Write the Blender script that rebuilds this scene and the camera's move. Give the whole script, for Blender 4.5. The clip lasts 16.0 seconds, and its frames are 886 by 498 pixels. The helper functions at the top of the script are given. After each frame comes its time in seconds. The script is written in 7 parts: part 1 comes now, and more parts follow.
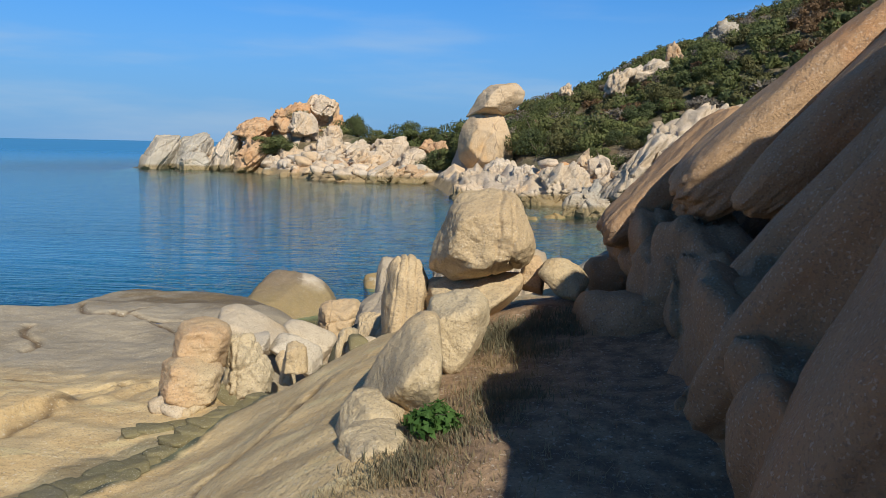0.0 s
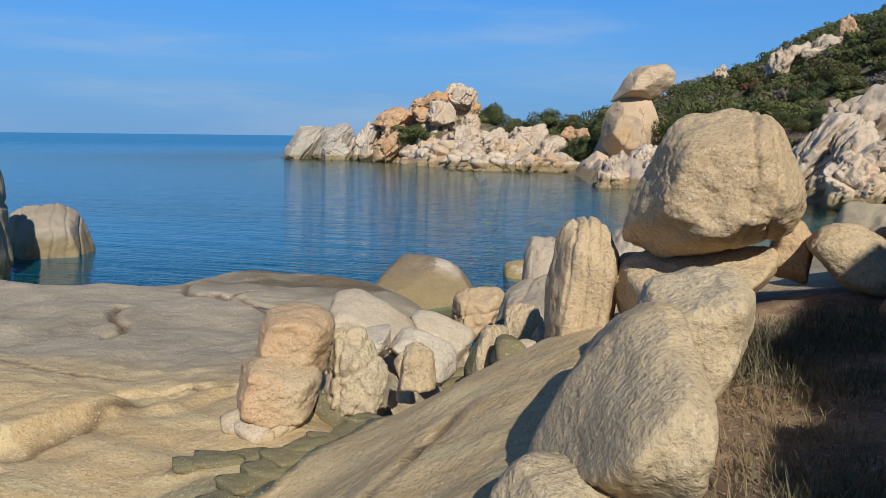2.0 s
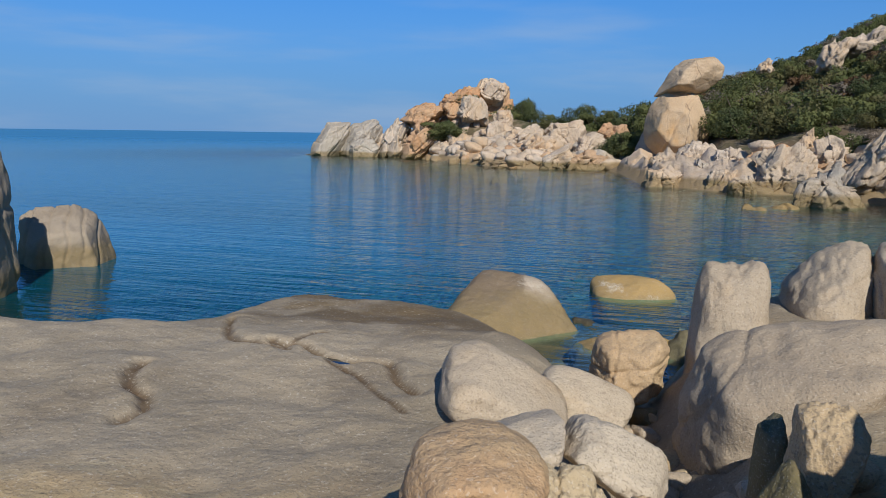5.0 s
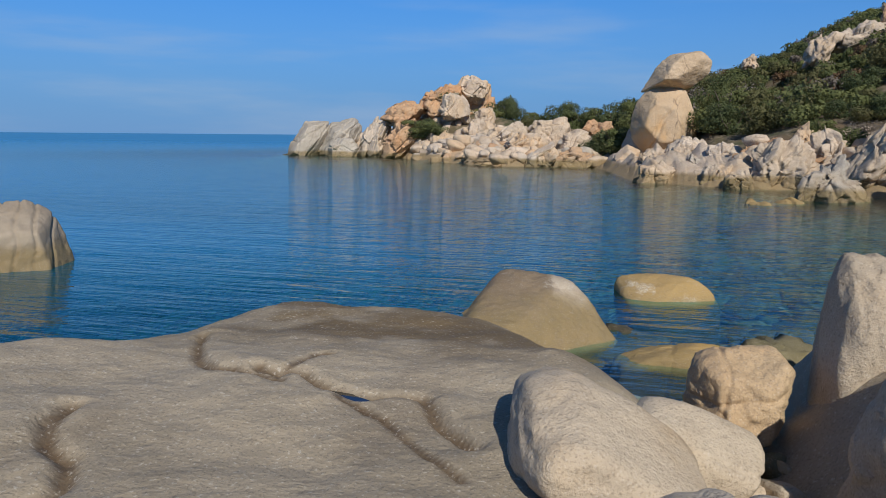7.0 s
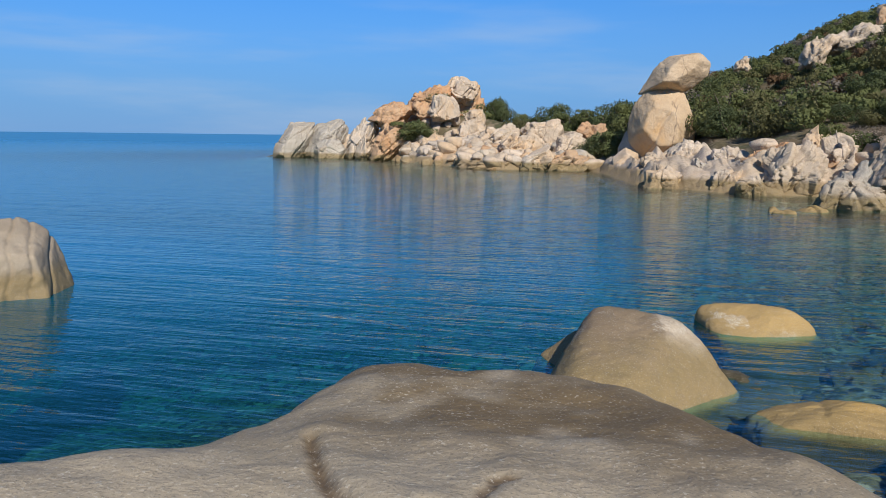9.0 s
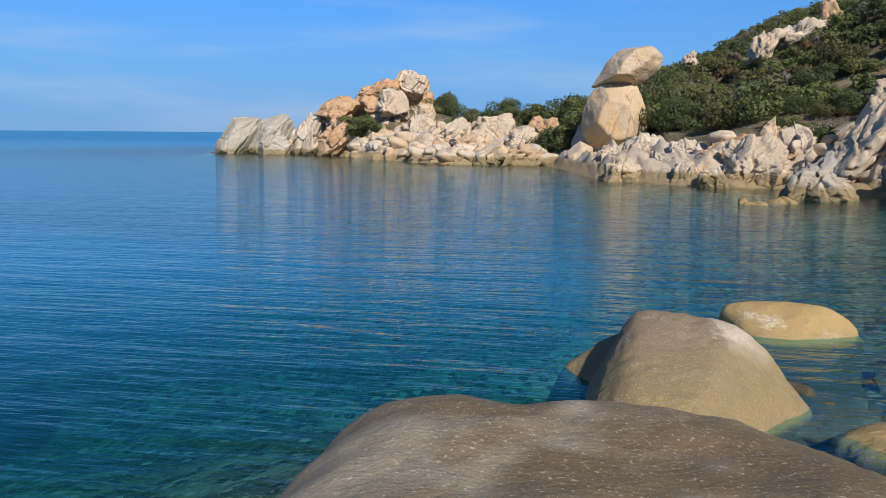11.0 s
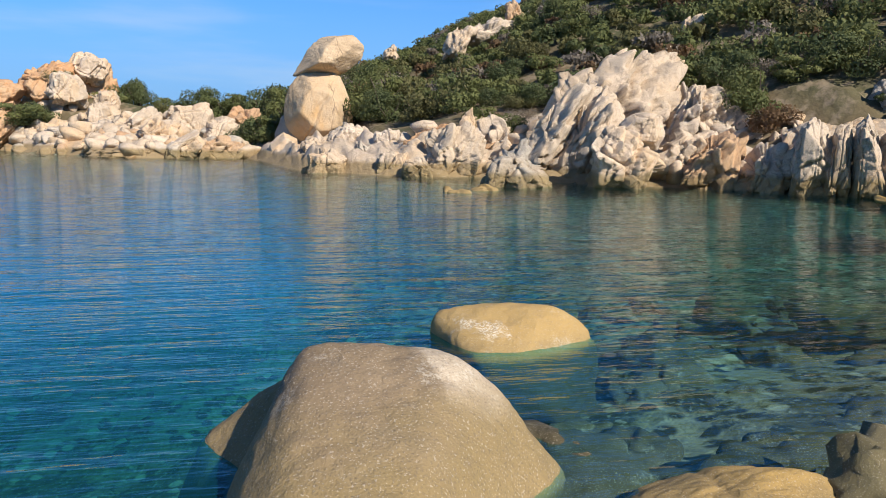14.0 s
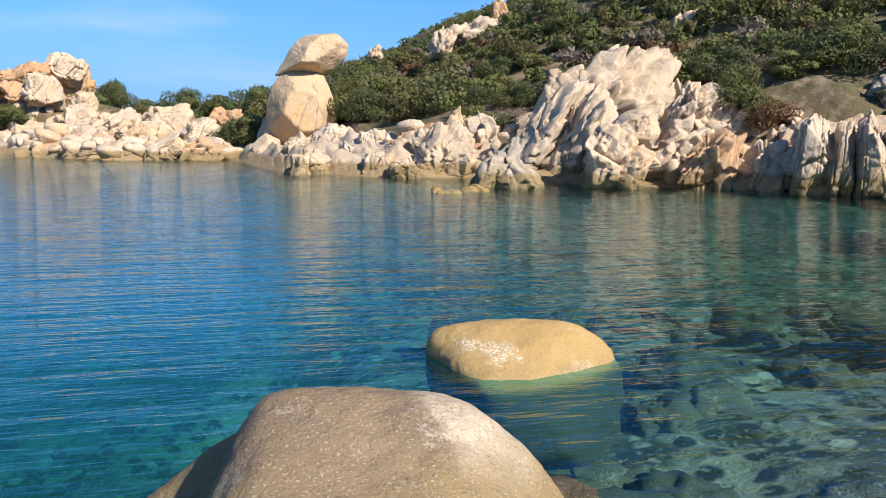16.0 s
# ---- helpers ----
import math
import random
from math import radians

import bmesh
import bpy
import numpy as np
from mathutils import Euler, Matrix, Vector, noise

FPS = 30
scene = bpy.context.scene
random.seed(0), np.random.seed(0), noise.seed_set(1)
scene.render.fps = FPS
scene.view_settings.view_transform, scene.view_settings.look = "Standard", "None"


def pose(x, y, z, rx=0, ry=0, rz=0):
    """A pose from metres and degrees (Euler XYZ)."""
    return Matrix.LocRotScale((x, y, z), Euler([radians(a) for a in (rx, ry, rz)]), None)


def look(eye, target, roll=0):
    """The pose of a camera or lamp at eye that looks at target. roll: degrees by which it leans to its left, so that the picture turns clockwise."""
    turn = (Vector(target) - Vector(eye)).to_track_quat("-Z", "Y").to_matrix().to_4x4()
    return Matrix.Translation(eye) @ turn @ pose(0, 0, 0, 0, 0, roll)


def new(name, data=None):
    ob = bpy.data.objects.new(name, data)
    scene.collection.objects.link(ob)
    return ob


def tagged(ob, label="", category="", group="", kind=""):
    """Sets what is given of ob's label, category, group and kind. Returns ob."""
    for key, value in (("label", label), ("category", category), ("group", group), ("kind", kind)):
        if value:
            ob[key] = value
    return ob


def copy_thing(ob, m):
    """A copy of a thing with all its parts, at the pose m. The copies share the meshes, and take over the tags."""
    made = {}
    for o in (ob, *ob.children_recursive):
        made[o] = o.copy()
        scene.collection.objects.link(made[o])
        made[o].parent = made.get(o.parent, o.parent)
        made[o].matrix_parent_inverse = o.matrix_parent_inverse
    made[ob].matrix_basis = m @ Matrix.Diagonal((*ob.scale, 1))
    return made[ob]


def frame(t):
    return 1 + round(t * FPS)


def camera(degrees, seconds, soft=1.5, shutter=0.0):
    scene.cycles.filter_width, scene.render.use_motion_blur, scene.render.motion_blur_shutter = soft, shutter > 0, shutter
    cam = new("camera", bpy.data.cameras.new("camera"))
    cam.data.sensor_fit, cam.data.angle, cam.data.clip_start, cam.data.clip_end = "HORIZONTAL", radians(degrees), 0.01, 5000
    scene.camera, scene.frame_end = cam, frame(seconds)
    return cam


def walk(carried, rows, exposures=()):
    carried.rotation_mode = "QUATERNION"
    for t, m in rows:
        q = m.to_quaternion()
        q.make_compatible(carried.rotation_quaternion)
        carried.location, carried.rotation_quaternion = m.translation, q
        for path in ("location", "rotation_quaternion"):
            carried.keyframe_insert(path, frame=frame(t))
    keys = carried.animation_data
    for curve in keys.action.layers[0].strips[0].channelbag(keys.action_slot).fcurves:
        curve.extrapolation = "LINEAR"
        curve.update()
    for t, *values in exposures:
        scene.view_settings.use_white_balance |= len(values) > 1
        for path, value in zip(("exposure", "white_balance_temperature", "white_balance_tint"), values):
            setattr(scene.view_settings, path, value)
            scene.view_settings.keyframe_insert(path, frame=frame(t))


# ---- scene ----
cam = camera(61.04, 16.0, 0.5)
PATH = [
    (0, (7.162, 6.711, 4.070), (6.990, 8.685, 3.798), 1.11),
    (0.5, (7.220, 7.354, 3.937), (6.969, 9.318, 3.652), 0.89),
    (1, (7.088, 8.014, 3.822), (6.738, 9.962, 3.530), 0.73),
    (1.5, (6.893, 8.548, 3.721), (6.453, 10.477, 3.428), 0.71),
    (2, (6.559, 9.076, 3.507), (6.036, 10.983, 3.211), 0.63),
    (2.5, (6.077, 9.625, 3.509), (5.517, 11.521, 3.210), 0.75),
    (3, (5.615, 10.091, 3.643), (5.024, 11.977, 3.339), 0.75),
    (3.5, (5.277, 10.472, 3.613), (4.687, 12.359, 3.309), 0.78),
    (4, (4.980, 10.880, 3.549), (4.392, 12.768, 3.245), 0.78),
    (6.5, (3.940, 12.829, 3.063), (3.402, 14.732, 2.763), 0.54),
    (7, (3.506, 13.375, 2.978), (2.984, 15.282, 2.679), 0.48),
    (7.5, (3.000, 13.838, 2.955), (2.480, 15.746, 2.655), 0.53),
    (8, (2.522, 14.259, 3.114), (2.017, 16.171, 2.812), 0.61),
    (8.5, (2.090, 14.540, 3.171), (1.609, 16.458, 2.872), 0.63),
    (11, (0.498, 16.262, 2.878), (0.175, 18.213, 2.574), 0.47),
    (11.5, (0.530, 17.016, 2.785), (0.338, 18.984, 2.484), 0.40),
    (12, (0.525, 17.712, 2.698), (0.412, 19.687, 2.398), 0.57),
    (12.5, (0.568, 18.084, 2.591), (0.524, 20.060, 2.289), 0.65),
    (13, (0.730, 18.587, 2.475), (0.816, 20.562, 2.171), 0.69),
    (13.5, (0.914, 19.067, 2.462), (1.159, 21.028, 2.156), 0.71),
    (14, (1.163, 19.611, 2.408), (1.581, 21.543, 2.104), 0.84),
    (14.5, (1.249, 20.042, 2.298), (1.799, 21.941, 1.995), 0.94),
    (15, (1.324, 20.468, 2.242), (1.930, 22.350, 1.938), 1.14),
    (15.5, (1.345, 20.846, 2.217), (1.954, 22.727, 1.916), 1.12),
    (16, (1.345, 20.990, 2.243), (1.799, 22.915, 1.945), 0.58),
]
walk(cam, [(t, look(eye, target, roll)) for t, eye, target, roll in PATH],
     [(0, 0.03, 6450, 6), (1.5, 0.0, 6300, 7), (2.5, -0.2, 6150, 9), (4.5, -0.27, 6100, 10), (7, -0.28, 6100, 10), (9, -0.05, 6150, 10),
      (11, 0.06, 6200, 10), (12.5, 0.18, 6450, 10), (14, 0.35, 6550, 11), (16, 0.55, 6600, 12)])

# ---- world, sun, exposure ----
SUN_EL, SUN_AZ = radians(36), radians(151)      # azimuth clockwise from +y
world = bpy.data.worlds.new("world")
scene.world = world
world.use_nodes = True
wn, wl = world.node_tree.nodes, world.node_tree.links
sky = wn.new("ShaderNodeTexSky")
sky.sky_type, sky.sun_disc = "NISHITA", False
sky.sun_elevation, sky.sun_rotation = SUN_EL, SUN_AZ
sky.altitude, sky.air_density, sky.dust_density, sky.ozone_density = 0, 1.0, 0.15, 4.0
# blue haze towards the sea's horizon, and thin high cloud
way = wn.new("ShaderNodeSeparateXYZ")
wl.new(wn.new("ShaderNodeTexCoord").outputs["Generated"], way.inputs[0])


def sky_mix(fac, a, b, kind="MIX"):
    m = wn.new("ShaderNodeMix")
    m.data_type, m.blend_type = "RGBA", kind
    for k, v in ((0, fac), (6, a), (7, b)):
        if isinstance(v, float):
            m.inputs[k].default_value = v
        elif isinstance(v, tuple):
            m.inputs[k].default_value = (*v, 1)
        else:
            wl.new(v, m.inputs[k])
    return m.outputs[2]


def sky_range(src, a, b, top=1.0):
    m = wn.new("ShaderNodeMapRange")
    m.interpolation_type = "SMOOTHSTEP"
    m.inputs[1].default_value, m.inputs[2].default_value, m.inputs[4].default_value = a, b, top
    wl.new(src, m.inputs[0])
    return m.outputs[0]


blue = sky_mix(1.0, sky.outputs[0], sky_mix(sky_range(way.outputs[2], 0.36, 0.7), (0.30, 1.0, 1.72), (0.72, 0.9, 1.05)), "MULTIPLY")
haze = sky_mix(sky_range(way.outputs[2], 0.30, -0.02, 0.92), blue, (2.7, 4.9, 8.9))
wisp = wn.new("ShaderNodeTexNoise")
wisp.inputs["Scale"].default_value, wisp.inputs["Detail"].default_value = 3.0, 7
stretch = wn.new("ShaderNodeMapping")
stretch.inputs["Scale"].default_value = (1, 1, 7)
wl.new(wn["Texture Coordinate"].outputs["Generated"], stretch.inputs[0])
wl.new(stretch.outputs[0], wisp.inputs["Vector"])
band = wn.new("ShaderNodeMath")
band.operation = "MULTIPLY"
wl.new(sky_range(wisp.outputs[0], 0.45, 0.75, 0.38), band.inputs[0])
wl.new(sky_range(way.outputs[2], 0.24, 0.10), band.inputs[1])
wl.new(sky_mix(band.outputs[0], haze, (6.2, 7.6, 9.4)), wn["Background"].inputs[0])
wn["Background"].inputs[1].default_value = 0.074
sun = new("sun", bpy.data.lights.new("sun", "SUN"))
sun.data.energy, sun.data.angle, sun.data.color = 5.4, radians(0.5), (1.0, 0.93, 0.82)
sun_way = Vector((math.sin(SUN_AZ) * math.cos(SUN_EL), math.cos(SUN_AZ) * math.cos(SUN_EL), math.sin(SUN_EL)))
sun.matrix_world = look(sun_way * 100, (0, 0, 0))
scene.view_settings.exposure = 0.0


# ---- materials ----
class Nodes:
    """A small builder of node materials in world-space metres."""

    def __init__(self, name):
        self.mat = bpy.data.materials.new(name)
        self.mat.use_nodes = True
        self.n, self.l = self.mat.node_tree.nodes, self.mat.node_tree.links
        self.bsdf = self.n["Principled BSDF"]
        self.pos = self.n.new("ShaderNodeNewGeometry").outputs["Position"]

    def noise(self, scale, detail=4, rough=0.55, stretch=None, kind="noise"):
        src = self.pos
        if stretch:
            m = self.n.new("ShaderNodeMapping")
            m.inputs["Scale"].default_value = stretch
            self.l.new(src, m.inputs[0])
            src = m.outputs[0]
        if kind == "voronoi":
            t = self.n.new("ShaderNodeTexVoronoi")
            t.inputs["Scale"].default_value = scale
            self.l.new(src, t.inputs["Vector"])
            return t.outputs["Distance"]
        t = self.n.new("ShaderNodeTexNoise")
        t.inputs["Scale"].default_value, t.inputs["Detail"].default_value, t.inputs["Roughness"].default_value = scale, detail, rough
        self.l.new(src, t.inputs["Vector"])
        return t.outputs[0]

    def ramp(self, fac, stops):
        r = self.n.new("ShaderNodeValToRGB")
        e = r.color_ramp.elements
        while len(e) < len(stops):
            e.new(0.5)
        for el, (at, col) in zip(e, stops):
            el.position = at
            el.color = (*col, 1) if len(col) == 3 else col
        self.l.new(fac, r.inputs[0])
        return r.outputs[0]

    def grey(self, fac, a, b):
        m = self.n.new("ShaderNodeMapRange")
        m.inputs[1].default_value, m.inputs[2].default_value = a, b
        m.interpolation_type = "SMOOTHSTEP"
        self.l.new(fac, m.inputs[0])
        return m.outputs[0]

    def math(self, op, a, b):
        m = self.n.new("ShaderNodeMath")
        m.operation = op
        for k, v in enumerate((a, b)):
            if isinstance(v, (int, float)):
                m.inputs[k].default_value = v
            else:
                self.l.new(v, m.inputs[k])
        return m.outputs[0]

    def mix(self, fac, a, b, kind="MIX"):
        m = self.n.new("ShaderNodeMix")
        m.data_type, m.blend_type = "RGBA", kind
        for k, v in ((0, fac), (6, a), (7, b)):
            if isinstance(v, (int, float)):
                m.inputs[k].default_value = v
            elif isinstance(v, tuple):
                m.inputs[k].default_value = (*v, 1)
            else:
                self.l.new(v, m.inputs[k])
        return m.outputs[2]

    def height(self):
        s = self.n.new("ShaderNodeSeparateXYZ")
        self.l.new(self.pos, s.inputs[0])
        return s.outputs[2]

    def random(self):
        return self.n.new("ShaderNodeObjectInfo").outputs["Random"]

    def bump(self, height, strength, distance, under=None):
        b = self.n.new("ShaderNodeBump")
        b.inputs["Strength"].default_value, b.inputs["Distance"].default_value = strength, distance
        self.l.new(height, b.inputs["Height"])
        if under:
            self.l.new(under, b.inputs["Normal"])
        return b.outputs[0]

    def done(self, colour, rough=0.85, normal=None):
        if isinstance(colour, tuple):
            self.bsdf.inputs["Base Color"].default_value = (*colour, 1)
        else:
            self.l.new(colour, self.bsdf.inputs["Base Color"])
        if isinstance(rough, float):
            self.bsdf.inputs["Roughness"].default_value = rough
        else:
            self.l.new(rough, self.bsdf.inputs["Roughness"])
        self.bsdf.inputs["Specular IOR Level"].default_value = 0.25
        if normal:
            self.l.new(normal, self.bsdf.inputs["Normal"])
        return self.mat


def granite(name, pale, mid, warm, grain=1.0, tide=True, wet=0.30, lichen=0.35, crust=0.0, joints=0.0, bleach_and_sun=0.0):
    """Weathered granite: broad stains, warm iron patches, crystal grain, a tan tide band at the water."""
    k = Nodes(name)
    big = k.noise(0.55 / grain, 5, 0.6)
    col = k.mix(k.grey(big, 0.35, 0.65), pale, mid)
    col = k.mix(k.math("MULTIPLY", k.grey(k.noise(0.5 / grain, 5, 0.65, (1, 1, 0.7)), 0.48, 0.66), 0.85), col, warm)
    # grey lichen and dark run-off streaks
    col = k.mix(k.math("MULTIPLY", k.grey(k.noise(1.1 / grain, 6, 0.7, (1.6, 1.6, 0.5)), 0.56, 0.72), lichen), col, (0.16, 0.15, 0.13))
    if bleach_and_sun:
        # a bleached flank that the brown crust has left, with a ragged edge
        # part of its paleness is the flank's tilt to the sun, put into the colour
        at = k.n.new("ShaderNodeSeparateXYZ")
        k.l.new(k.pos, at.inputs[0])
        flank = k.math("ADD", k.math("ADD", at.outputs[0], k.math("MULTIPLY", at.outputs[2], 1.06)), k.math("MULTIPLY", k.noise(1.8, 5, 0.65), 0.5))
        col = k.mix(k.math("MULTIPLY", k.grey(flank, 3.18, 3.34), bleach_and_sun), col, (0.52, 0.43, 0.32))
    if crust:
        spots = k.math("MULTIPLY", k.grey(k.noise(2.2, 4, 0.6), 0.55, 0.66), k.grey(k.noise(40, 3, 0.7), 0.42, 0.6))
        col = k.mix(k.math("MULTIPLY", spots, crust), col, (0.72, 0.68, 0.58))
    if tide:
        edge = k.math("ADD", k.height(), k.math("MULTIPLY", k.noise(0.9 / grain, 4, 0.6), -0.5 * wet / 0.3))
        col = k.mix(k.math("SUBTRACT", 1.0, k.grey(edge, wet - 0.35, wet)), col, k.mix(k.noise(3 / grain, 3), (0.30, 0.215, 0.10), (0.19, 0.145, 0.07)))
        col = k.mix(k.math("SUBTRACT", 1.0, k.grey(k.height(), -0.14, -0.01)), col, (0.055, 0.047, 0.022))
    col = k.mix(k.math("MULTIPLY", k.grey(k.noise(5.5 / grain, 7, 0.72), 0.50, 0.66), 0.38 if grain > 2 else 0.2), col, (0.17, 0.125, 0.085))
    grains = k.noise(55 / grain, 2, 0.6)
    col = k.mix(k.math("MULTIPLY", k.grey(grains, 0.52, 0.68), 0.48), col, (0.12, 0.10, 0.08))
    col = k.mix(k.math("MULTIPLY", k.grey(k.noise(60 / grain, 2, 0.5), 0.58, 0.70), 0.30), col, (0.70, 0.64, 0.55))
    col = k.mix(k.math("MULTIPLY", k.random(), 0.25), col, warm)
    if tide:
        # dark weed below the waterline
        col = k.mix(k.math("SUBTRACT", 0.9, k.math("MULTIPLY", k.grey(k.height(), -0.16, -0.02), 0.9)), col, (0.05, 0.045, 0.024))
    n1 = k.bump(k.noise(1.6 / grain, 8, 0.62), 0.5, 0.14 * grain)
    if joints:
        # slanting hairline joints
        turn = k.n.new("ShaderNodeMapping")
        turn.inputs["Rotation"].default_value, turn.inputs["Scale"].default_value = (0.15, 0.55, 0.3), (1.0, 1.0, 0.33)
        bent = k.n.new("ShaderNodeVectorMath")
        k.l.new(k.pos, bent.inputs[0])
        wob = k.n.new("ShaderNodeTexNoise")
        wob.inputs["Scale"].default_value = 0.7
        k.l.new(k.pos, wob.inputs["Vector"])
        k.l.new(wob.outputs["Color"], bent.inputs[1])
        k.l.new(bent.outputs[0], turn.inputs[0])
        net = k.n.new("ShaderNodeTexVoronoi")
        net.feature = "DISTANCE_TO_EDGE"
        net.inputs["Scale"].default_value = 0.55
        k.l.new(turn.outputs[0], net.inputs["Vector"])
        line = k.math("MULTIPLY", k.math("SUBTRACT", 1.0, k.grey(net.outputs[0], 0.0, 0.022)), k.grey(k.noise(0.45, 3), 0.50, 0.62))
        col = k.mix(k.math("MULTIPLY", line, joints), col, (0.09, 0.065, 0.045))
        n1 = k.bump(k.grey(net.outputs[0], 0.0, 0.05), 0.25, 0.08, n1)
    n2 = k.bump(k.noise(11 / grain, 7, 0.72), 0.9 if grain > 1.5 else 0.55, 0.04 * grain if grain > 1.5 else 0.022, n1)
    n3 = k.bump(grains, 0.8, 0.010 * grain, n2)
    return k.done(col, 0.88, n3)


M = {}
M["far"] = granite("granite_pale", (0.61, 0.50, 0.385), (0.50, 0.405, 0.30), (0.58, 0.40, 0.235), 2.4, wet=0.5, joints=0.5)
M["grey"] = granite("granite_grey", (0.46, 0.41, 0.34), (0.36, 0.32, 0.26), (0.45, 0.35, 0.24), 3.0, wet=0.45, joints=0.5)
M["orange"] = granite("granite_orange", (0.54, 0.37, 0.22), (0.48, 0.31, 0.18), (0.56, 0.29, 0.13), 3.0, wet=0.45, lichen=0.25, joints=0.5)
M["near"] = granite("granite_near", (0.49, 0.395, 0.255), (0.42, 0.335, 0.21), (0.47, 0.33, 0.175), 1.0, wet=0.25)
M["warm"] = granite("granite_warm", (0.49, 0.375, 0.225), (0.41, 0.30, 0.175), (0.50, 0.29, 0.145), 1.0, wet=0.2)
M["pale"] = granite("granite_white", (0.55, 0.47, 0.36), (0.47, 0.39, 0.29), (0.47, 0.34, 0.2), 1.0, wet=0.2)
M["dome"] = granite("granite_sea", (0.27, 0.20, 0.125), (0.185, 0.135, 0.085), (0.28, 0.195, 0.10), 1.0, wet=0.42, crust=0.35, bleach_and_sun=0.85)
M["ochre"] = granite("granite_ochre", (0.40, 0.26, 0.09), (0.34, 0.23, 0.08), (0.43, 0.27, 0.08), 0.8, wet=0.2)
M["olive"] = granite("stone_olive", (0.20, 0.17, 0.09), (0.14, 0.125, 0.07), (0.19, 0.15, 0.06), 0.7, tide=False)
M["crust"] = granite("granite_crusted", (0.42, 0.29, 0.12), (0.36, 0.24, 0.09), (0.45, 0.30, 0.12), 0.8, wet=0.12, crust=0.9)
M["sunken"] = granite("rock_sunken", (0.10, 0.08, 0.045), (0.05, 0.045, 0.025), (0.09, 0.07, 0.035), 0.8, tide=False, crust=0.25)
M["stack"] = granite("granite_stack", (0.56, 0.43, 0.29), (0.48, 0.35, 0.22), (0.60, 0.36, 0.15), 2.0, wet=0.5, joints=0.6)
M["slab"] = granite("granite_slab", (0.42, 0.35, 0.26), (0.33, 0.27, 0.20), (0.42, 0.31, 0.19), 1.0, wet=0.2)
M["bluff"] = granite("granite_bluff", (0.39, 0.26, 0.15), (0.29, 0.185, 0.105), (0.41, 0.20, 0.09), 1.0, tide=False, lichen=0.5)
M["islet"] = granite("granite_islet", (0.36, 0.30, 0.225), (0.26, 0.21, 0.155), (0.34, 0.26, 0.17), 1.0, wet=0.35)


# ---- shapes ----
def lattice(ix, iy, iz, seed):
    h = (ix * 374761393 + iy * 668265263 + iz * 2147483647 + seed * 1274126177) & 0x7FFFFFFF
    h = ((h ^ (h >> 13)) * 1274126177) & 0x7FFFFFFF
    return ((h ^ (h >> 16)) & 0xFFFF) / 32767.5 - 1.0


def vnoise(p, seed=0):
    """Smooth value noise in -1..1 at the points p (n x 3)."""
    i = np.floor(p).astype(np.int64)
    f = p - i
    f = f * f * f * (f * (f * 6 - 15) + 10)
    out = 0
    for dx in (0, 1):
        for dy in (0, 1):
            for dz in (0, 1):
                w = (f[:, 0] if dx else 1 - f[:, 0]) * (f[:, 1] if dy else 1 - f[:, 1]) * (f[:, 2] if dz else 1 - f[:, 2])
                out = out + w * lattice(i[:, 0] + dx, i[:, 1] + dy, i[:, 2] + dz, seed)
    return out


def fbm(p, octaves=4, seed=0, gain=0.5):
    out, amp = 0, 1.0
    for o in range(octaves):
        out = out + amp * vnoise(p * 2.03 ** o + 17.3 * o, seed + o)
        amp *= gain
    return out


def cells(p, seed=0):
    """Distances to the two nearest of scattered seeds and a random value and a random slope for the nearest one."""
    i = np.floor(p).astype(np.int64)
    f1, f2, rand, slant = np.full(len(p), 9.0), np.full(len(p), 9.0), np.zeros(len(p)), np.zeros(len(p))
    for dx in (-1, 0, 1):
        for dy in (-1, 0, 1):
            for dz in (-1, 0, 1):
                c = (i[:, 0] + dx, i[:, 1] + dy, i[:, 2] + dz)
                q = np.stack([c[n] + 0.5 + 0.45 * lattice(*c, seed + 40 + n) for n in range(3)], 1)
                d = np.linalg.norm(p - q, axis=1)
                first = d < f1
                f2 = np.where(first, f1, np.minimum(f2, d))
                rand = np.where(first, lattice(*c, seed + 50), rand)
                slant = np.where(first, sum((p[:, n] - q[:, n]) * lattice(*c, seed + 60 + n) for n in range(3)), slant)
                f1 = np.where(first, d, f1)
    return f1, f2, rand, slant


SPHERES = {}


def sphere(level):
    if level not in SPHERES:
        bm = bmesh.new()
        bmesh.ops.create_icosphere(bm, subdivisions=level, radius=1)
        bm.verts.ensure_lookup_table()
        SPHERES[level] = (np.array([v.co for v in bm.verts]), np.array([[v.index for v in f.verts] for f in bm.faces]))
        bm.free()
    return SPHERES[level]


def mesh_of(name, verts, faces, material, smooth=True):
    me = bpy.data.meshes.new(name)
    verts, faces = np.asarray(verts, np.float32), np.asarray(faces, np.int32)
    me.vertices.add(len(verts))
    me.vertices.foreach_set("co", verts.ravel())
    k = faces.shape[1]
    me.loops.add(faces.size)
    me.loops.foreach_set("vertex_index", faces.ravel())
    me.polygons.add(len(faces))
    me.polygons.foreach_set("loop_start", np.arange(len(faces), dtype=np.int32) * k)
    me.polygons.foreach_set("use_smooth", np.full(len(faces), smooth))
    me.update(calc_edges=True)
    if material:
        me.materials.append(material)
    return me


def turned(rx, ry, rz):
    return np.array(Euler((radians(rx), radians(ry), radians(rz))).to_matrix())


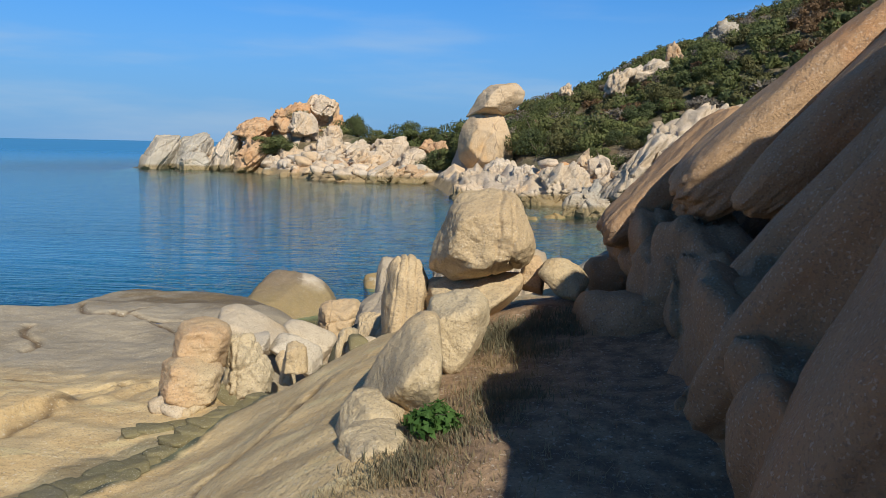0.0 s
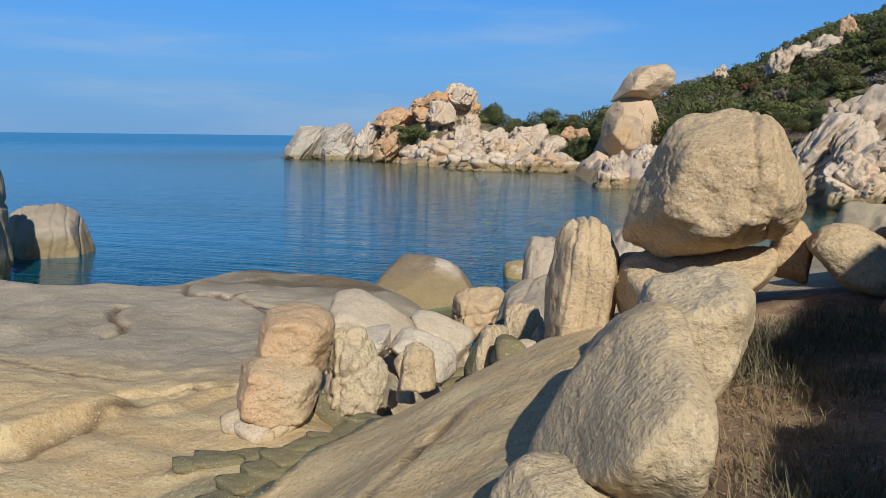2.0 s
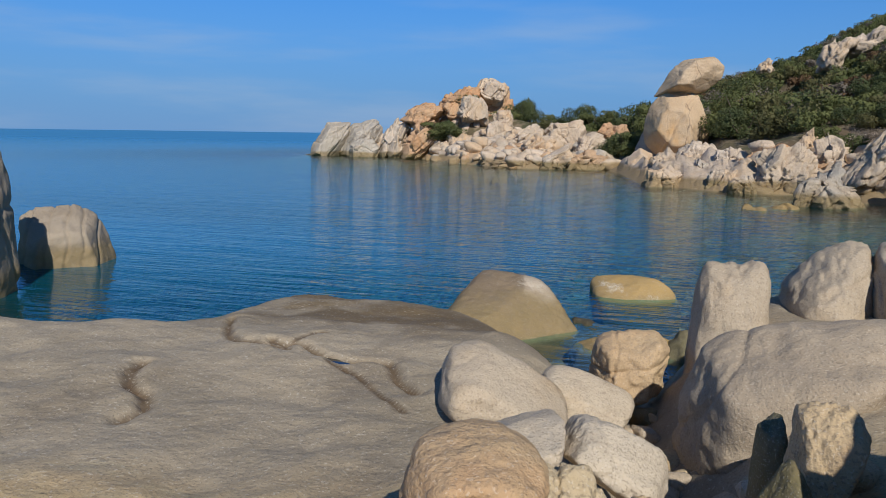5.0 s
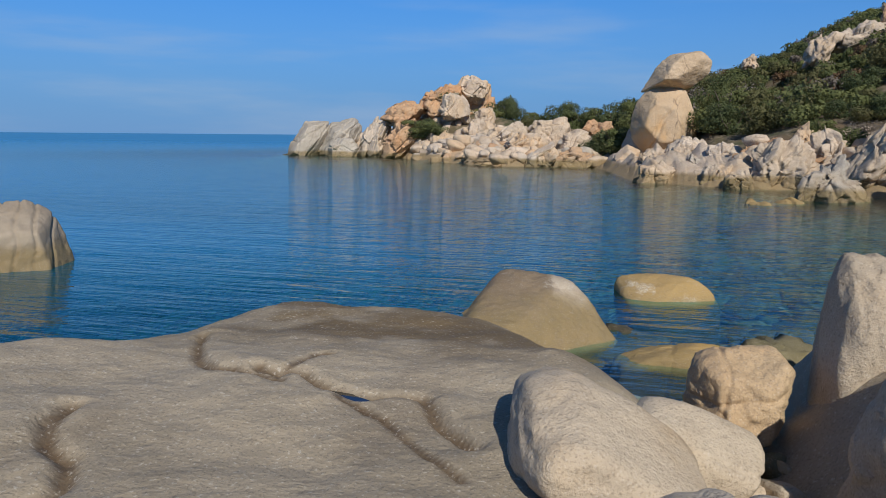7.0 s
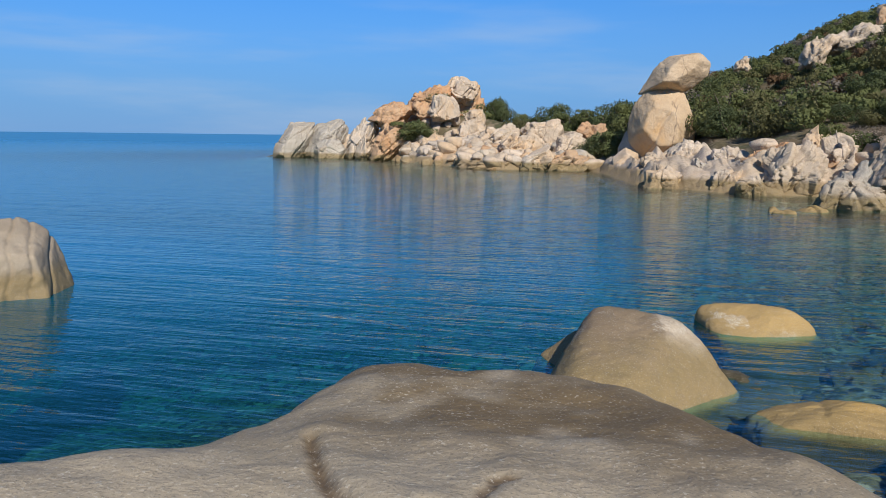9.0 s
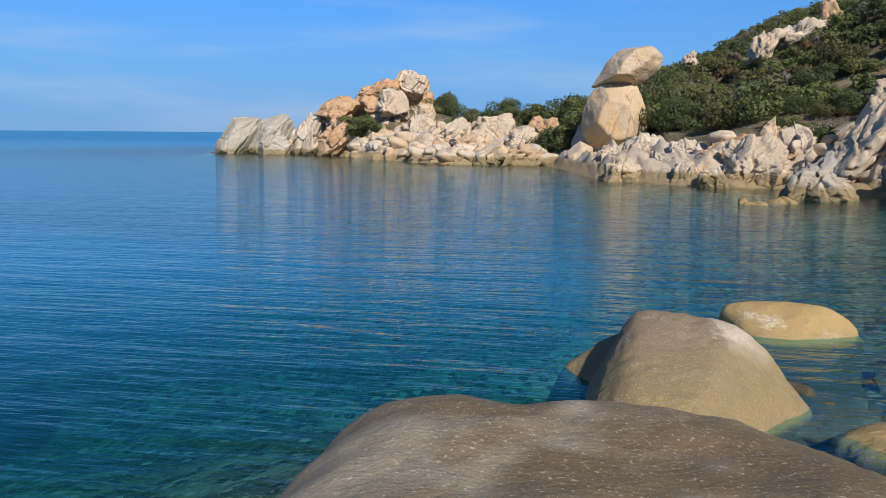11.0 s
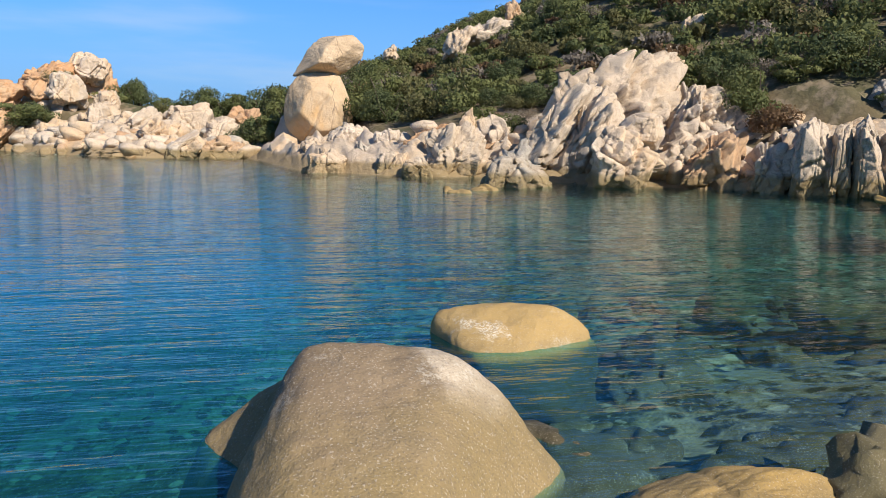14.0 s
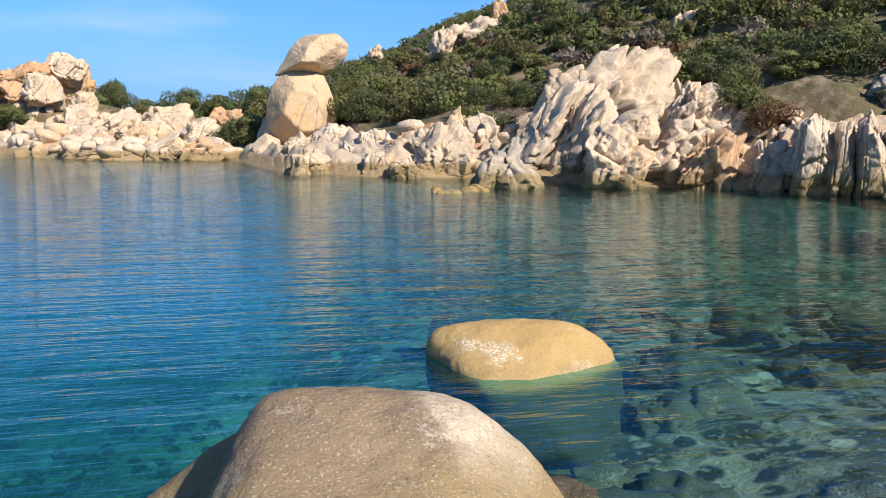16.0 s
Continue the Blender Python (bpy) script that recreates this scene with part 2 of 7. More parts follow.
def rock_shape(size, seed, p=6.0, planes=9, sharp=0.72, rough=0.04, level=5, turn=(0, 0, 0), cuts=(), taper=0.0, lean=(0, 0), cracks=(), bumps=2.2, block=None, face=None):
    """Points of a weathered block: a soft-cornered polytope, roughened. cuts: (nx, ny, nz, reach) extra flat faces, sharp: how far the chance faces cut in, all in units of the
    half size; cracks: (nx, ny, nz, offset, width, depth) grooves, in the same units; taper narrows the top.
    face: turns the block about the upright, its cuts then bevel the front and the back alike."""
    rng = np.random.default_rng(seed)
    d, faces = sphere(level)
    ns = [(1, 0, 0, 1), (-1, 0, 0, 1), (0, 1, 0, 1), (0, -1, 0, 1), (0, 0, 1, 1), (0, 0, -1, 1)]
    for _ in range(planes):
        v = rng.normal(size=3)
        v /= np.linalg.norm(v)
        ns.append((*v, rng.uniform(sharp, sharp + 0.3)))
    if face is not None:
        turn, cuts = (0, 0, face), (*cuts, *((c[0], -c[1], c[2], c[3]) for c in cuts))
    ns += [(*(np.array(c[:3]) / np.linalg.norm(c[:3])), c[3]) for c in cuts]
    ns = np.array(ns)
    s = np.maximum(0, d @ ns[:, :3].T / ns[:, 3])
    r = (s ** p).sum(1) ** (-1 / p)
    q = d * r[:, None]
    q /= np.abs(q).max(0)
    w = np.array(size)
    off = rng.uniform(-50, 50, 3)
    lump = fbm(q * bumps * 0.6 + off, 2, seed) * rough * 1.3 + fbm(q * bumps * 2.2 + off, 3, seed + 9) * rough * 0.55 + fbm(q * bumps * 7 + off, 2, seed + 12) * 0.006
    for nx, ny, nz, at, width, depth in cracks:
        v = np.array((nx, ny, nz), float)
        v /= np.linalg.norm(v)
        dist = q @ v - at + 0.06 * vnoise(q * 2.5 + off, seed + 3)
        lump = lump - depth * np.exp(-(dist / width) ** 2)
    q = q * (1 + lump[:, None])
    q[:, :2] *= 1 - taper * q[:, 2:3]
    q[:, 0] += lean[0] * q[:, 2]
    q[:, 1] += lean[1] * q[:, 2]
    q = (q * w) @ turned(*turn).T
    if block:
        # joints and stepped faces: (metres a block, stretch along its long side, lean of that side in degrees, step, joint depth)
        step, long, tip, jog, joint = block
        out = q / np.maximum(np.linalg.norm(q, axis=1), 1e-6)[:, None]
        base = q @ turned(0, tip, 25) / np.array((1, 1.4, long))
        for k, size_k, jog_k, joint_k in ((0, step, jog, joint), (1, step * 0.43, jog * 0.5, joint * 0.45)):
            local = base / size_k
            warp = 0.22 * np.stack([vnoise(local * 0.9 + n * 9.1, seed + n) for n in range(3)], 1)
            f1, f2, rand, slant = cells(local + warp + off, seed + 70 * k)
            q = q + out * (jog_k * (rand + 2.4 * slant) - joint_k * np.exp(-((f2 - f1) / 0.05) ** 2))[:, None]
    return q, faces


def rock(name, at, size, seed, mat="far", label="", group="", category="rock", **shape):
    """One boulder, its object's origin low down in its middle."""
    verts, faces = rock_shape(size, seed, **shape)
    base = np.array((0, 0, verts[:, 2].min() * 0.8))
    ob = new(name, mesh_of(name, verts - base, faces, M[mat]))
    ob.location = np.array(at) + base
    return tagged(ob, label, category, group)


def smooth(a, b, x):
    t = np.clip((x - a) / (b - a), 0, 1)
    return t * t * (3 - 2 * t)


# ---- the lie of the land ----
COAST = [(-48.5, 114), (-41, 116), (-29, 110), (-19.5, 96), (-11, 87), (-2, 90), (0, 81), (2.2, 68), (7, 62), (12, 61), (14.4, 56.5),
         (19.5, 52.6), (23.5, 49), (27, 46.5), (31, 40), (24, 31), (14.5, 27.5), (9, 25.2), (6.2, 22.6), (4.6, 21.8), (4.1, 20.6), (3.3, 21.4),
         (2.3, 22.8), (0.6, 22.75), (-0.7, 22.45), (-1.55, 21.7), (-1.6, 20.4), (-1.8, 19.5), (-2.45, 18.95), (-4, 19.15), (-6, 18.2), (-15, 13)]
LAND = COAST + [(-60, 5), (-60, -70), (160, -70), (260, 260), (30, 260), (-30, 160), (-47, 122)]


def coast_distance(x, y):
    """Distance to the shoreline, positive inland."""
    pts = np.array(LAND, float)
    best = np.full(x.shape, 1e9)
    inside = np.zeros(x.shape, bool)
    for (ax, ay), (bx, by) in zip(pts, np.roll(pts, -1, 0)):
        ex, ey = bx - ax, by - ay
        t = np.clip(((x - ax) * ex + (y - ay) * ey) / (ex * ex + ey * ey), 0, 1)
        best = np.minimum(best, np.hypot(x - ax - t * ex, y - ay - t * ey))
        if ay != by:
            inside ^= ((ay > y) != (by > y)) & (x < (bx - ax) * (y - ay) / (by - ay) + ax)
    return np.where(inside, best, -best)


def groove(x, y, line, width):
    """1 along a polyline, fading to 0 over width."""
    best = np.full(x.shape, 1e9)
    for (ax, ay), (bx, by) in zip(line, line[1:]):
        ex, ey = bx - ax, by - ay
        t = np.clip(((x - ax) * ex + (y - ay) * ey) / (ex * ex + ey * ey), 0, 1)
        best = np.minimum(best, np.hypot(x - ax - t * ex, y - ay - t * ey))
    return np.exp(-(best / width) ** 2)


def ground_height(x, y):
    s = coast_distance(x, y)
    p = np.stack([x, y, np.zeros_like(x)], 1)
    inland = np.maximum(s, 0)
    # near shore: a low bench of granite, stepping up to the path and the bluff beside it
    bench = 1.22 + 0.22 * smooth(17, 13, y) + 0.95 * smooth(4.3, 6.5, x + 0.10 * (y - 12) - 0.45 * smooth(13.9, 14.8, y)) * (1 - 0.62 * smooth(14.9, 16.4, y)) + 0.10 * fbm(p * 0.35, 3, 5)
    bench = bench + 0.35 * smooth(6.5, 8.0, x) * smooth(12, 14, y) * smooth(17, 15, y) + ((1.7 + 0.8 * smooth(10, 7, y)) * smooth(8.1, 10.5, x) + 0.16 * np.maximum(x - 10, 0)) * (0.35 + 0.65 * smooth(18, 15.5, y))
    bench = bench + 0.28 * np.exp(-((x + 3.4) ** 2 / 6 + (y - 17.4) ** 2 / 2.5))
    bench = bench - 0.13 * np.exp(-((x - 0.1) ** 2 / 2.2 + (y - 20.6) ** 2 / 2)) - 0.13 * np.exp(-((x - 1.3) ** 2 / 1.2 + (y - 21.3) ** 2 / 1.5))
    bench = bench * (1 - (1 - np.clip(inland / (1.2 + 0.6 * smooth(-1.6, 0.4, x)), 0, 1)) ** 2.0)
    # far shore: boulder slope and hill
    slope = 0.11 + 0.46 * smooth(-8, 56, x)
    crag = smooth(13, 17, x) * smooth(66, 58, y)
    hill = 0.7 + slope * np.where(inland > 30, 30 + 0.35 * (inland - 30), inland) + 0.5 * fbm(p * 0.06, 4, 8) * np.clip(inland / 8, 0, 1)
    hill = hill + crag * (1.2 * smooth(5, 11, inland) - 0.6 * smooth(6, 3, inland)) + 1.7 * smooth(4, 12, x) * smooth(74, 92, y)
    hill = hill + (4.2 * np.exp(-((x + 21) ** 2 / 70 + (y - 116) ** 2 / 60)) + 1.6 * np.exp(-((x + 36) ** 2 / 60 + (y - 117) ** 2 / 30)) + 1.2 * np.exp(-((x + 8) ** 2 / 60 + (y - 108) ** 2 / 60))) * smooth(0, 5, inland)
    ledge = np.abs(fbm(p * np.array((0.55, 0.3, 1)) + 3, 4, 14))
    hill = (hill + 0.9 * ledge * smooth(11, 6, inland)) * np.clip(inland / 1.6, 0, 1)
    gully = groove(x, y, [(3.95, 21.2), (4.2, 19.2), (4.55, 17.2), (4.9, 15.6), (4.95, 14.8)], 0.68)
    bench = bench * (1 - 0.62 * gully)
    mixed = smooth(28, 38, y)
    land = bench * (1 - mixed) + hill * mixed
    deep = np.maximum(-s, 0)
    steep = smooth(3.2, 0.8, x) * smooth(40, 30, y)
    floor = -(0.22 + 0.75 * steep) * np.clip(deep / (0.6 + 0.8 * steep), 0, 1) - (0.12 + 0.12 * steep) * deep - 0.25 * smooth(2, 8, deep) + 0.12 * fbm(p * 0.8, 4, 11) * np.clip(deep, 0, 1)
    floor = np.maximum(floor, -9.0)
    return np.where(s > 0, land, floor), s


def axis_steps(parts):
    out = []
    for a, b, step in parts:
        out += list(np.arange(a, b, step))
    return np.array(out + [parts[-1][1]])


def grid(xs, ys):
    gx, gy = np.meshgrid(xs, ys)
    n, m = len(xs), len(ys)
    i = np.arange(n * m).reshape(m, n)
    quads = np.stack([i[:-1, :-1], i[:-1, 1:], i[1:, 1:], i[1:, :-1]], -1).reshape(-1, 4)
    return gx.ravel(), gy.ravel(), quads


xs = axis_steps([(-4000, -400, 400), (-400, -80, 20), (-80, -14, 2), (-14, -5, 0.4), (-5, -3, 0.1), (-3, -0.6, 0.06), (-0.6, 2.8, 0.036), (2.8, 8.4, 0.06), (8.4, 11, 0.12), (11, 40, 0.6), (40, 120, 2), (120, 400, 20), (400, 4000, 400)])
ys = axis_steps([(-4000, -400, 400), (-400, -20, 20), (-20, 4, 1), (4, 9, 0.15), (9, 16, 0.058), (16, 19.4, 0.034), (19.4, 21, 0.06), (21, 25, 0.08), (25, 40, 0.35), (40, 130, 1.2), (130, 300, 10), (300, 4500, 400)])
gx, gy, quads = grid(xs, ys)
gz, gs = ground_height(gx, gy)

# cracks and rock pools in the bench
CRACKS = [([(-0.25, 19.1), (-0.08, 18.73), (0.17, 18.36), (0.4, 18.18), (0.7, 18.1), (1.0, 18.1)], 0.05, 0.06),
          ([(0.95, 18.15), (1.0, 18.5), (1.1, 18.77)], 0.04, 0.03),
          ([(0.8, 18.2), (1.11, 18.28), (1.36, 18.13), (1.65, 18.05), (1.85, 18.18), (2.03, 18.25), (2.19, 17.96), (2.52, 17.63)], 0.06, 0.08),
          ([(1.51, 17.98), (1.91, 17.78), (2.35, 17.33), (2.6, 17.1)], 0.03, 0.03),
          ([(0.07, 17.13), (0.13, 16.86), (0.33, 16.62), (0.53, 16.56), (0.66, 16.38), (0.66, 16.1)], 0.07, 0.08),
          ([(1.3, 12.9), (2.1, 13.65), (2.75, 14.55)], 0.05, 0.13),
          ([(2.75, 14.55), (3.1, 14.65)], 0.03, 0.05),
          ([(0.6, 14.75), (1.39, 14.61), (2.2, 14.6)], 0.03, 0.03),
          ([(4.0, 9.8), (5.0, 11.5), (5.7, 12.9)], 0.04, 0.05)]
wob = 0.06 * vnoise(np.stack([gx * 3, gy * 3, 0 * gx], 1), 4) + 0.02 * vnoise(np.stack([gx * 11, gy * 11, 0 * gx], 1), 6)
seep_and_shade = np.zeros_like(gz)
for line, width, depth in CRACKS:
    seep_and_shade = np.maximum(seep_and_shade, smooth(0.15, 0.7, groove(gx + wob, gy - wob, line, 0.6 * width + 0.015)))
    gz = gz - depth * groove(gx + wob, gy - wob, line, width)
# one sheet of the bench lies a step above the next along the main crack
gz = gz + 0.05 * groove(gx + wob - 0.10, gy - wob - 0.16, [(-0.25, 19.1), (-0.08, 18.73), (0.17, 18.36), (0.4, 18.18), (0.7, 18.1), (1.0, 18.1)], 0.24)
# layers of softer rock, weathered into low ledges
layer = (0.9 * gx - 0.45 * gy) / 0.36 + 0.9 * fbm(np.stack([gx * 0.7, gy * 0.7, 0 * gx], 1), 3, 25)
saw = layer - np.floor(layer)
ledges = smooth(15.2, 13.8, gy - 0.25 * gx) * smooth(5.0, 4.2, gx) * smooth(-8, -5, gx) * smooth(-0.25, 0.35, fbm(np.stack([gx * 0.9, gy * 0.9, 0 * gx], 1), 3, 29))
gz = gz + ledges * (0.075 * smooth(0, 0.75, saw) * smooth(1.0, 0.86, saw) * (0.6 + 0.6 * vnoise(np.stack([gx, gy, 0 * gx], 1) * 0.8, 27)))
near = smooth(-14, -8, gx) * smooth(14, 10, gx) * smooth(30, 26, gy)
pp = np.stack([gx, gy, 0 * gx], 1)
gz = gz + near * (0.035 * fbm(pp * 1.7, 4, 21) + 0.05 * np.abs(fbm(pp * np.array((0.5, 1.3, 1)) + 5, 3, 23)) * smooth(15.5, 13.5, gy))


# an olive vein and yellow-green seams run through the bench, dark crust lies on its ridge
edge = 0.05 * vnoise(np.stack([gx * 6, gy * 6, 0 * gx], 1), 31) + 0.02 * vnoise(np.stack([gx * 17, gy * 17, 0 * gx], 1), 32)
vein = smooth(0.4, 0.6, groove(gx + edge, gy, [(3.55, 11.4), (4.15, 12.55), (4.5, 13.2), (4.84, 13.98)], 0.15 + 0.10 * smooth(13.6, 11.2, gy)))
vein = np.maximum(vein, smooth(0.45, 0.6, groove(gx + edge, gy, [(3.72, 13.02), (3.95, 13.2), (4.15, 13.36)], 0.09)))
vein = np.maximum(vein, 0.55 * smooth(0.4, 0.7, groove(gx + 2 * edge, gy, [(3.3, 11.5), (3.73, 12.5), (4.05, 12.85)], 0.17)))
gz = gz + 0.02 * vein
crusted = np.exp(-(((gx - 1.0) / 2.9) ** 2 + ((gy - 20.6) / 1.4) ** 2) ** 2) * smooth(-1.1, -0.1, fbm(np.stack([gx * 1.5, gy * 1.5, 0 * gx], 1), 4, 33))
# a higher sheet ends in a low broken edge
lip = groove(gx + wob, gy - wob, [(2.2, 12.4), (2.56, 12.96), (2.66, 13.5), (2.74, 13.97)], 0.05)
gz = gz + 0.10 * smooth(0.0, 0.10, 2.2 + 0.36 * (gy - 12.4) - gx + wob) * smooth(0.9, 0.3, 2.2 + 0.36 * (gy - 12.4) - gx) * smooth(12.2, 12.6, gy) * smooth(14.1, 13.8, gy) - 0.05 * lip
# the shadow line under the lip is coloured in with the crack stain
seep_and_shade = np.maximum(seep_and_shade, lip)


def ground_materials():
    k = Nodes("bench_granite")
    col = k.mix(k.grey(k.noise(0.5, 5, 0.6), 0.36, 0.64), (0.375, 0.31, 0.22), (0.29, 0.238, 0.165))
    col = k.mix(k.math("MULTIPLY", k.grey(k.noise(0.8, 6, 0.65, (1, 0.5, 1)), 0.52, 0.68), 0.6), col, (0.22, 0.175, 0.12))
    y = k.n.new("ShaderNodeSeparateXYZ")
    k.l.new(k.pos, y.inputs[0])
    tan = k.mix(k.grey(k.noise(1.2, 5, 0.6, (1, 2.5, 1)), 0.35, 0.65), (0.56, 0.42, 0.23), (0.47, 0.33, 0.165))
    lime = k.math("MULTIPLY", k.grey(k.noise(1.6, 4, 0.6, (0.7, 2.2, 1)), 0.55, 0.68), 0.55)
    tan = k.mix(lime, tan, (0.60, 0.50, 0.27))
    edge = k.math("ADD", k.math("ADD", y.outputs[1], k.math("MULTIPLY", y.outputs[0], -0.35)), k.math("MULTIPLY", k.noise(0.9, 4), -1.2))
    col = k.mix(k.math("SUBTRACT", 1.0, k.grey(edge, 13.2, 14.6)), col, tan)
    soil = k.mix(k.grey(k.noise(6, 5), 0.35, 0.65), (0.36, 0.24, 0.145), (0.18, 0.12, 0.078))
    path = k.math("ADD", y.outputs[0], k.math("MULTIPLY", k.noise(1.5, 4), 1.0))
    col = k.mix(k.math("MULTIPLY", k.grey(path, 6.9, 7.3), k.math("SUBTRACT", 1.0, k.grey(y.outputs[1], 14.2, 15))), col, soil)
    stain_and_shade = k.n.new("ShaderNodeAttribute")
    stain_and_shade.attribute_name = "seep_and_shade"
    col = k.mix(k.math("MULTIPLY", stain_and_shade.outputs["Fac"], k.math("ADD", 0.45, k.math("MULTIPLY", k.noise(3, 4), 0.7))), col, (0.10, 0.06, 0.03))
    green = k.n.new("ShaderNodeAttribute")
    green.attribute_name = "vein"
    col = k.mix(green.outputs["Fac"], col, k.mix(k.grey(k.noise(4, 4), 0.4, 0.6), (0.115, 0.118, 0.075), (0.065, 0.07, 0.05)))
    crust = k.n.new("ShaderNodeAttribute")
    crust.attribute_name = "crust"
    col = k.mix(k.math("MULTIPLY", crust.outputs["Fac"], 0.9), col, (0.14, 0.095, 0.045))
    tide = k.math("ADD", y.outputs[2], k.math("MULTIPLY", k.noise(1.3, 4), -0.4))
    col = k.mix(k.math("SUBTRACT", 1.0, k.grey(tide, -0.1, 0.35)), col, (0.17, 0.12, 0.05))
    grains = k.noise(55, 2)
    col = k.mix(k.math("MULTIPLY", k.grey(grains, 0.52, 0.70), 0.42), col, (0.09, 0.075, 0.06))
    col = k.mix(k.math("MULTIPLY", k.grey(k.noise(36, 2), 0.58, 0.72), 0.40), col, (0.66, 0.60, 0.5))
    n1 = k.bump(k.noise(2.2, 8, 0.62), 0.5, 0.12)
    n2 = k.bump(k.noise(18, 6, 0.7), 0.65, 0.025, n1)
    a = k.done(col, 0.86, k.bump(grains, 0.3, 0.005, n2))
    k = Nodes("hill_soil")
    col = k.mix(k.grey(k.noise(0.15, 5), 0.35, 0.65), (0.15, 0.105, 0.06), (0.07, 0.075, 0.035))
    b = k.done(k.mix(k.grey(k.noise(1.2, 6), 0.45, 0.65), col, (0.22, 0.17, 0.11)), 0.95, k.bump(k.noise(0.8, 6), 0.7, 0.4))
    k = Nodes("sea_bed")
    col = k.mix(k.grey(k.noise(0.5, 6, 0.65), 0.42, 0.58), (0.33, 0.295, 0.19), (0.12, 0.108, 0.06))
    col = k.mix(k.grey(k.noise(1.6, 5, 0.7), 0.50, 0.62), col, (0.06, 0.06, 0.032))
    # pale spots put dapples of sunlight into the bed's colour; dark cells are weed
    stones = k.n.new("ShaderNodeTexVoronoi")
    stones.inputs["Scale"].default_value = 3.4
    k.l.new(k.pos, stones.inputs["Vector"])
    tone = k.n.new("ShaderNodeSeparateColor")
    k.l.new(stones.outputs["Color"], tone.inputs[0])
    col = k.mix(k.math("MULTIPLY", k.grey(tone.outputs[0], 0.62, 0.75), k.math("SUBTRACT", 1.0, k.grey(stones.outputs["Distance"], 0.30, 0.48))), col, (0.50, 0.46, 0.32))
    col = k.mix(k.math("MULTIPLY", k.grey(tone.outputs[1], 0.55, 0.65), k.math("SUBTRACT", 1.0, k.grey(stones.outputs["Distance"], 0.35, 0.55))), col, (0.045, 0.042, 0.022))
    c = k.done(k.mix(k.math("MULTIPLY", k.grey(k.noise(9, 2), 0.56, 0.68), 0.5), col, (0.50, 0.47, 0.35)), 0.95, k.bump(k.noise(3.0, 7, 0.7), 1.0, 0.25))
    return a, b, c


ground_me = mesh_of("ground", np.stack([gx, gy, gz], 1), quads, None)
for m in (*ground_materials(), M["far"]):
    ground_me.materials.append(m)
for key, values in (("seep_and_shade", seep_and_shade), ("vein", vein), ("crust", crusted)):
    ground_me.attributes.new(key, "FLOAT", "POINT").data.foreach_set("value", values.astype(np.float32))
qx, qy, qs = gx[quads].mean(1), gy[quads].mean(1), gs[quads].mean(1)
far_side = (qy > 30) | (qx > 15) | (qx < -20)
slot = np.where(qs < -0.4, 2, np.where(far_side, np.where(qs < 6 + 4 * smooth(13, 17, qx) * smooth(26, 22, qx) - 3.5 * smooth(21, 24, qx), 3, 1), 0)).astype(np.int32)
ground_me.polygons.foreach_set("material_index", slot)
ground = tagged(new("ground", ground_me), "granite shore running down into a stony sea bed", "ground", kind="structure")

# ---- the sea ----
def sea_material():
    k = Nodes("sea_water")
    depth = k.n.new("ShaderNodeAttribute")
    depth.attribute_name = "depth"
    d = depth.outputs["Fac"]
    k.n.remove(k.bsdf)
    clear = k.n.new("ShaderNodeBsdfTransparent")
    comb = k.n.new("ShaderNodeCombineXYZ")
    for n, rate in enumerate((-0.75, -0.17, -0.16)):
        k.l.new(k.math("POWER", 2.718, k.math("MULTIPLY", d, rate)), comb.inputs[n])
    k.l.new(comb.outputs[0], clear.inputs[0])
    body = k.n.new("ShaderNodeBsdfDiffuse")
    k.l.new(k.mix(k.grey(d, 0.9, 6.5), (0.008, 0.14, 0.16), (0.008, 0.205, 0.42)), body.inputs[0])
    lower = k.n.new("ShaderNodeMixShader")
    k.l.new(k.math("SUBTRACT", 1.0, k.math("POWER", 2.718, k.math("ADD", k.math("MULTIPLY", d, -0.04), k.math("MULTIPLY", k.math("MULTIPLY", d, d), -0.055)))), lower.inputs[0])
    k.l.new(clear.outputs[0], lower.inputs[1])
    k.l.new(body.outputs[0], lower.inputs[2])
    gloss = k.n.new("ShaderNodeBsdfGlossy")
    where = k.n.new("ShaderNodeSeparateXYZ")
    k.l.new(k.pos, where.inputs[0])
    # the open sea outside the cove is choppier
    open_sea = k.grey(where.outputs[1], 60, 320)
    k.l.new(k.math("ADD", 0.02, k.math("MULTIPLY", open_sea, 0.3)), gloss.inputs["Roughness"])
    swell = k.bump(k.noise(0.62, 2, 0.5, (0.42, 1.6, 1)), 1.0, 0.05)
    ripple = k.bump(k.noise(2.4, 3, 0.6, (0.32, 1.5, 1)), 1.0, 0.034, swell)
    k.l.new(ripple, gloss.inputs["Normal"])
    # reflectance of water by the angle of view, the same from above and below
    face = k.n.new("ShaderNodeLayerWeight")
    face.inputs[0].default_value = 0.5
    k.l.new(ripple, face.inputs["Normal"])
    fres = k.math("ADD", 0.02, k.math("MINIMUM", k.math("POWER", face.outputs["Facing"], 5.0), k.math("SUBTRACT", 0.70, k.math("MULTIPLY", open_sea, 0.30))))
    top = k.n.new("ShaderNodeMixShader")
    k.l.new(fres, top.inputs[0])
    k.l.new(lower.outputs[0], top.inputs[1])
    k.l.new(gloss.outputs[0], top.inputs[2])
    k.l.new(top.outputs[0], k.n["Material Output"].inputs[0])
    return k.mat


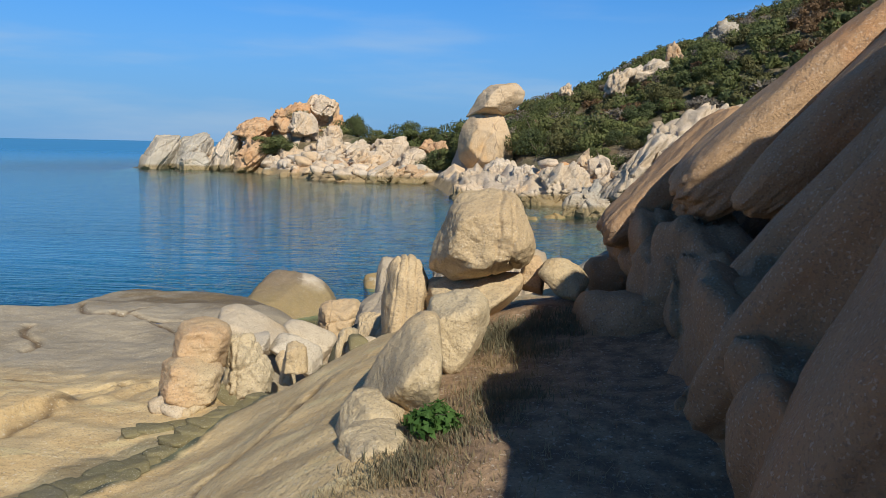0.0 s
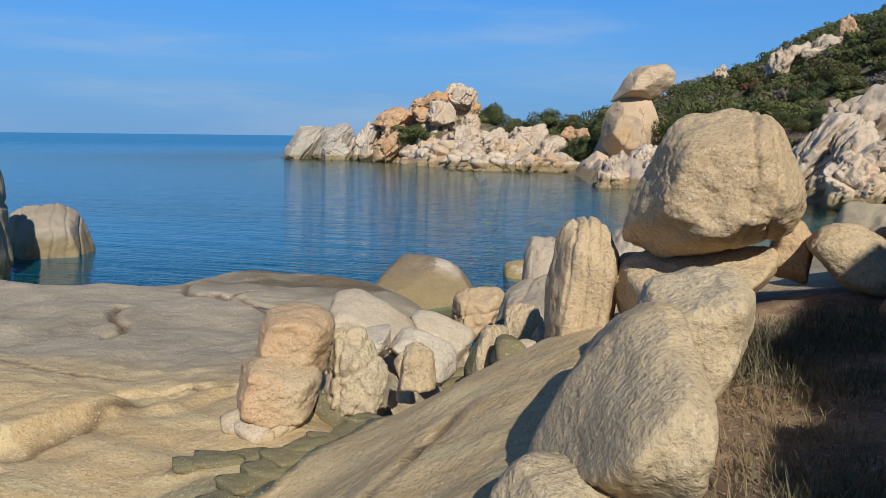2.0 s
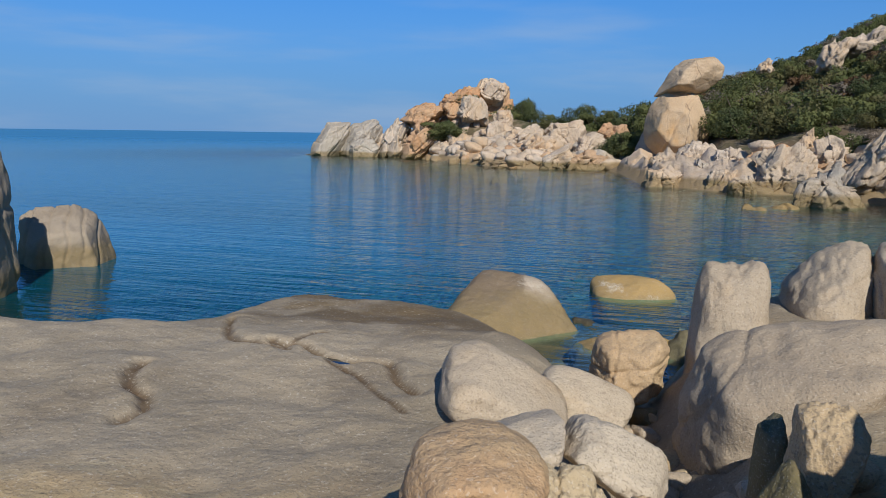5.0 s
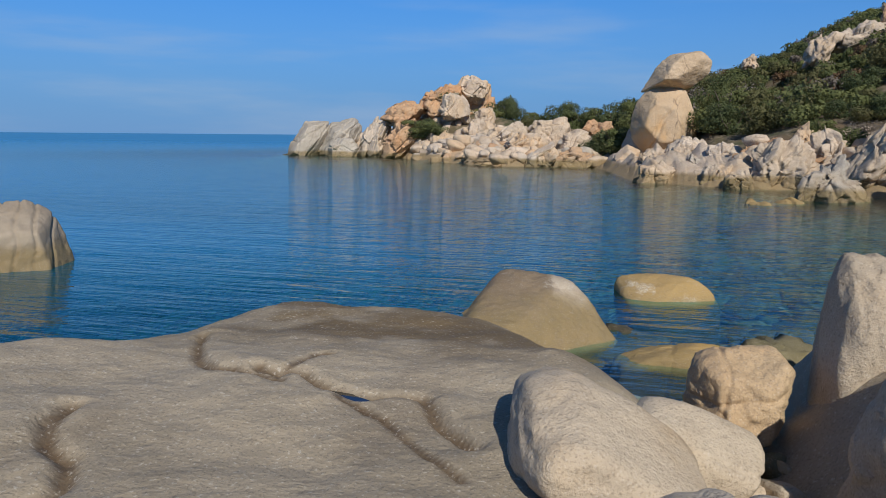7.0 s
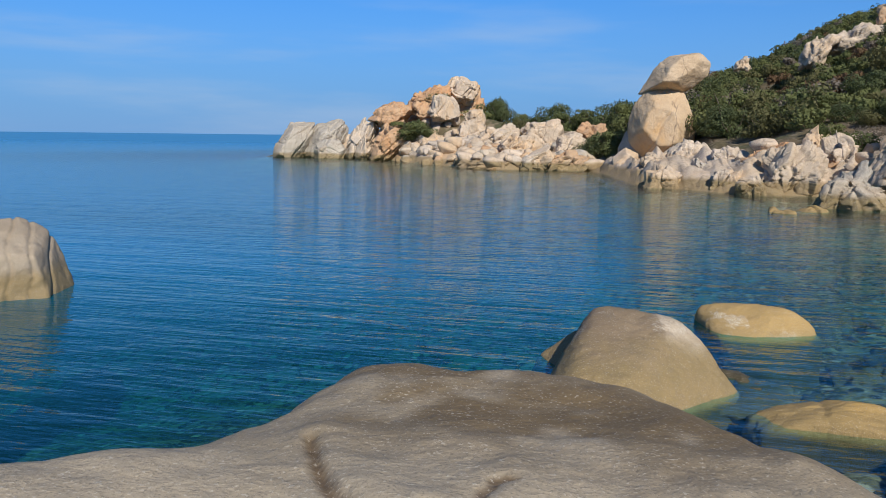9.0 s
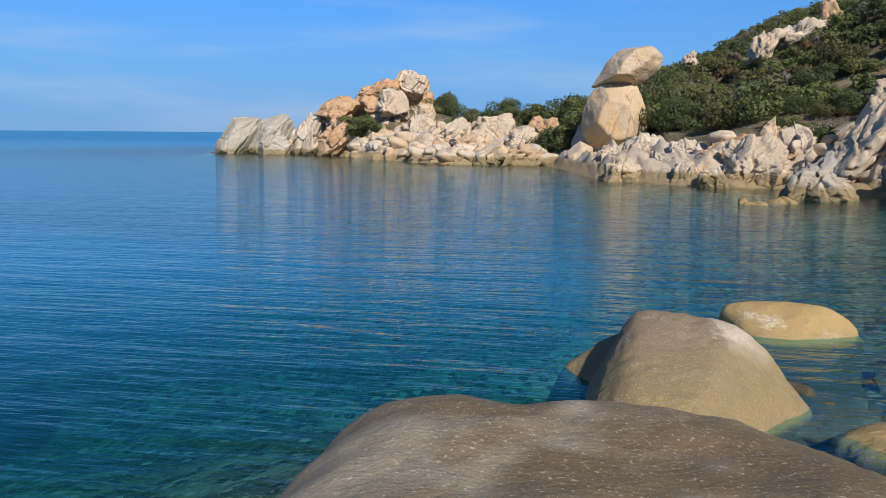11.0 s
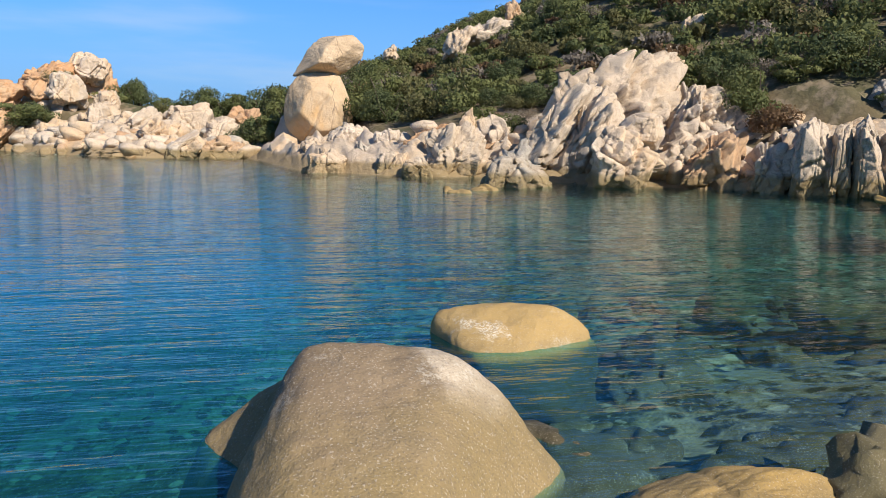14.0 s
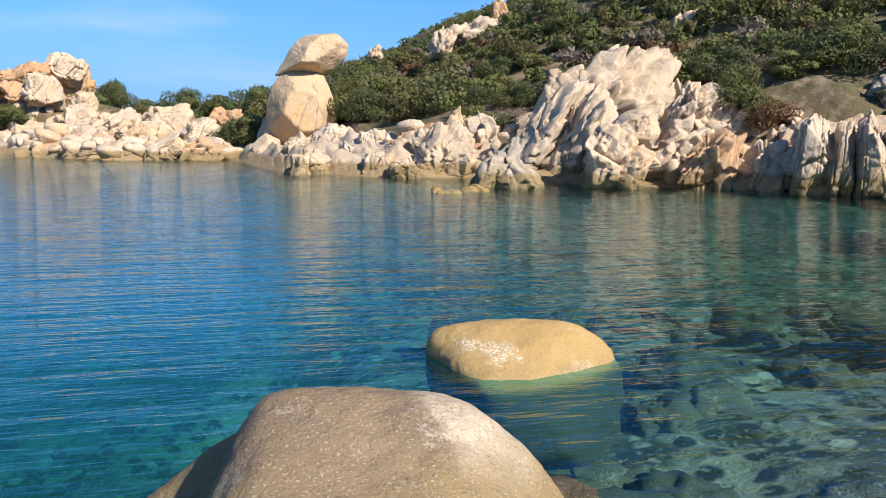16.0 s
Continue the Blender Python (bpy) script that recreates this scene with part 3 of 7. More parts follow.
wx = axis_steps([(-4500, -400, 500), (-400, -60, 20), (-60, 60, 0.8), (60, 400, 20), (400, 4500, 500)])
wy = axis_steps([(-100, 10, 10), (10, 45, 0.4), (45, 130, 1.5), (130, 400, 20), (400, 4800, 400)])
sx, sy, sq = grid(wx, wy)
sea_me = mesh_of("water", np.stack([sx, sy, 0 * sx], 1), sq, sea_material())
depth = sea_me.attributes.new("depth", "FLOAT", "POINT")
depth.data.foreach_set("value", np.maximum(0.02, -ground_height(sx, sy)[0]).astype(np.float32))
tagged(new("water", sea_me), "clear blue-green sea with small ripples", "water", kind="structure")

puddle_water = Nodes("puddle_water")
puddle_water.done((0.02, 0.018, 0.014), 0.05)
puddle_water.bsdf.inputs["Specular IOR Level"].default_value = 0.5


def puddle(x, y, z, rx, ry, turn, seed):
    """A still film of water in a hollow, with a wavering rim."""
    a = np.linspace(0, 2 * np.pi, 49)[:-1]
    r = 1 + 0.3 * vnoise(np.stack([np.cos(a) * 1.7, np.sin(a) * 1.7, 0 * a + seed], 1), seed)
    rim = np.stack([np.cos(a) * r * rx, np.sin(a) * r * ry, 0 * a], 1)
    bm = bmesh.new()
    bm.faces.new([bm.verts.new(v) for v in rim])
    me = bpy.data.meshes.new("puddle")
    bm.to_mesh(me)
    bm.free()
    me.materials.append(puddle_water.mat)
    ob = new("puddle", me)
    ob.matrix_world = pose(x, y, z, 0, 0, turn)
    return tagged(ob, "small dark puddle in a hollow of the granite", "puddle", "rock pools")


def bench_z(x, y):
    k = int(np.argmin((gx - x) ** 2 + (gy - y) ** 2))
    return float(gz[k])


puddle(1.5, 18.09, bench_z(1.5, 18.09) + 0.012, 0.2, 0.05, -18, 1)

# headland
rock("boulder", (-22.58, 117.35, 6.89), (5.75, 2.50, 3.76), 1001, "orange", "orange granite mass under the headland's top boulders", group="headland boulders", level=6, p=42, planes=3, sharp=0.8, rough=0.035, face=12.7, cuts=((0.98, -0.42, 0.18, 0.75), (0.99, -0.14, 0.16, 0.82), (0.48, -0.41, 0.88, 0.97), (-0.37, -0.45, 0.93, 0.73), (-0.68, -0.15, 0.74, 0.69), (-0.98, -0.46, 0.18, 0.73), (-0.01, -0.42, -1, 0.92),), block=(1.7, 2.0, 30, 0.22, 0.16))
rock("boulder", (-12.43, 104.56, 1.13), (11.54, 5.00, 2.41), 1002, "far", "broken pale granite platform of the headland", group="headland boulders", level=6, p=60, planes=3, sharp=0.8, rough=0.035, face=8.8, cuts=((-0.1, -0.32, -0.99, 0.93), (0.16, -0.28, -0.99, 0.97), (1, -0.2, -0.02, 0.96), (0.21, -0.17, 0.98, 1.05), (-0.2, -0.3, 0.98, 0.86), (-0.63, -0.36, 0.78, 0.8), (-0.98, -0.36, 0.19, 0.81), (-0.64, -0.39, -0.77, 1.04),), block=(1.5, 1.6, 25, 0.45, 0.2))
rock("boulder", (-8.79, 92.00, 0.30), (7.99, 4.00, 1.21), 1003, "far", "broken pale granite platform at the water", group="headland boulders", level=6, p=60, planes=3, sharp=0.8, rough=0.035, face=7.2, cuts=((1, -0.31, 0.08, 0.88), (0.23, -0.26, 0.97, 0.93), (-0.67, -0.39, 0.74, 0.72), (-0.99, -0.29, 0.15, 0.8), (0.05, -0.29, -1, 0.91),), block=(1.1, 1.6, 25, 0.35, 0.15))
rock("boulder", (-44.24, 114.13, 2.07), (3.18, 3.02, 2.93), 1004, "grey", "grey granite boulder at the tip of the headland", group="headland boulders", level=6, p=48, planes=3, sharp=0.8, rough=0.035, face=25.2, cuts=((0, -0.28, -1, 0.96), (0.85, -0.49, -0.53, 0.6), (0.98, -0.35, 0.18, 0.99), (-0.07, -0.38, 1, 0.87), (-0.85, -0.31, 0.52, 0.6), (-0.96, -0.19, 0.27, 0.71), (-0.52, -0.44, -0.85, 1.15),), cracks=((-0.84, 0, 0.55, -0.31, 0.03, 0.06),), block=(2.4, 2.0, 40, 0.09, 0.14))
rock("boulder", (-40.73, 115.89, 2.44), (3.71, 3.53, 3.15), 1005, "grey", "grey granite boulder at the tip of the headland", group="headland boulders", level=6, p=48, planes=3, sharp=0.8, rough=0.035, face=22.7, cuts=((0.66, -0.3, -0.75, 0.66), (0.99, -0.46, -0.14, 0.83), (0.84, -0.32, 0.55, 1.09), (-0.35, -0.45, 0.94, 0.63), (-0.86, -0.34, 0.52, 0.5), (-0.94, -0.5, 0.33, 0.55), (0, -0.26, -1, 0.97),), cracks=((-0.78, 0, 0.63, 0.1, 0.03, 0.06), (-0.73, 0, 0.69, -0.13, 0.03, 0.06),), block=(2.4, 2.0, 40, 0.09, 0.14))
rock("boulder", (-38.02, 111.96, 1.00), (2.20, 2.09, 1.72), 1006, "grey", "grey granite boulder at the tip of the headland", group="headland boulders", level=6, p=48, planes=3, sharp=0.8, rough=0.035, face=22.3, cuts=((0.96, -0.25, -0.28, 0.9), (0.88, -0.21, 0.47, 0.92), (0.27, -0.12, 0.96, 0.91), (-0.59, -0.47, 0.81, 0.82), (-0.99, -0.24, 0.11, 0.87), (-0.04, -0.12, -1, 0.96),), block=(2.4, 2.0, 40, 0.09, 0.14))
rock("boulder", (-34.28, 112.97, 2.19), (1.98, 2.31, 3.04), 1007, "far", "pale weathered granite boulder on the headland shore", group="headland boulders", level=6, p=72, planes=3, sharp=0.8, rough=0.035, face=20.1, cuts=((0.76, -0.45, -0.65, 0.46), (0.97, -0.42, -0.25, 0.69), (0.16, -0.35, 0.99, 0.99), (-0.66, -0.46, 0.76, 0.47), (-0.96, -0.4, 0.27, 0.66), (-0.06, -0.43, -1, 0.93),), block=(1.7, 2.0, 30, 0.22, 0.16))
rock("boulder", (-32.65, 111.45, 2.20), (1.83, 2.28, 3.00), 1008, "far", "pale weathered granite boulder on the headland shore", group="headland boulders", level=6, p=72, planes=3, sharp=0.8, rough=0.035, face=19.5, cuts=((0.55, -0.32, -0.84, 0.78), (0.92, -0.48, -0.38, 0.64), (0.58, -0.25, 0.81, 1), (-0.67, -0.39, 0.74, 0.46), (-0.91, -0.47, 0.42, 0.44), (0, -0.14, -1, 0.99),), cracks=((-0.86, 0, 0.52, 0.19, 0.03, 0.06),), block=(1.7, 2.0, 30, 0.22, 0.16))
rock("boulder", (-29.28, 111.98, 5.67), (3.27, 3.03, 1.69), 1009, "orange", "orange-tinted granite boulder lying on others", group="headland boulders", level=6, p=48, planes=3, sharp=0.8, rough=0.035, face=17.6, cuts=((0.51, -0.19, -0.86, 0.65), (0.88, -0.31, -0.47, 0.66), (0.79, -0.15, 0.61, 1.02), (0.19, -0.32, 0.98, 0.93), (-0.57, -0.47, 0.82, 0.75), (-0.93, -0.45, 0.37, 0.73), (-0.73, -0.31, -0.68, 0.92),), block=(1.7, 2.0, 30, 0.22, 0.16))
rock("boulder", (-28.16, 108.98, 2.09), (2.92, 2.78, 2.77), 1010, "orange", "orange-tinted granite boulder on the headland", group="headland boulders", level=6, p=48, planes=3, sharp=0.8, rough=0.035, face=17.5, cuts=((0.64, -0.37, -0.77, 0.54), (0.9, -0.45, -0.44, 0.66), (0.84, -0.21, 0.55, 1.03), (-0.25, -0.15, 0.97, 0.8), (-0.68, -0.29, 0.73, 0.67), (-0.97, -0.18, 0.24, 0.74), (-0.13, -0.29, -0.99, 0.99),), cracks=((-0.54, 0, 0.84, 0.36, 0.03, 0.06), (-0.5, 0, 0.87, -0.39, 0.03, 0.06),), block=(1.7, 2.0, 30, 0.22, 0.16))
rock("boulder", (-24.31, 114.05, 7.44), (3.10, 2.94, 2.45), 1011, "orange", "great rounded orange granite boulder on the headland", group="headland boulders", level=6, p=30, planes=3, sharp=0.8, rough=0.035, face=14.6, cuts=((0.22, -0.26, -0.98, 0.85), (0.81, -0.13, -0.59, 0.7), (0.95, -0.19, 0.3, 0.99), (-0.07, -0.29, 1, 0.91), (-0.68, -0.42, 0.73, 0.7), (-0.97, -0.29, 0.26, 0.84), (-0.76, -0.31, -0.64, 0.95),), cracks=((0.31, 0, 0.95, 0.1, 0.03, 0.06),), block=(1.7, 2.0, 30, 0.22, 0.16))
rock("boulder", (-21.83, 110.46, 6.61), (2.05, 1.95, 1.88), 1012, "far", "upright rounded granite boulder leaning on another", group="headland boulders", level=6, p=30, planes=3, sharp=0.8, rough=0.035, face=13.5, cuts=((0.02, -0.25, -1, 0.97), (0.97, -0.18, -0.23, 1.01), (0.91, -0.2, 0.41, 0.81), (0.16, -0.13, 0.99, 0.97), (-0.31, -0.22, 0.95, 0.95), (-0.97, -0.44, 0.24, 0.75), (-0.36, -0.32, -0.93, 0.9),), cracks=((-0.8, 0, -0.6, 0.53, 0.03, 0.06),), block=(1.7, 2.0, 30, 0.22, 0.16))
rock("boulder", (-20.12, 114.99, 9.17), (2.21, 2.10, 1.81), 1013, "far", "topmost granite boulder of the headland", group="headland boulders", level=6, p=36, planes=3, sharp=0.8, rough=0.035, face=12.0, cuts=((-0.09, -0.46, -1, 0.86), (0.82, -0.41, -0.57, 0.91), (0.96, -0.38, 0.28, 0.82), (0.54, -0.4, 0.84, 0.81), (-0.26, -0.44, 0.96, 0.87), (-0.88, -0.39, 0.48, 0.84), (-0.9, -0.34, -0.43, 0.84),), cracks=((-1, 0, 0.08, -0.57, 0.03, 0.06),), block=(1.7, 2.0, 30, 0.22, 0.16))
rock("boulder", (-17.57, 111.02, 5.13), (1.49, 1.42, 1.54), 1014, "far", "pale weathered granite boulder on the headland shore", group="headland boulders", level=6, p=48, planes=3, sharp=0.8, rough=0.035, face=11.1, cuts=((-0.08, -0.32, -1, 0.91), (0.92, -0.21, -0.4, 0.87), (0.77, -0.13, 0.64, 0.8), (0.07, -0.28, 1, 0.91), (-0.94, -0.49, 0.35, 0.92), (-0.9, -0.36, -0.44, 0.74),), block=(1.7, 2.0, 30, 0.22, 0.16))
rock("boulder", (-22.44, 106.95, 1.59), (2.10, 1.99, 1.81), 1015, "far", "pale weathered granite boulder on the headland shore", group="headland boulders", level=6, p=48, planes=3, sharp=0.8, rough=0.035, face=14.4, cuts=((0.99, -0.16, -0.11, 0.92), (0.57, -0.23, 0.82, 0.98), (-0.53, -0.48, 0.85, 0.61), (-0.96, -0.3, 0.28, 0.67), (-0.03, -0.39, -1, 0.9),), block=(1.7, 2.0, 30, 0.22, 0.16))
rock("boulder", (-17.37, 102.03, 0.86), (2.01, 1.91, 1.93), 1016, "far", "pale weathered granite boulder on the headland shore", group="headland boulders", level=6, p=48, planes=3, sharp=0.8, rough=0.035, face=12.2, cuts=((0.63, -0.26, -0.78, 0.58), (0.93, -0.27, 0.37, 0.91), (-0.32, -0.25, 0.95, 0.73), (-0.97, -0.33, 0.26, 0.76), (-0.47, -0.36, -0.88, 0.95),), block=(1.7, 2.0, 30, 0.22, 0.16))
rock("boulder", (-14.39, 94.98, 0.42), (2.74, 2.59, 1.45), 1017, "far", "pale weathered granite boulder on the headland shore", group="headland boulders", level=6, p=48, planes=3, sharp=0.8, rough=0.035, face=10.9, cuts=((1, -0.3, -0.03, 0.94), (0.51, -0.36, 0.86, 0.85), (-0.42, -0.19, 0.91, 0.85), (-0.99, -0.16, 0.14, 0.85), (0.01, -0.24, -1, 0.96),), block=(1.7, 2.0, 30, 0.22, 0.16))
rock("boulder", (-9.58, 94.04, 1.62), (2.09, 1.99, 1.83), 1018, "far", "pale weathered granite boulder on the headland shore", group="headland boulders", level=6, p=36, planes=3, sharp=0.8, rough=0.035, face=7.9, cuts=((0.01, -0.27, -1, 0.96), (0.87, -0.41, -0.49, 0.68), (0.89, -0.39, 0.46, 0.94), (-0.11, -0.38, 0.99, 0.87), (-0.59, -0.42, 0.8, 0.84), (-1, -0.24, 0.01, 0.97), (-0.27, -0.4, -0.96, 1.06),), cracks=((-0.31, 0, -0.95, 0.52, 0.03, 0.06),), block=(1.7, 2.0, 30, 0.22, 0.16))
rock("boulder", (-7.39, 88.97, 0.66), (1.98, 1.88, 1.34), 1019, "far", "pale weathered granite boulder on the headland shore", group="headland boulders", level=6, p=36, planes=3, sharp=0.8, rough=0.035, face=6.2, cuts=((0.98, -0.13, -0.18, 0.89), (0.84, -0.2, 0.54, 1.07), (-0.41, -0.42, 0.91, 0.59), (-0.96, -0.29, 0.27, 0.67), (0.01, -0.49, -1, 0.89),), block=(1.7, 2.0, 30, 0.22, 0.16))
rock("boulder", (-4.17, 89.99, 0.56), (2.12, 2.02, 1.20), 1020, "orange", "orange-tinted granite boulder on the headland", group="headland boulders", level=6, p=48, planes=3, sharp=0.8, rough=0.035, face=3.6, cuts=((1, -0.16, 0, 0.98), (0.38, -0.3, 0.93, 0.91), (-0.59, -0.27, 0.81, 0.75), (-0.98, -0.19, 0.21, 0.76), (-0.03, -0.42, -1, 0.9),), block=(1.7, 2.0, 30, 0.22, 0.16))
rock("boulder", (-7.83, 100.00, 3.22), (2.16, 2.05, 1.77), 1021, "far", "pale weathered granite boulder on the headland shore", group="headland boulders", level=6, p=48, planes=3, sharp=0.8, rough=0.035, face=5.8, cuts=((0.13, -0.32, -0.99, 0.88), (0.96, -0.19, -0.26, 0.85), (0.84, -0.21, 0.55, 1.03), (-0.22, -0.22, 0.97, 0.82), (-0.9, -0.28, 0.44, 0.87), (-0.91, -0.28, -0.42, 0.86),), cracks=((0.1, 0, -0.99, -0.55, 0.03, 0.06),), block=(1.7, 2.0, 30, 0.22, 0.16))
rock("boulder", (-2.38, 99.99, 3.26), (1.82, 1.73, 1.49), 1022, "orange", "orange-tinted granite boulder on the headland", group="headland boulders", level=6, p=48, planes=3, sharp=0.8, rough=0.035, face=2.0, cuts=((0.81, -0.17, -0.59, 0.64), (0.99, -0.47, 0.15, 0.93), (-0.01, -0.26, 1, 0.96), (-0.81, -0.43, 0.58, 0.92), (-0.78, -0.33, -0.63, 0.54),), block=(1.7, 2.0, 30, 0.22, 0.16))
rock("boulder", (-12.78, 99.95, 2.17), (2.70, 2.57, 2.09), 1023, "far", "pale weathered granite boulder on the headland shore", group="headland boulders", level=6, p=48, planes=3, sharp=0.8, rough=0.035, face=9.0, cuts=((0.75, -0.31, -0.66, 0.66), (1, -0.29, -0, 0.96), (0.22, -0.5, 0.98, 0.93), (-0.49, -0.28, 0.87, 0.71), (-0.95, -0.12, 0.3, 0.73), (-0.26, -0.48, -0.97, 0.86),), cracks=((-0.85, 0, -0.53, 0.07, 0.03, 0.06),), block=(1.7, 2.0, 30, 0.22, 0.16))
rock("boulder", (-4.43, 96.00, 2.06), (1.85, 1.76, 1.69), 1024, "far", "pale weathered granite boulder on the headland shore", group="headland boulders", level=6, p=48, planes=3, sharp=0.8, rough=0.035, face=3.7, cuts=((0.96, -0.42, -0.3, 0.77), (0.58, -0.3, 0.82, 0.87), (-0.29, -0.27, 0.96, 0.88), (-0.99, -0.44, 0.15, 0.81), (-0.16, -0.45, -0.99, 0.82),), cracks=((-0.22, 0, -0.97, -0.19, 0.03, 0.06),), block=(1.7, 2.0, 30, 0.22, 0.16))
rock("boulder", (-25.74, 107.93, 1.17), (1.80, 1.71, 1.48), 1025, "far", "pale weathered granite boulder on the headland shore", group="headland boulders", level=6, p=48, planes=3, sharp=0.8, rough=0.035, face=16.2, cuts=((0.99, -0.2, 0.14, 0.86), (-0.34, -0.14, 0.94, 0.69), (-0.9, -0.25, 0.44, 0.44), (0.1, -0.21, -1, 0.88),), block=(1.7, 2.0, 30, 0.22, 0.16))
rock("boulder", (-17.22, 105.99, 2.95), (1.75, 1.67, 1.99), 1026, "far", "pale weathered granite boulder on the headland shore", group="headland boulders", level=6, p=48, planes=3, sharp=0.8, rough=0.035, face=11.4, cuts=((0.91, -0.13, -0.41, 0.8), (0.77, -0.3, 0.64, 0.9), (-0.13, -0.27, 0.99, 0.91), (-0.99, -0.22, 0.16, 0.83), (-0.1, -0.34, -0.99, 0.9),), cracks=((-0.96, 0, 0.29, 0.22, 0.03, 0.06),), block=(1.7, 2.0, 30, 0.22, 0.16))
rock("boulder", (-20.27, 104.92, 1.17), (1.75, 1.66, 1.22), 1027, "far", "pale weathered granite boulder on the headland shore", group="headland boulders", level=6, p=48, planes=3, sharp=0.8, rough=0.035, face=13.3, cuts=((1, -0.13, 0.01, 0.98), (-0.02, -0.46, 1, 0.89), (-0.92, -0.33, 0.38, 0.52), (0.01, -0.46, -1, 0.9),), block=(1.7, 2.0, 30, 0.22, 0.16))

# the balanced stack
rock("boulder", (1.39, 84.00, 0.69), (1.28, 1.23, 1.62), 1028, "far", "pale granite plinth of the balanced stack", group="stack rocks", level=6, p=42, planes=3, sharp=0.8, rough=0.035, face=-0.7, cuts=((1, -0.3, 0.07, 0.89), (0.37, -0.27, 0.93, 0.9), (-0.57, -0.36, 0.82, 0.77), (-1, -0.22, 0.1, 0.88), (0.01, -0.46, -1, 0.9),))
# grey granite here puts the shade of the plinth's dark side into the colour
rock("boulder", (3.14, 89.59, 1.55), (2.54, 2.42, 2.42), 1029, "grey", "granite plinth of the balanced stack, greyed for its shaded side", group="stack rocks", level=6, p=42, planes=3, sharp=0.8, rough=0.035, face=-1.7, cuts=((0.76, -0.35, -0.65, 0.86), (0.81, -0.39, 0.59, 0.62), (0.55, -0.32, 0.84, 0.6), (0.09, -0.4, 1, 0.86), (-0.96, -0.33, 0.27, 0.92), (-1, -0.45, 0.06, 0.86), (-0.07, -0.42, -1, 0.9),))
rock("standing_boulder", (4.49, 87.00, 4.33), (2.94, 2.80, 3.41), 1030, "stack", "tall upright granite boulder with an ochre-stained face", group="stack rocks", level=6, p=45, planes=3, sharp=0.8, rough=0.025, face=-3.2, cuts=((-0.71, -0.59, -0.71, 0.86), (-0.15, -0.43, -0.99, 0.88), (0.21, -0.48, -0.98, 0.92), (1, -0.5, -0.05, 0.89), (0.98, -0.36, 0.17, 0.93), (0.82, -0.58, 0.57, 0.89), (0.11, -0.58, 0.99, 0.87), (-0.15, -0.45, 0.99, 0.89), (-0.71, -0.56, 0.71, 0.88), (-0.98, -0.53, 0.22, 0.85), (-0.99, -0.43, -0.11, 0.92),), cracks=((-0.88, 0, 0.48, -0.06, 0.035, 0.06),))
rock("balanced_boulder", (5.36, 87.21, 8.91), (3.04, 2.89, 1.81), 1031, "stack", "rounded granite boulder balanced on an upright one", group="stack rocks", level=6, p=33, planes=3, sharp=0.8, rough=0.025, face=-4.1, cuts=((0.05, -0.5, -1, 0.85), (-0.32, -0.44, -0.95, 1.16), (0.86, -0.59, -0.5, 0.73), (0.99, -0.55, -0.1, 0.83), (0.85, -0.36, 0.53, 1.04), (-0.19, -0.27, 0.98, 0.83), (-0.74, -0.53, 0.67, 0.61), (-0.92, -0.38, 0.39, 0.57), (-0.95, -0.54, 0.31, 0.57), (0.51, -0.35, -0.86, 0.91),), cracks=((-0.99, 0, -0.13, 0.24, 0.03, 0.025),))

# rocks at the foot of the stack
rock("boulder", (6.22, 77.00, 1.37), (1.59, 1.51, 1.59), 1032, "far", "pale angular granite block at the cove's edge", group="cove boulders", level=6, p=60, planes=3, sharp=0.8, rough=0.035, face=-5.4, cuts=((-0.02, -0.27, -1, 0.96), (0.78, -0.33, -0.63, 0.72), (0.98, -0.42, -0.19, 0.82), (0.64, -0.25, 0.76, 1), (0.12, -0.29, 0.99, 0.92), (-0.58, -0.39, 0.81, 0.92), (-0.99, -0.14, 0.12, 0.89), (-0.54, -0.26, -0.84, 1.15),), block=(0.9, 1.8, 20, 0.14, 0.09))
rock("boulder", (3.82, 66.00, 0.37), (1.50, 1.42, 0.88), 1033, "far", "low pale rock with a tan tide band", group="cove boulders", level=6, p=60, planes=3, sharp=0.8, rough=0.035, face=-3.9, cuts=((1, -0.48, 0.03, 0.88), (0.44, -0.2, 0.9, 0.86), (-0.43, -0.22, 0.9, 0.9), (-0.99, -0.46, 0.15, 0.76), (0.03, -0.15, -1, 0.96),), block=(0.9, 1.8, 20, 0.14, 0.09))
rock("boulder", (3.72, 75.00, 0.86), (1.01, 0.96, 0.97), 1034, "far", "pale angular granite block at the cove's edge", group="cove boulders", level=6, p=60, planes=3, sharp=0.8, rough=0.035, face=-3.1, cuts=((0.08, -0.43, -1, 0.89), (1, -0.36, -0.06, 0.93), (0.62, -0.15, 0.79, 0.76), (-0.26, -0.27, 0.97, 0.94), (-0.99, -0.21, 0.1, 0.91), (-0.49, -0.26, -0.87, 1.03),), block=(0.9, 1.8, 20, 0.14, 0.09))
rock("boulder", (8.30, 71.01, 1.72), (0.94, 0.90, 1.00), 1035, "far", "pale angular granite block at the cove's edge", group="cove boulders", level=6, p=60, planes=3, sharp=0.8, rough=0.035, face=-8.4, cuts=((0.78, -0.41, -0.62, 0.81), (1, -0.46, 0.04, 0.9), (0.31, -0.29, 0.95, 0.93), (-0.32, -0.22, 0.95, 0.91), (-1, -0.15, 0.09, 0.92), (-0.19, -0.26, -0.98, 0.89),), block=(0.9, 1.8, 20, 0.14, 0.09))
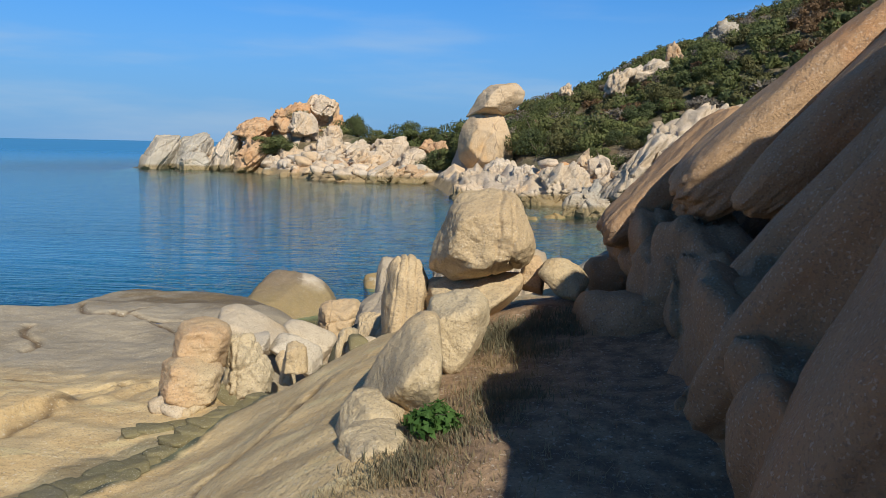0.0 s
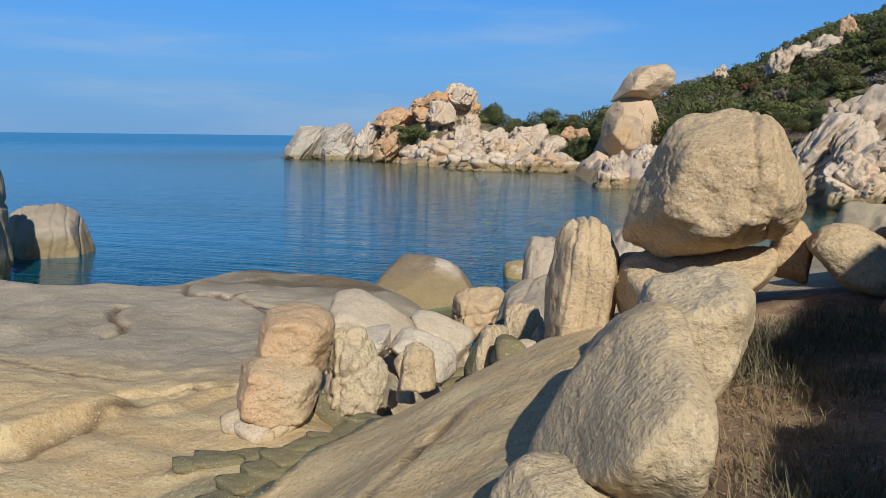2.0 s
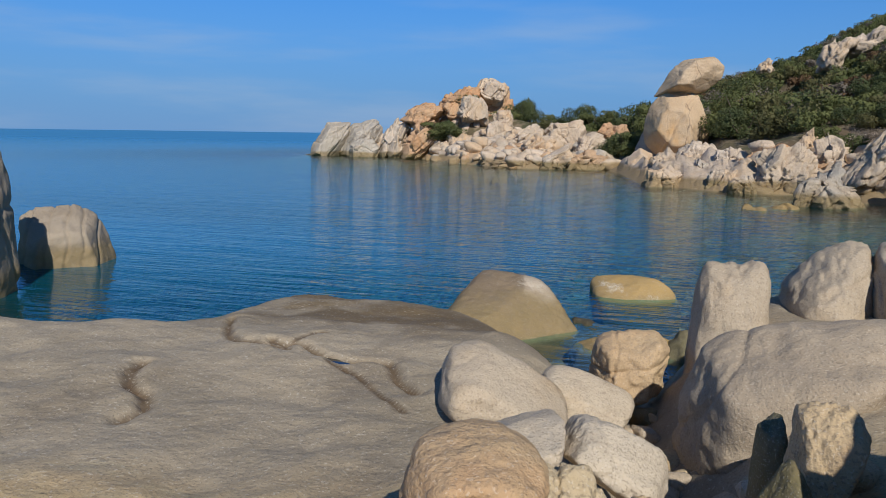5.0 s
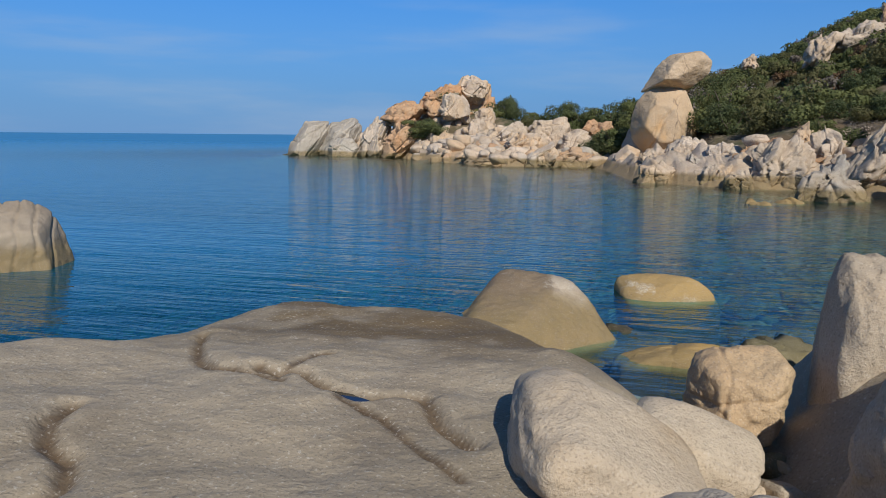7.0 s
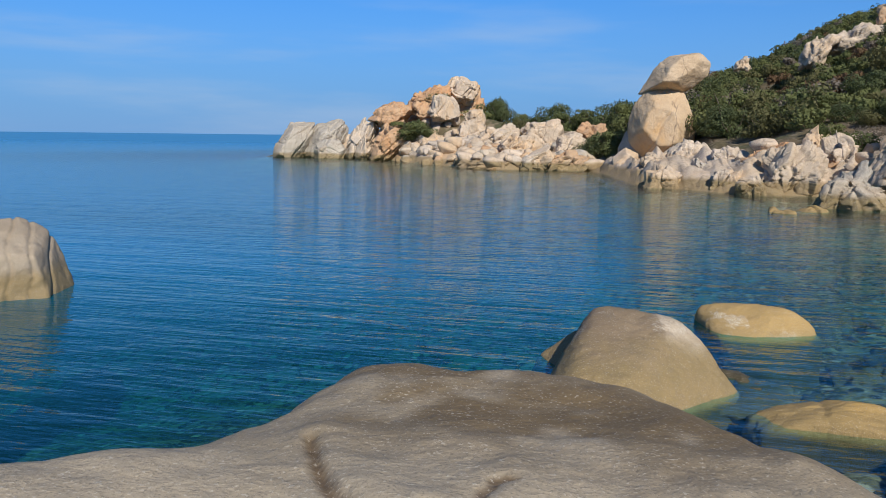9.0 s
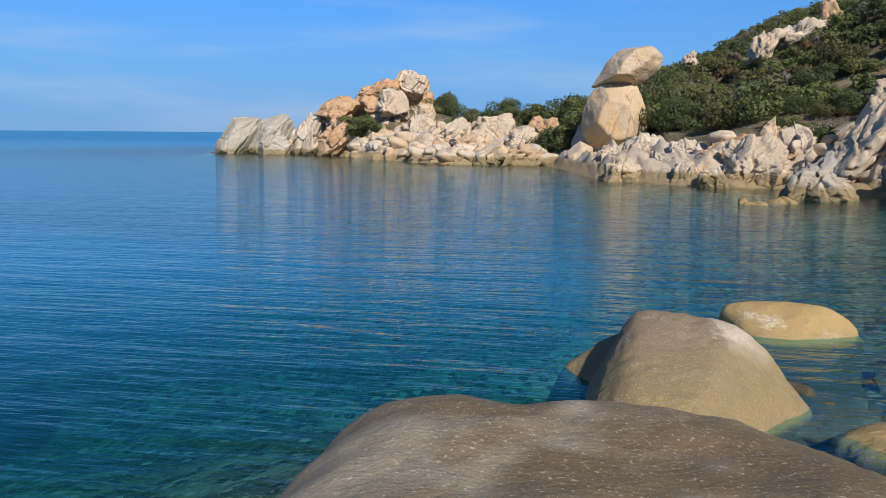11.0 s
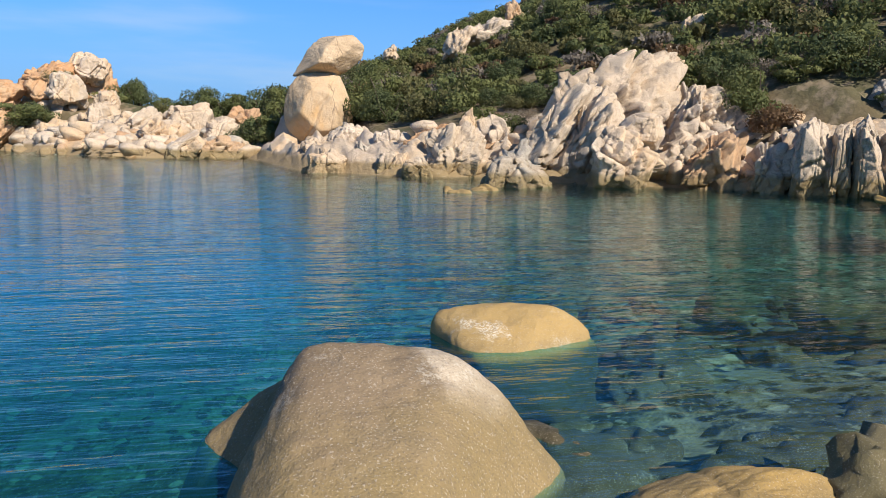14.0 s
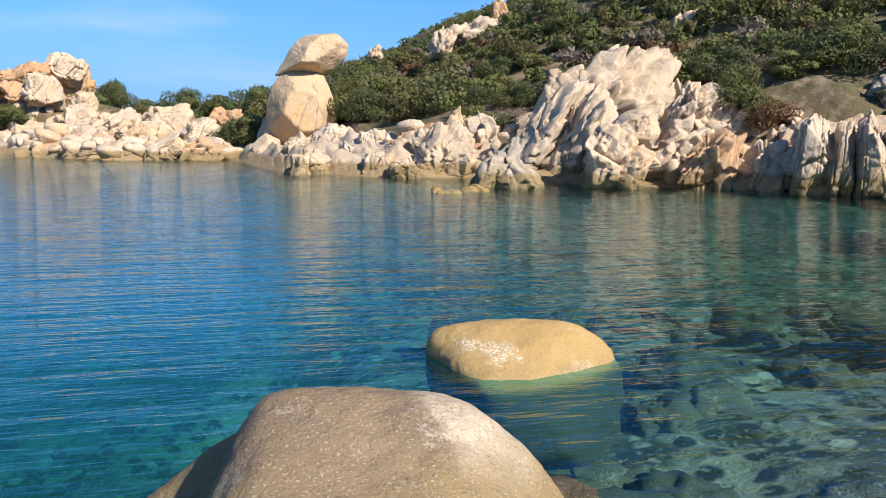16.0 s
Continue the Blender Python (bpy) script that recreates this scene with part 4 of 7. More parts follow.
rock("boulder", (5.65, 66.01, -0.09), (0.50, 0.47, 0.58), 1036, "far", "pale angular granite block at the cove's edge", group="cove boulders", level=6, p=60, planes=3, sharp=0.8, rough=0.035, face=-6.1, cuts=((1, -0.28, 0.06, 0.9), (0.18, -0.4, 0.98, 0.86), (-0.94, -0.45, 0.33, 0.58), (-0.05, -0.39, -1, 0.89),), block=(0.9, 1.8, 20, 0.14, 0.09))
rock("boulder", (6.82, 68.99, 0.46), (0.75, 0.99, 1.30), 1037, "grey", "dark grey granite block in shade", group="cove boulders", level=6, p=60, planes=3, sharp=0.8, rough=0.035, face=-6.9, cuts=((0.79, -0.15, -0.62, 0.83), (0.73, -0.38, 0.68, 0.63), (0.22, -0.37, 0.98, 0.75), (-0.99, -0.14, 0.17, 0.96), (-0.57, -0.25, -0.82, 0.64),), block=(0.9, 1.8, 20, 0.14, 0.09))
rock("boulder", (7.51, 63.49, 0.33), (0.93, 0.89, 1.04), 1038, "far", "pale angular granite block at the cove's edge", group="cove boulders", level=6, p=60, planes=3, sharp=0.8, rough=0.035, face=-8.6, cuts=((0.38, -0.16, -0.92, 0.92), (0.99, -0.22, 0.1, 0.91), (0.08, -0.17, 1, 0.94), (-0.84, -0.31, 0.54, 0.98), (-0.99, -0.29, 0.11, 0.87), (-0.23, -0.3, -0.97, 0.93),), block=(0.9, 1.8, 20, 0.14, 0.09))
rock("boulder", (8.69, 61.52, 0.24), (1.03, 0.98, 0.85), 1039, "far", "low pale rock with a tan tide band", group="cove boulders", level=6, p=60, planes=3, sharp=0.8, rough=0.035, face=-10.7, cuts=((1, -0.38, 0.02, 0.92), (0.68, -0.19, 0.74, 0.79), (-0.35, -0.38, 0.94, 0.84), (-0.98, -0.14, 0.2, 0.79), (-0.05, -0.46, -1, 0.86),), block=(0.9, 1.8, 20, 0.14, 0.09))
rock("boulder", (11.16, 63.01, 1.01), (1.83, 1.74, 1.67), 1040, "far", "large pale cliff block split by joints", group="cove boulders", level=6, p=72, planes=3, sharp=0.8, rough=0.035, face=-13.3, cuts=((-0.04, -0.24, -1, 0.94), (0.99, -0.34, -0.11, 0.88), (0.81, -0.21, 0.58, 1.14), (0.17, -0.26, 0.99, 1), (-0.16, -0.44, 0.99, 0.86), (-0.76, -0.22, 0.65, 0.95), (-0.99, -0.42, 0.12, 0.85), (-0.46, -0.35, -0.89, 0.96),), cracks=((-0.94, 0, 0.33, 0.75, 0.025, 0.07), (-0.89, 0, 0.45, -0.11, 0.025, 0.07),), block=(1.0, 2.4, 32, 0.24, 0.13))
rock("boulder", (9.59, 67.02, 1.15), (0.97, 1.02, 1.34), 1041, "orange", "orange broken granite in a heap of blocks", group="cove boulders", level=6, p=60, planes=3, sharp=0.8, rough=0.035, face=-10.6, cuts=((0.27, -0.29, -0.96, 0.9), (1, -0.29, -0.08, 0.92), (0.77, -0.12, 0.64, 1.04), (-0.3, -0.41, 0.96, 0.74), (-0.98, -0.2, 0.2, 0.81), (-0.28, -0.15, -0.96, 0.98),), block=(0.7, 1.4, 20, 0.12, 0.10))
rock("boulder", (13.31, 67.01, 2.60), (1.00, 0.97, 1.28), 1042, "far", "pale angular granite block at the cove's edge", group="cove boulders", level=6, p=60, planes=3, sharp=0.8, rough=0.035, face=-14.7, cuts=((0.35, -0.21, -0.94, 1.05), (0.96, -0.25, 0.29, 0.71), (0.53, -0.48, 0.85, 0.75), (-0.35, -0.46, 0.94, 0.86), (-0.98, -0.31, 0.18, 0.79), (-0.07, -0.5, -1, 0.87),), block=(1.0, 2.4, 32, 0.24, 0.13))
rock("boulder", (14.24, 64.49, 1.77), (0.78, 1.00, 1.32), 1043, "far", "pale angular granite block at the cove's edge", group="cove boulders", level=6, p=60, planes=3, sharp=0.8, rough=0.035, face=-16.4, cuts=((1, -0.48, -0.09, 0.83), (0.16, -0.26, 0.99, 0.95), (-0.32, -0.3, 0.95, 0.92), (-1, -0.38, 0.01, 0.93), (0.12, -0.46, -0.99, 0.79),), block=(1.0, 2.4, 32, 0.24, 0.13))
rock("boulder", (8.37, 50.60, -0.15), (0.84, 1.20, 0.37), 134, "ochre", "low tan rock just breaking the water", group="cove boulders", level=5, planes=12, sharp=0.62, rough=0.03, block=(1.4, 1.8, 20, 0.12, 0.14), p=12)
rock("boulder", (9.79, 51.50, -0.18), (0.76, 1.00, 0.38), 135, "ochre", "low tan rock just breaking the water", group="cove boulders", level=5, planes=12, sharp=0.62, rough=0.03, block=(1.4, 1.8, 20, 0.12, 0.14), p=12)

# cliff across the cove
rock("boulder", (19.16, 61.51, 3.17), (5.26, 3.20, 3.73), 1044, "far", "great slanting granite mass of the cliff", group="cliff blocks", level=6, p=78, planes=3, sharp=0.8, rough=0.035, face=-24.9, cuts=((0.97, -0.42, -0.24, 0.92), (0.99, -0.26, 0.11, 0.95), (0.89, -0.41, 0.45, 1), (-0.18, -0.29, 0.98, 0.82), (-0.57, -0.4, 0.82, 0.57), (-0.84, -0.42, 0.54, 0.46), (-0.94, -0.45, 0.35, 0.54), (-0.02, -0.38, -1, 0.92),), cracks=((-0.93, 0, 0.38, 0.28, 0.025, 0.05), (-0.95, 0, 0.31, -0.06, 0.025, 0.05), (-0.95, 0, 0.31, -0.35, 0.025, 0.05),), block=(1.3, 2.6, 32, 0.5, 0.22))
rock("boulder", (24.98, 57.61, 2.09), (4.15, 2.80, 2.81), 1045, "far", "broken granite mass of the cliff", group="cliff blocks", level=6, p=78, planes=3, sharp=0.8, rough=0.035, face=-32.5, cuts=((1, -0.47, 0.1, 0.82), (0.67, -0.38, 0.75, 0.76), (0.33, -0.5, 0.94, 0.73), (-0.91, -0.45, 0.4, 0.68), (-0.98, -0.39, 0.22, 0.7), (0.02, -0.37, -1, 0.91),), block=(1.1, 1.8, 32, 0.42, 0.2))
rock("boulder", (27.33, 51.69, 1.25), (3.50, 2.40, 2.03), 1046, "far", "broken granite mass of the cliff", group="cliff blocks", level=6, p=78, planes=3, sharp=0.8, rough=0.035, face=-39.9, cuts=((1, -0.3, 0.05, 0.92), (-0.01, -0.43, 1, 0.91), (-0.21, -0.15, 0.98, 0.87), (-0.77, -0.26, 0.64, 0.71), (-0.98, -0.19, 0.21, 0.76), (0.05, -0.45, -1, 0.87),), block=(0.9, 2.0, 8, 0.14, 0.12))
rock("boulder", (31.22, 48.79, 1.46), (2.80, 2.00, 2.15), 1047, "far", "broken granite mass of the cliff", group="cliff blocks", level=6, p=78, planes=3, sharp=0.8, rough=0.035, face=-45.8, cuts=((0.97, -0.15, 0.23, 0.77), (-0.08, -0.26, 1, 0.92), (-0.41, -0.3, 0.91, 0.92), (-1, -0.3, 0.02, 0.93), (0.07, -0.26, -1, 0.9),), block=(0.9, 2.0, 8, 0.14, 0.12))
rock("boulder", (12.12, 53.96, 0.66), (1.64, 1.56, 1.11), 1048, "grey", "grey rounded granite blocks at the cliff's foot", group="cliff blocks", level=6, p=78, planes=3, sharp=0.8, rough=0.035, face=-17.6, cuts=((0.06, -0.22, -1, 0.95), (0.98, -0.18, 0.19, 0.79), (0.82, -0.49, 0.58, 0.7), (-0.24, -0.37, 0.97, 0.86), (-0.79, -0.23, 0.62, 0.81), (-0.99, -0.27, 0.16, 0.81), (-0.16, -0.15, -0.99, 1.04),), block=(1.0, 2.4, 32, 0.24, 0.13))
rock("boulder", (15.48, 59.10, 2.50), (2.55, 2.40, 2.85), 1049, "far", "long slanting granite slab of the cliff", group="cliff blocks", level=6, p=78, planes=3, sharp=0.8, rough=0.035, face=-20.4, cuts=((-0.06, -0.5, -1, 0.89), (0.87, -0.37, -0.48, 0.54), (0.94, -0.47, -0.35, 0.57), (0.32, -0.42, 0.95, 1.08), (-0.58, -0.14, 0.82, 0.41), (-0.71, -0.3, 0.7, 0.28), (-0.71, -0.46, 0.71, 0.27), (-0.65, -0.22, -0.76, 1.07),), cracks=((-0.75, 0, 0.66, 0.07, 0.025, 0.05), (-0.85, 0, 0.52, -0.36, 0.025, 0.05), (-0.65, 0, 0.76, 0.22, 0.025, 0.05),), block=(1.0, 2.4, 32, 0.24, 0.13))
rock("boulder", (16.91, 57.60, 2.00), (1.80, 2.20, 2.71), 1050, "far", "long slanting granite slab of the cliff", group="cliff blocks", level=6, p=78, planes=3, sharp=0.8, rough=0.035, face=-23.0, cuts=((0.66, -0.24, -0.75, 0.71), (0.8, -0.35, -0.59, 0.62), (1, -0.29, -0.03, 0.94), (0.44, -0.25, 0.9, 1.1), (-0.51, -0.43, 0.86, 0.55), (-0.72, -0.45, 0.7, 0.45), (-0.93, -0.19, 0.38, 0.57), (-0.08, -0.41, -1, 0.92),), cracks=((-0.78, 0, 0.62, 0.01, 0.025, 0.05), (-0.83, 0, 0.55, -0.53, 0.025, 0.05),), block=(1.0, 2.4, 32, 0.24, 0.13))
rock("boulder", (21.08, 63.01, 5.07), (1.32, 1.41, 1.86), 1051, "far", "pale jointed granite of the cliff", group="cliff blocks", level=6, p=78, planes=3, sharp=0.8, rough=0.035, face=-24.8, cuts=((0.01, -0.14, -1, 0.99), (0.84, -0.16, -0.55, 0.73), (1, -0.3, 0, 0.96), (-0, -0.36, 1, 0.94), (-0.45, -0.22, 0.89, 0.86), (-0.96, -0.29, 0.27, 0.75), (-0.56, -0.15, -0.83, 1.12),), cracks=((-0.96, 0, 0.29, 0.42, 0.025, 0.05), (-0.9, 0, 0.44, -0.21, 0.025, 0.05),), block=(1.0, 2.4, 32, 0.24, 0.13))
rock("boulder", (23.66, 64.02, 5.32), (1.85, 1.75, 2.04), 1052, "far", "pale jointed granite of the cliff", group="cliff blocks", level=6, p=78, planes=3, sharp=0.8, rough=0.035, face=-27.1, cuts=((0.49, -0.48, -0.87, 0.56), (0.8, -0.36, -0.6, 0.46), (0.84, -0.17, -0.53, 0.51), (0.74, -0.17, 0.68, 1.13), (-0.04, -0.29, 1, 0.93), (-0.84, -0.22, 0.55, 0.62), (-0.95, -0.3, 0.33, 0.62), (-0.17, -0.3, -0.99, 1.03),), cracks=((-0.89, 0, 0.46, 0.28, 0.025, 0.05), (-0.85, 0, 0.52, -0.17, 0.025, 0.05),), block=(1.0, 2.4, 32, 0.24, 0.13))
rock("boulder", (18.31, 53.78, 2.64), (1.16, 1.10, 0.81), 1053, "far", "big loose granite block lodged on the cliff", group="cliff blocks", level=6, p=54, planes=3, sharp=0.8, rough=0.035, face=-26.8, cuts=((-0.13, -0.41, -0.99, 0.85), (0.91, -0.25, -0.43, 0.97), (1, -0.37, 0.09, 0.91), (0.01, -0.26, 1, 0.96), (-0.77, -0.4, 0.64, 0.91), (-1, -0.25, 0.09, 0.9), (-0.23, -0.28, -0.97, 0.91),), block=(1.1, 2.2, 32, 0.05, 0.04))
rock("boulder", (17.05, 53.21, 1.01), (1.59, 1.51, 1.53), 1054, "far", "pale jointed granite of the cliff", group="cliff blocks", level=6, p=78, planes=3, sharp=0.8, rough=0.035, face=-25.5, cuts=((0.12, -0.17, -0.99, 0.95), (0.99, -0.44, -0.16, 0.91), (0.92, -0.12, 0.39, 0.9), (0.54, -0.35, 0.84, 0.79), (-0.19, -0.38, 0.98, 0.92), (-0.76, -0.19, 0.65, 0.88), (-1, -0.45, 0.08, 0.85), (-0.25, -0.43, -0.97, 0.95),), cracks=((0.15, 0, -0.99, -0.43, 0.025, 0.05), (-0.24, 0, -0.97, 0.25, 0.025, 0.05),), block=(1.0, 2.4, 32, 0.24, 0.13))
rock("boulder", (23.23, 57.51, 3.37), (1.67, 1.59, 1.99), 1055, "far", "smooth pale granite slab of the cliff", group="cliff blocks", level=6, p=78, planes=3, sharp=0.8, rough=0.035, face=-30.4, cuts=((0.36, -0.15, -0.93, 0.67), (0.58, -0.25, -0.81, 0.58), (0.95, -0.34, -0.3, 0.81), (0.73, -0.2, 0.68, 0.94), (0.35, -0.29, 0.94, 0.87), (-0.83, -0.41, 0.56, 0.58), (-0.95, -0.43, 0.31, 0.63), (-0.45, -0.39, -0.89, 1.12),), cracks=((-0.79, 0, 0.61, 0.17, 0.025, 0.05),), block=(1.0, 2.4, 32, 0.24, 0.13))
rock("boulder", (26.10, 58.02, 3.62), (1.10, 1.05, 1.05), 1056, "far", "pale jointed granite of the cliff", group="cliff blocks", level=6, p=78, planes=3, sharp=0.8, rough=0.035, face=-33.2, cuts=((0.79, -0.16, -0.61, 0.59), (0.94, -0.45, -0.34, 0.65), (0.36, -0.42, 0.93, 0.91), (-0.23, -0.49, 0.97, 0.84), (-0.98, -0.25, 0.18, 0.83), (-0.31, -0.47, -0.95, 0.87),), cracks=((-0.94, 0, 0.35, 0.3, 0.025, 0.05), (-0.92, 0, 0.4, -0.24, 0.025, 0.05),), block=(1.0, 2.4, 32, 0.24, 0.13))
rock("boulder", (20.87, 54.37, 1.09), (1.86, 1.76, 1.47), 1057, "far", "pale jointed granite of the cliff", group="cliff blocks", level=6, p=78, planes=3, sharp=0.8, rough=0.035, face=-29.4, cuts=((0.04, -0.44, -1, 0.88), (0.77, -0.33, -0.63, 0.38), (0.82, -0.18, -0.58, 0.4), (0.55, -0.26, 0.84, 1.1), (-0.17, -0.2, 0.98, 0.87), (-0.58, -0.34, 0.81, 0.78), (-0.97, -0.22, 0.25, 0.83), (-0.98, -0.25, -0.21, 1.05),), block=(1.0, 2.4, 32, 0.24, 0.13))
rock("boulder", (21.41, 52.39, 1.00), (1.56, 1.48, 1.70), 1058, "orange", "orange-stained jointed granite of the cliff", group="cliff blocks", level=6, p=78, planes=3, sharp=0.8, rough=0.035, face=-32.2, cuts=((0.1, -0.23, -0.99, 0.95), (0.97, -0.17, -0.25, 0.93), (1, -0.45, -0.01, 0.9), (0.25, -0.33, 0.97, 1), (-0.47, -0.31, 0.89, 0.69), (-0.79, -0.2, 0.61, 0.62), (-0.98, -0.15, 0.2, 0.78), (-0.05, -0.17, -1, 0.99),), cracks=((-0.99, 0, 0.16, 0.26, 0.025, 0.05), (-0.99, 0, 0.14, -0.48, 0.025, 0.05),), block=(1.0, 2.4, 32, 0.24, 0.13))
rock("boulder", (22.76, 50.30, 0.71), (1.28, 1.22, 1.38), 1059, "far", "pale jointed granite of the cliff", group="cliff blocks", level=6, p=78, planes=3, sharp=0.8, rough=0.035, face=-35.7, cuts=((0.04, -0.14, -1, 0.98), (0.98, -0.35, -0.21, 0.9), (0.98, -0.21, 0.18, 0.99), (0.14, -0.47, 0.99, 0.9), (-0.52, -0.28, 0.86, 0.79), (-0.97, -0.39, 0.24, 0.71), (-0.17, -0.43, -0.98, 0.94),), cracks=((-0.98, 0, 0.18, 0.18, 0.025, 0.05), (-0.1, 0, -0.99, -0.23, 0.025, 0.05),), block=(1.0, 2.4, 32, 0.24, 0.13))
rock("boulder", (26.23, 55.61, 1.90), (1.65, 1.57, 1.11), 1060, "far", "pale jointed granite of the cliff", group="cliff blocks", level=6, p=78, planes=3, sharp=0.8, rough=0.035, face=-35.3, cuts=((0.78, -0.21, -0.62, 0.65), (0.92, -0.13, 0.38, 0.99), (0.08, -0.37, 1, 0.92), (-0.65, -0.17, 0.76, 0.86), (-0.78, -0.45, -0.63, 0.54),), block=(1.0, 2.4, 32, 0.24, 0.13))
rock("boulder", (26.02, 53.00, 2.05), (0.77, 0.82, 1.09), 1061, "far", "pale weathered granite of the cliff", group="cliff blocks", level=6, p=78, planes=3, sharp=0.8, rough=0.035, face=-36.9, cuts=((1, -0.32, 0.06, 0.9), (0.32, -0.24, 0.95, 0.92), (-0.27, -0.5, 0.96, 0.86), (-1, -0.25, 0.03, 0.94), (-0.02, -0.16, -1, 0.96),), block=(1.0, 2.4, 32, 0.24, 0.13))
rock("boulder", (23.96, 48.59, 1.42), (0.92, 1.48, 1.95), 1062, "far", "pale pillar of jointed granite", group="cliff blocks", level=6, p=78, planes=3, sharp=0.8, rough=0.035, face=-38.5, cuts=((0.05, -0.16, -1, 0.98), (0.99, -0.25, -0.16, 0.95), (0.75, -0.39, 0.66, 0.72), (0.52, -0.43, 0.85, 0.74), (-0.48, -0.13, 0.88, 0.91), (-0.98, -0.29, 0.2, 0.76), (-0.97, -0.15, 0.25, 0.76), (-0.08, -0.44, -1, 0.92),), cracks=((-0.99, 0, 0.12, 0.51, 0.025, 0.05), (-0.12, 0, -0.99, 0.04, 0.025, 0.05), (-1, 0, -0.07, -0.25, 0.025, 0.05),), block=(1.1, 2.0, 10, 0.11, 0.09))
rock("boulder", (24.68, 47.79, 1.14), (0.61, 1.20, 1.72), 1063, "far", "pale pillar of jointed granite", group="cliff blocks", level=6, p=78, planes=3, sharp=0.8, rough=0.035, face=-40.2, cuts=((0.94, -0.2, -0.35, 0.94), (0.9, -0.49, 0.44, 0.78), (-0.09, -0.33, 1, 0.91), (-0.96, -0.45, 0.29, 0.71), (-0.97, -0.41, 0.23, 0.71), (-0.04, -0.43, -1, 0.89),), cracks=((-1, 0, 0.05, -0.01, 0.025, 0.05),), block=(1.1, 2.0, 10, 0.11, 0.09))
rock("boulder", (25.62, 47.12, 1.44), (0.89, 1.56, 2.06), 1064, "far", "pale pillar of jointed granite", group="cliff blocks", level=6, p=78, planes=3, sharp=0.8, rough=0.035, face=-41.8, cuts=((0.06, -0.21, -1, 0.98), (0.95, -0.14, 0.31, 0.65), (0.82, -0.33, 0.58, 0.51), (0.53, -0.3, 0.85, 0.65), (-0.4, -0.17, 0.92, 1.03), (-0.98, -0.14, 0.2, 0.92), (-1, -0.5, 0.05, 0.85), (-0.04, -0.41, -1, 0.92),), cracks=((-1, 0, -0.03, 0.4, 0.025, 0.05), (-0.1, 0, -1, -0.06, 0.025, 0.05), (-0.96, 0, -0.28, -0.27, 0.025, 0.05),), block=(1.1, 2.0, 10, 0.11, 0.09))
rock("boulder", (26.53, 46.95, 1.21), (0.55, 1.12, 1.77), 1065, "far", "pale weathered granite of the cliff", group="cliff blocks", level=6, p=78, planes=3, sharp=0.8, rough=0.035, face=-43.1, cuts=((0.97, -0.46, 0.24, 0.67), (0.08, -0.17, 1, 0.96), (-0.65, -0.44, 0.76, 0.87), (-1, -0.26, 0.04, 0.92), (0.02, -0.2, -1, 0.97),), block=(1.0, 2.4, 32, 0.24, 0.13))
rock("boulder", (27.16, 46.07, 1.51), (1.13, 1.59, 2.09), 1066, "orange", "orange-stained jointed granite of the cliff", group="cliff blocks", level=6, p=78, planes=3, sharp=0.8, rough=0.035, face=-44.6, cuts=((0.03, -0.46, -1, 0.9), (0.98, -0.32, 0.17, 0.78), (0.76, -0.29, 0.64, 0.85), (-0.17, -0.27, 0.99, 0.9), (-0.63, -0.31, 0.77, 0.87), (-0.98, -0.33, 0.17, 0.88), (-1, -0.48, 0.05, 0.86), (-0.03, -0.33, -1, 0.96),), cracks=((-1, 0, -0.04, 0.3, 0.025, 0.05), (-0.98, 0, -0.22, -0.39, 0.025, 0.05),), block=(1.1, 2.0, 10, 0.11, 0.09))
rock("boulder", (26.61, 44.72, 0.48), (1.16, 1.10, 0.98), 1067, "far", "pale jointed granite of the cliff", group="cliff blocks", level=6, p=78, planes=3, sharp=0.8, rough=0.035, face=-45.6, cuts=((0.95, -0.13, 0.31, 0.66), (0.32, -0.47, 0.95, 0.74), (0.13, -0.19, 0.99, 0.87), (-1, -0.37, 0.07, 0.87), (0.04, -0.24, -1, 0.93),), block=(1.0, 2.4, 32, 0.24, 0.13))
rock("boulder", (28.54, 44.36, 1.55), (1.35, 1.62, 2.13), 1068, "far", "pale pillar of jointed granite", group="cliff blocks", level=6, p=78, planes=3, sharp=0.8, rough=0.035, face=-48.0, cuts=((0.97, -0.28, 0.24, 0.7), (0.73, -0.2, 0.68, 0.67), (-0.15, -0.31, 0.99, 0.94), (-0.88, -0.26, 0.48, 1.01), (-1, -0.4, -0.07, 0.9), (0.01, -0.48, -1, 0.89),), cracks=((-1, 0, -0.1, 0.46, 0.025, 0.05), (-0.99, 0, -0.11, -0.19, 0.025, 0.05),), block=(1.1, 2.0, 10, 0.11, 0.09))
rock("boulder", (22.01, 40.61, 0.11), (1.06, 0.99, 0.56), 1069, "ochre", "dark wet rock standing off the cliff foot", group="cove boulders", level=5, p=78, planes=3, sharp=0.8, rough=0.035, face=-45.3, cuts=((0.99, -0.48, -0.1, 0.87), (0.71, -0.39, 0.7, 0.83), (0.24, -0.46, 0.97, 0.78), (-0.73, -0.35, 0.68, 0.97), (-1, -0.31, 0.04, 0.92), (0.05, -0.14, -1, 0.94),), block=(1.0, 2.4, 32, 0.24, 0.13))
rock("boulder", (32.00, 74.01, 10.15), (1.37, 1.30, 1.59), 1070, "far", "pale jointed granite of the cliff", group="hill outcrops", level=5, p=78, planes=3, sharp=0.8, rough=0.035, face=-29.7, cuts=((0.78, -0.25, -0.62, 0.42), (0.81, -0.15, 0.58, 1.13), (-0.34, -0.13, 0.94, 0.7), (-0.94, -0.25, 0.34, 0.59), (-0.01, -0.44, -1, 0.92),), block=(1.0, 2.4, 32, 0.24, 0.13))
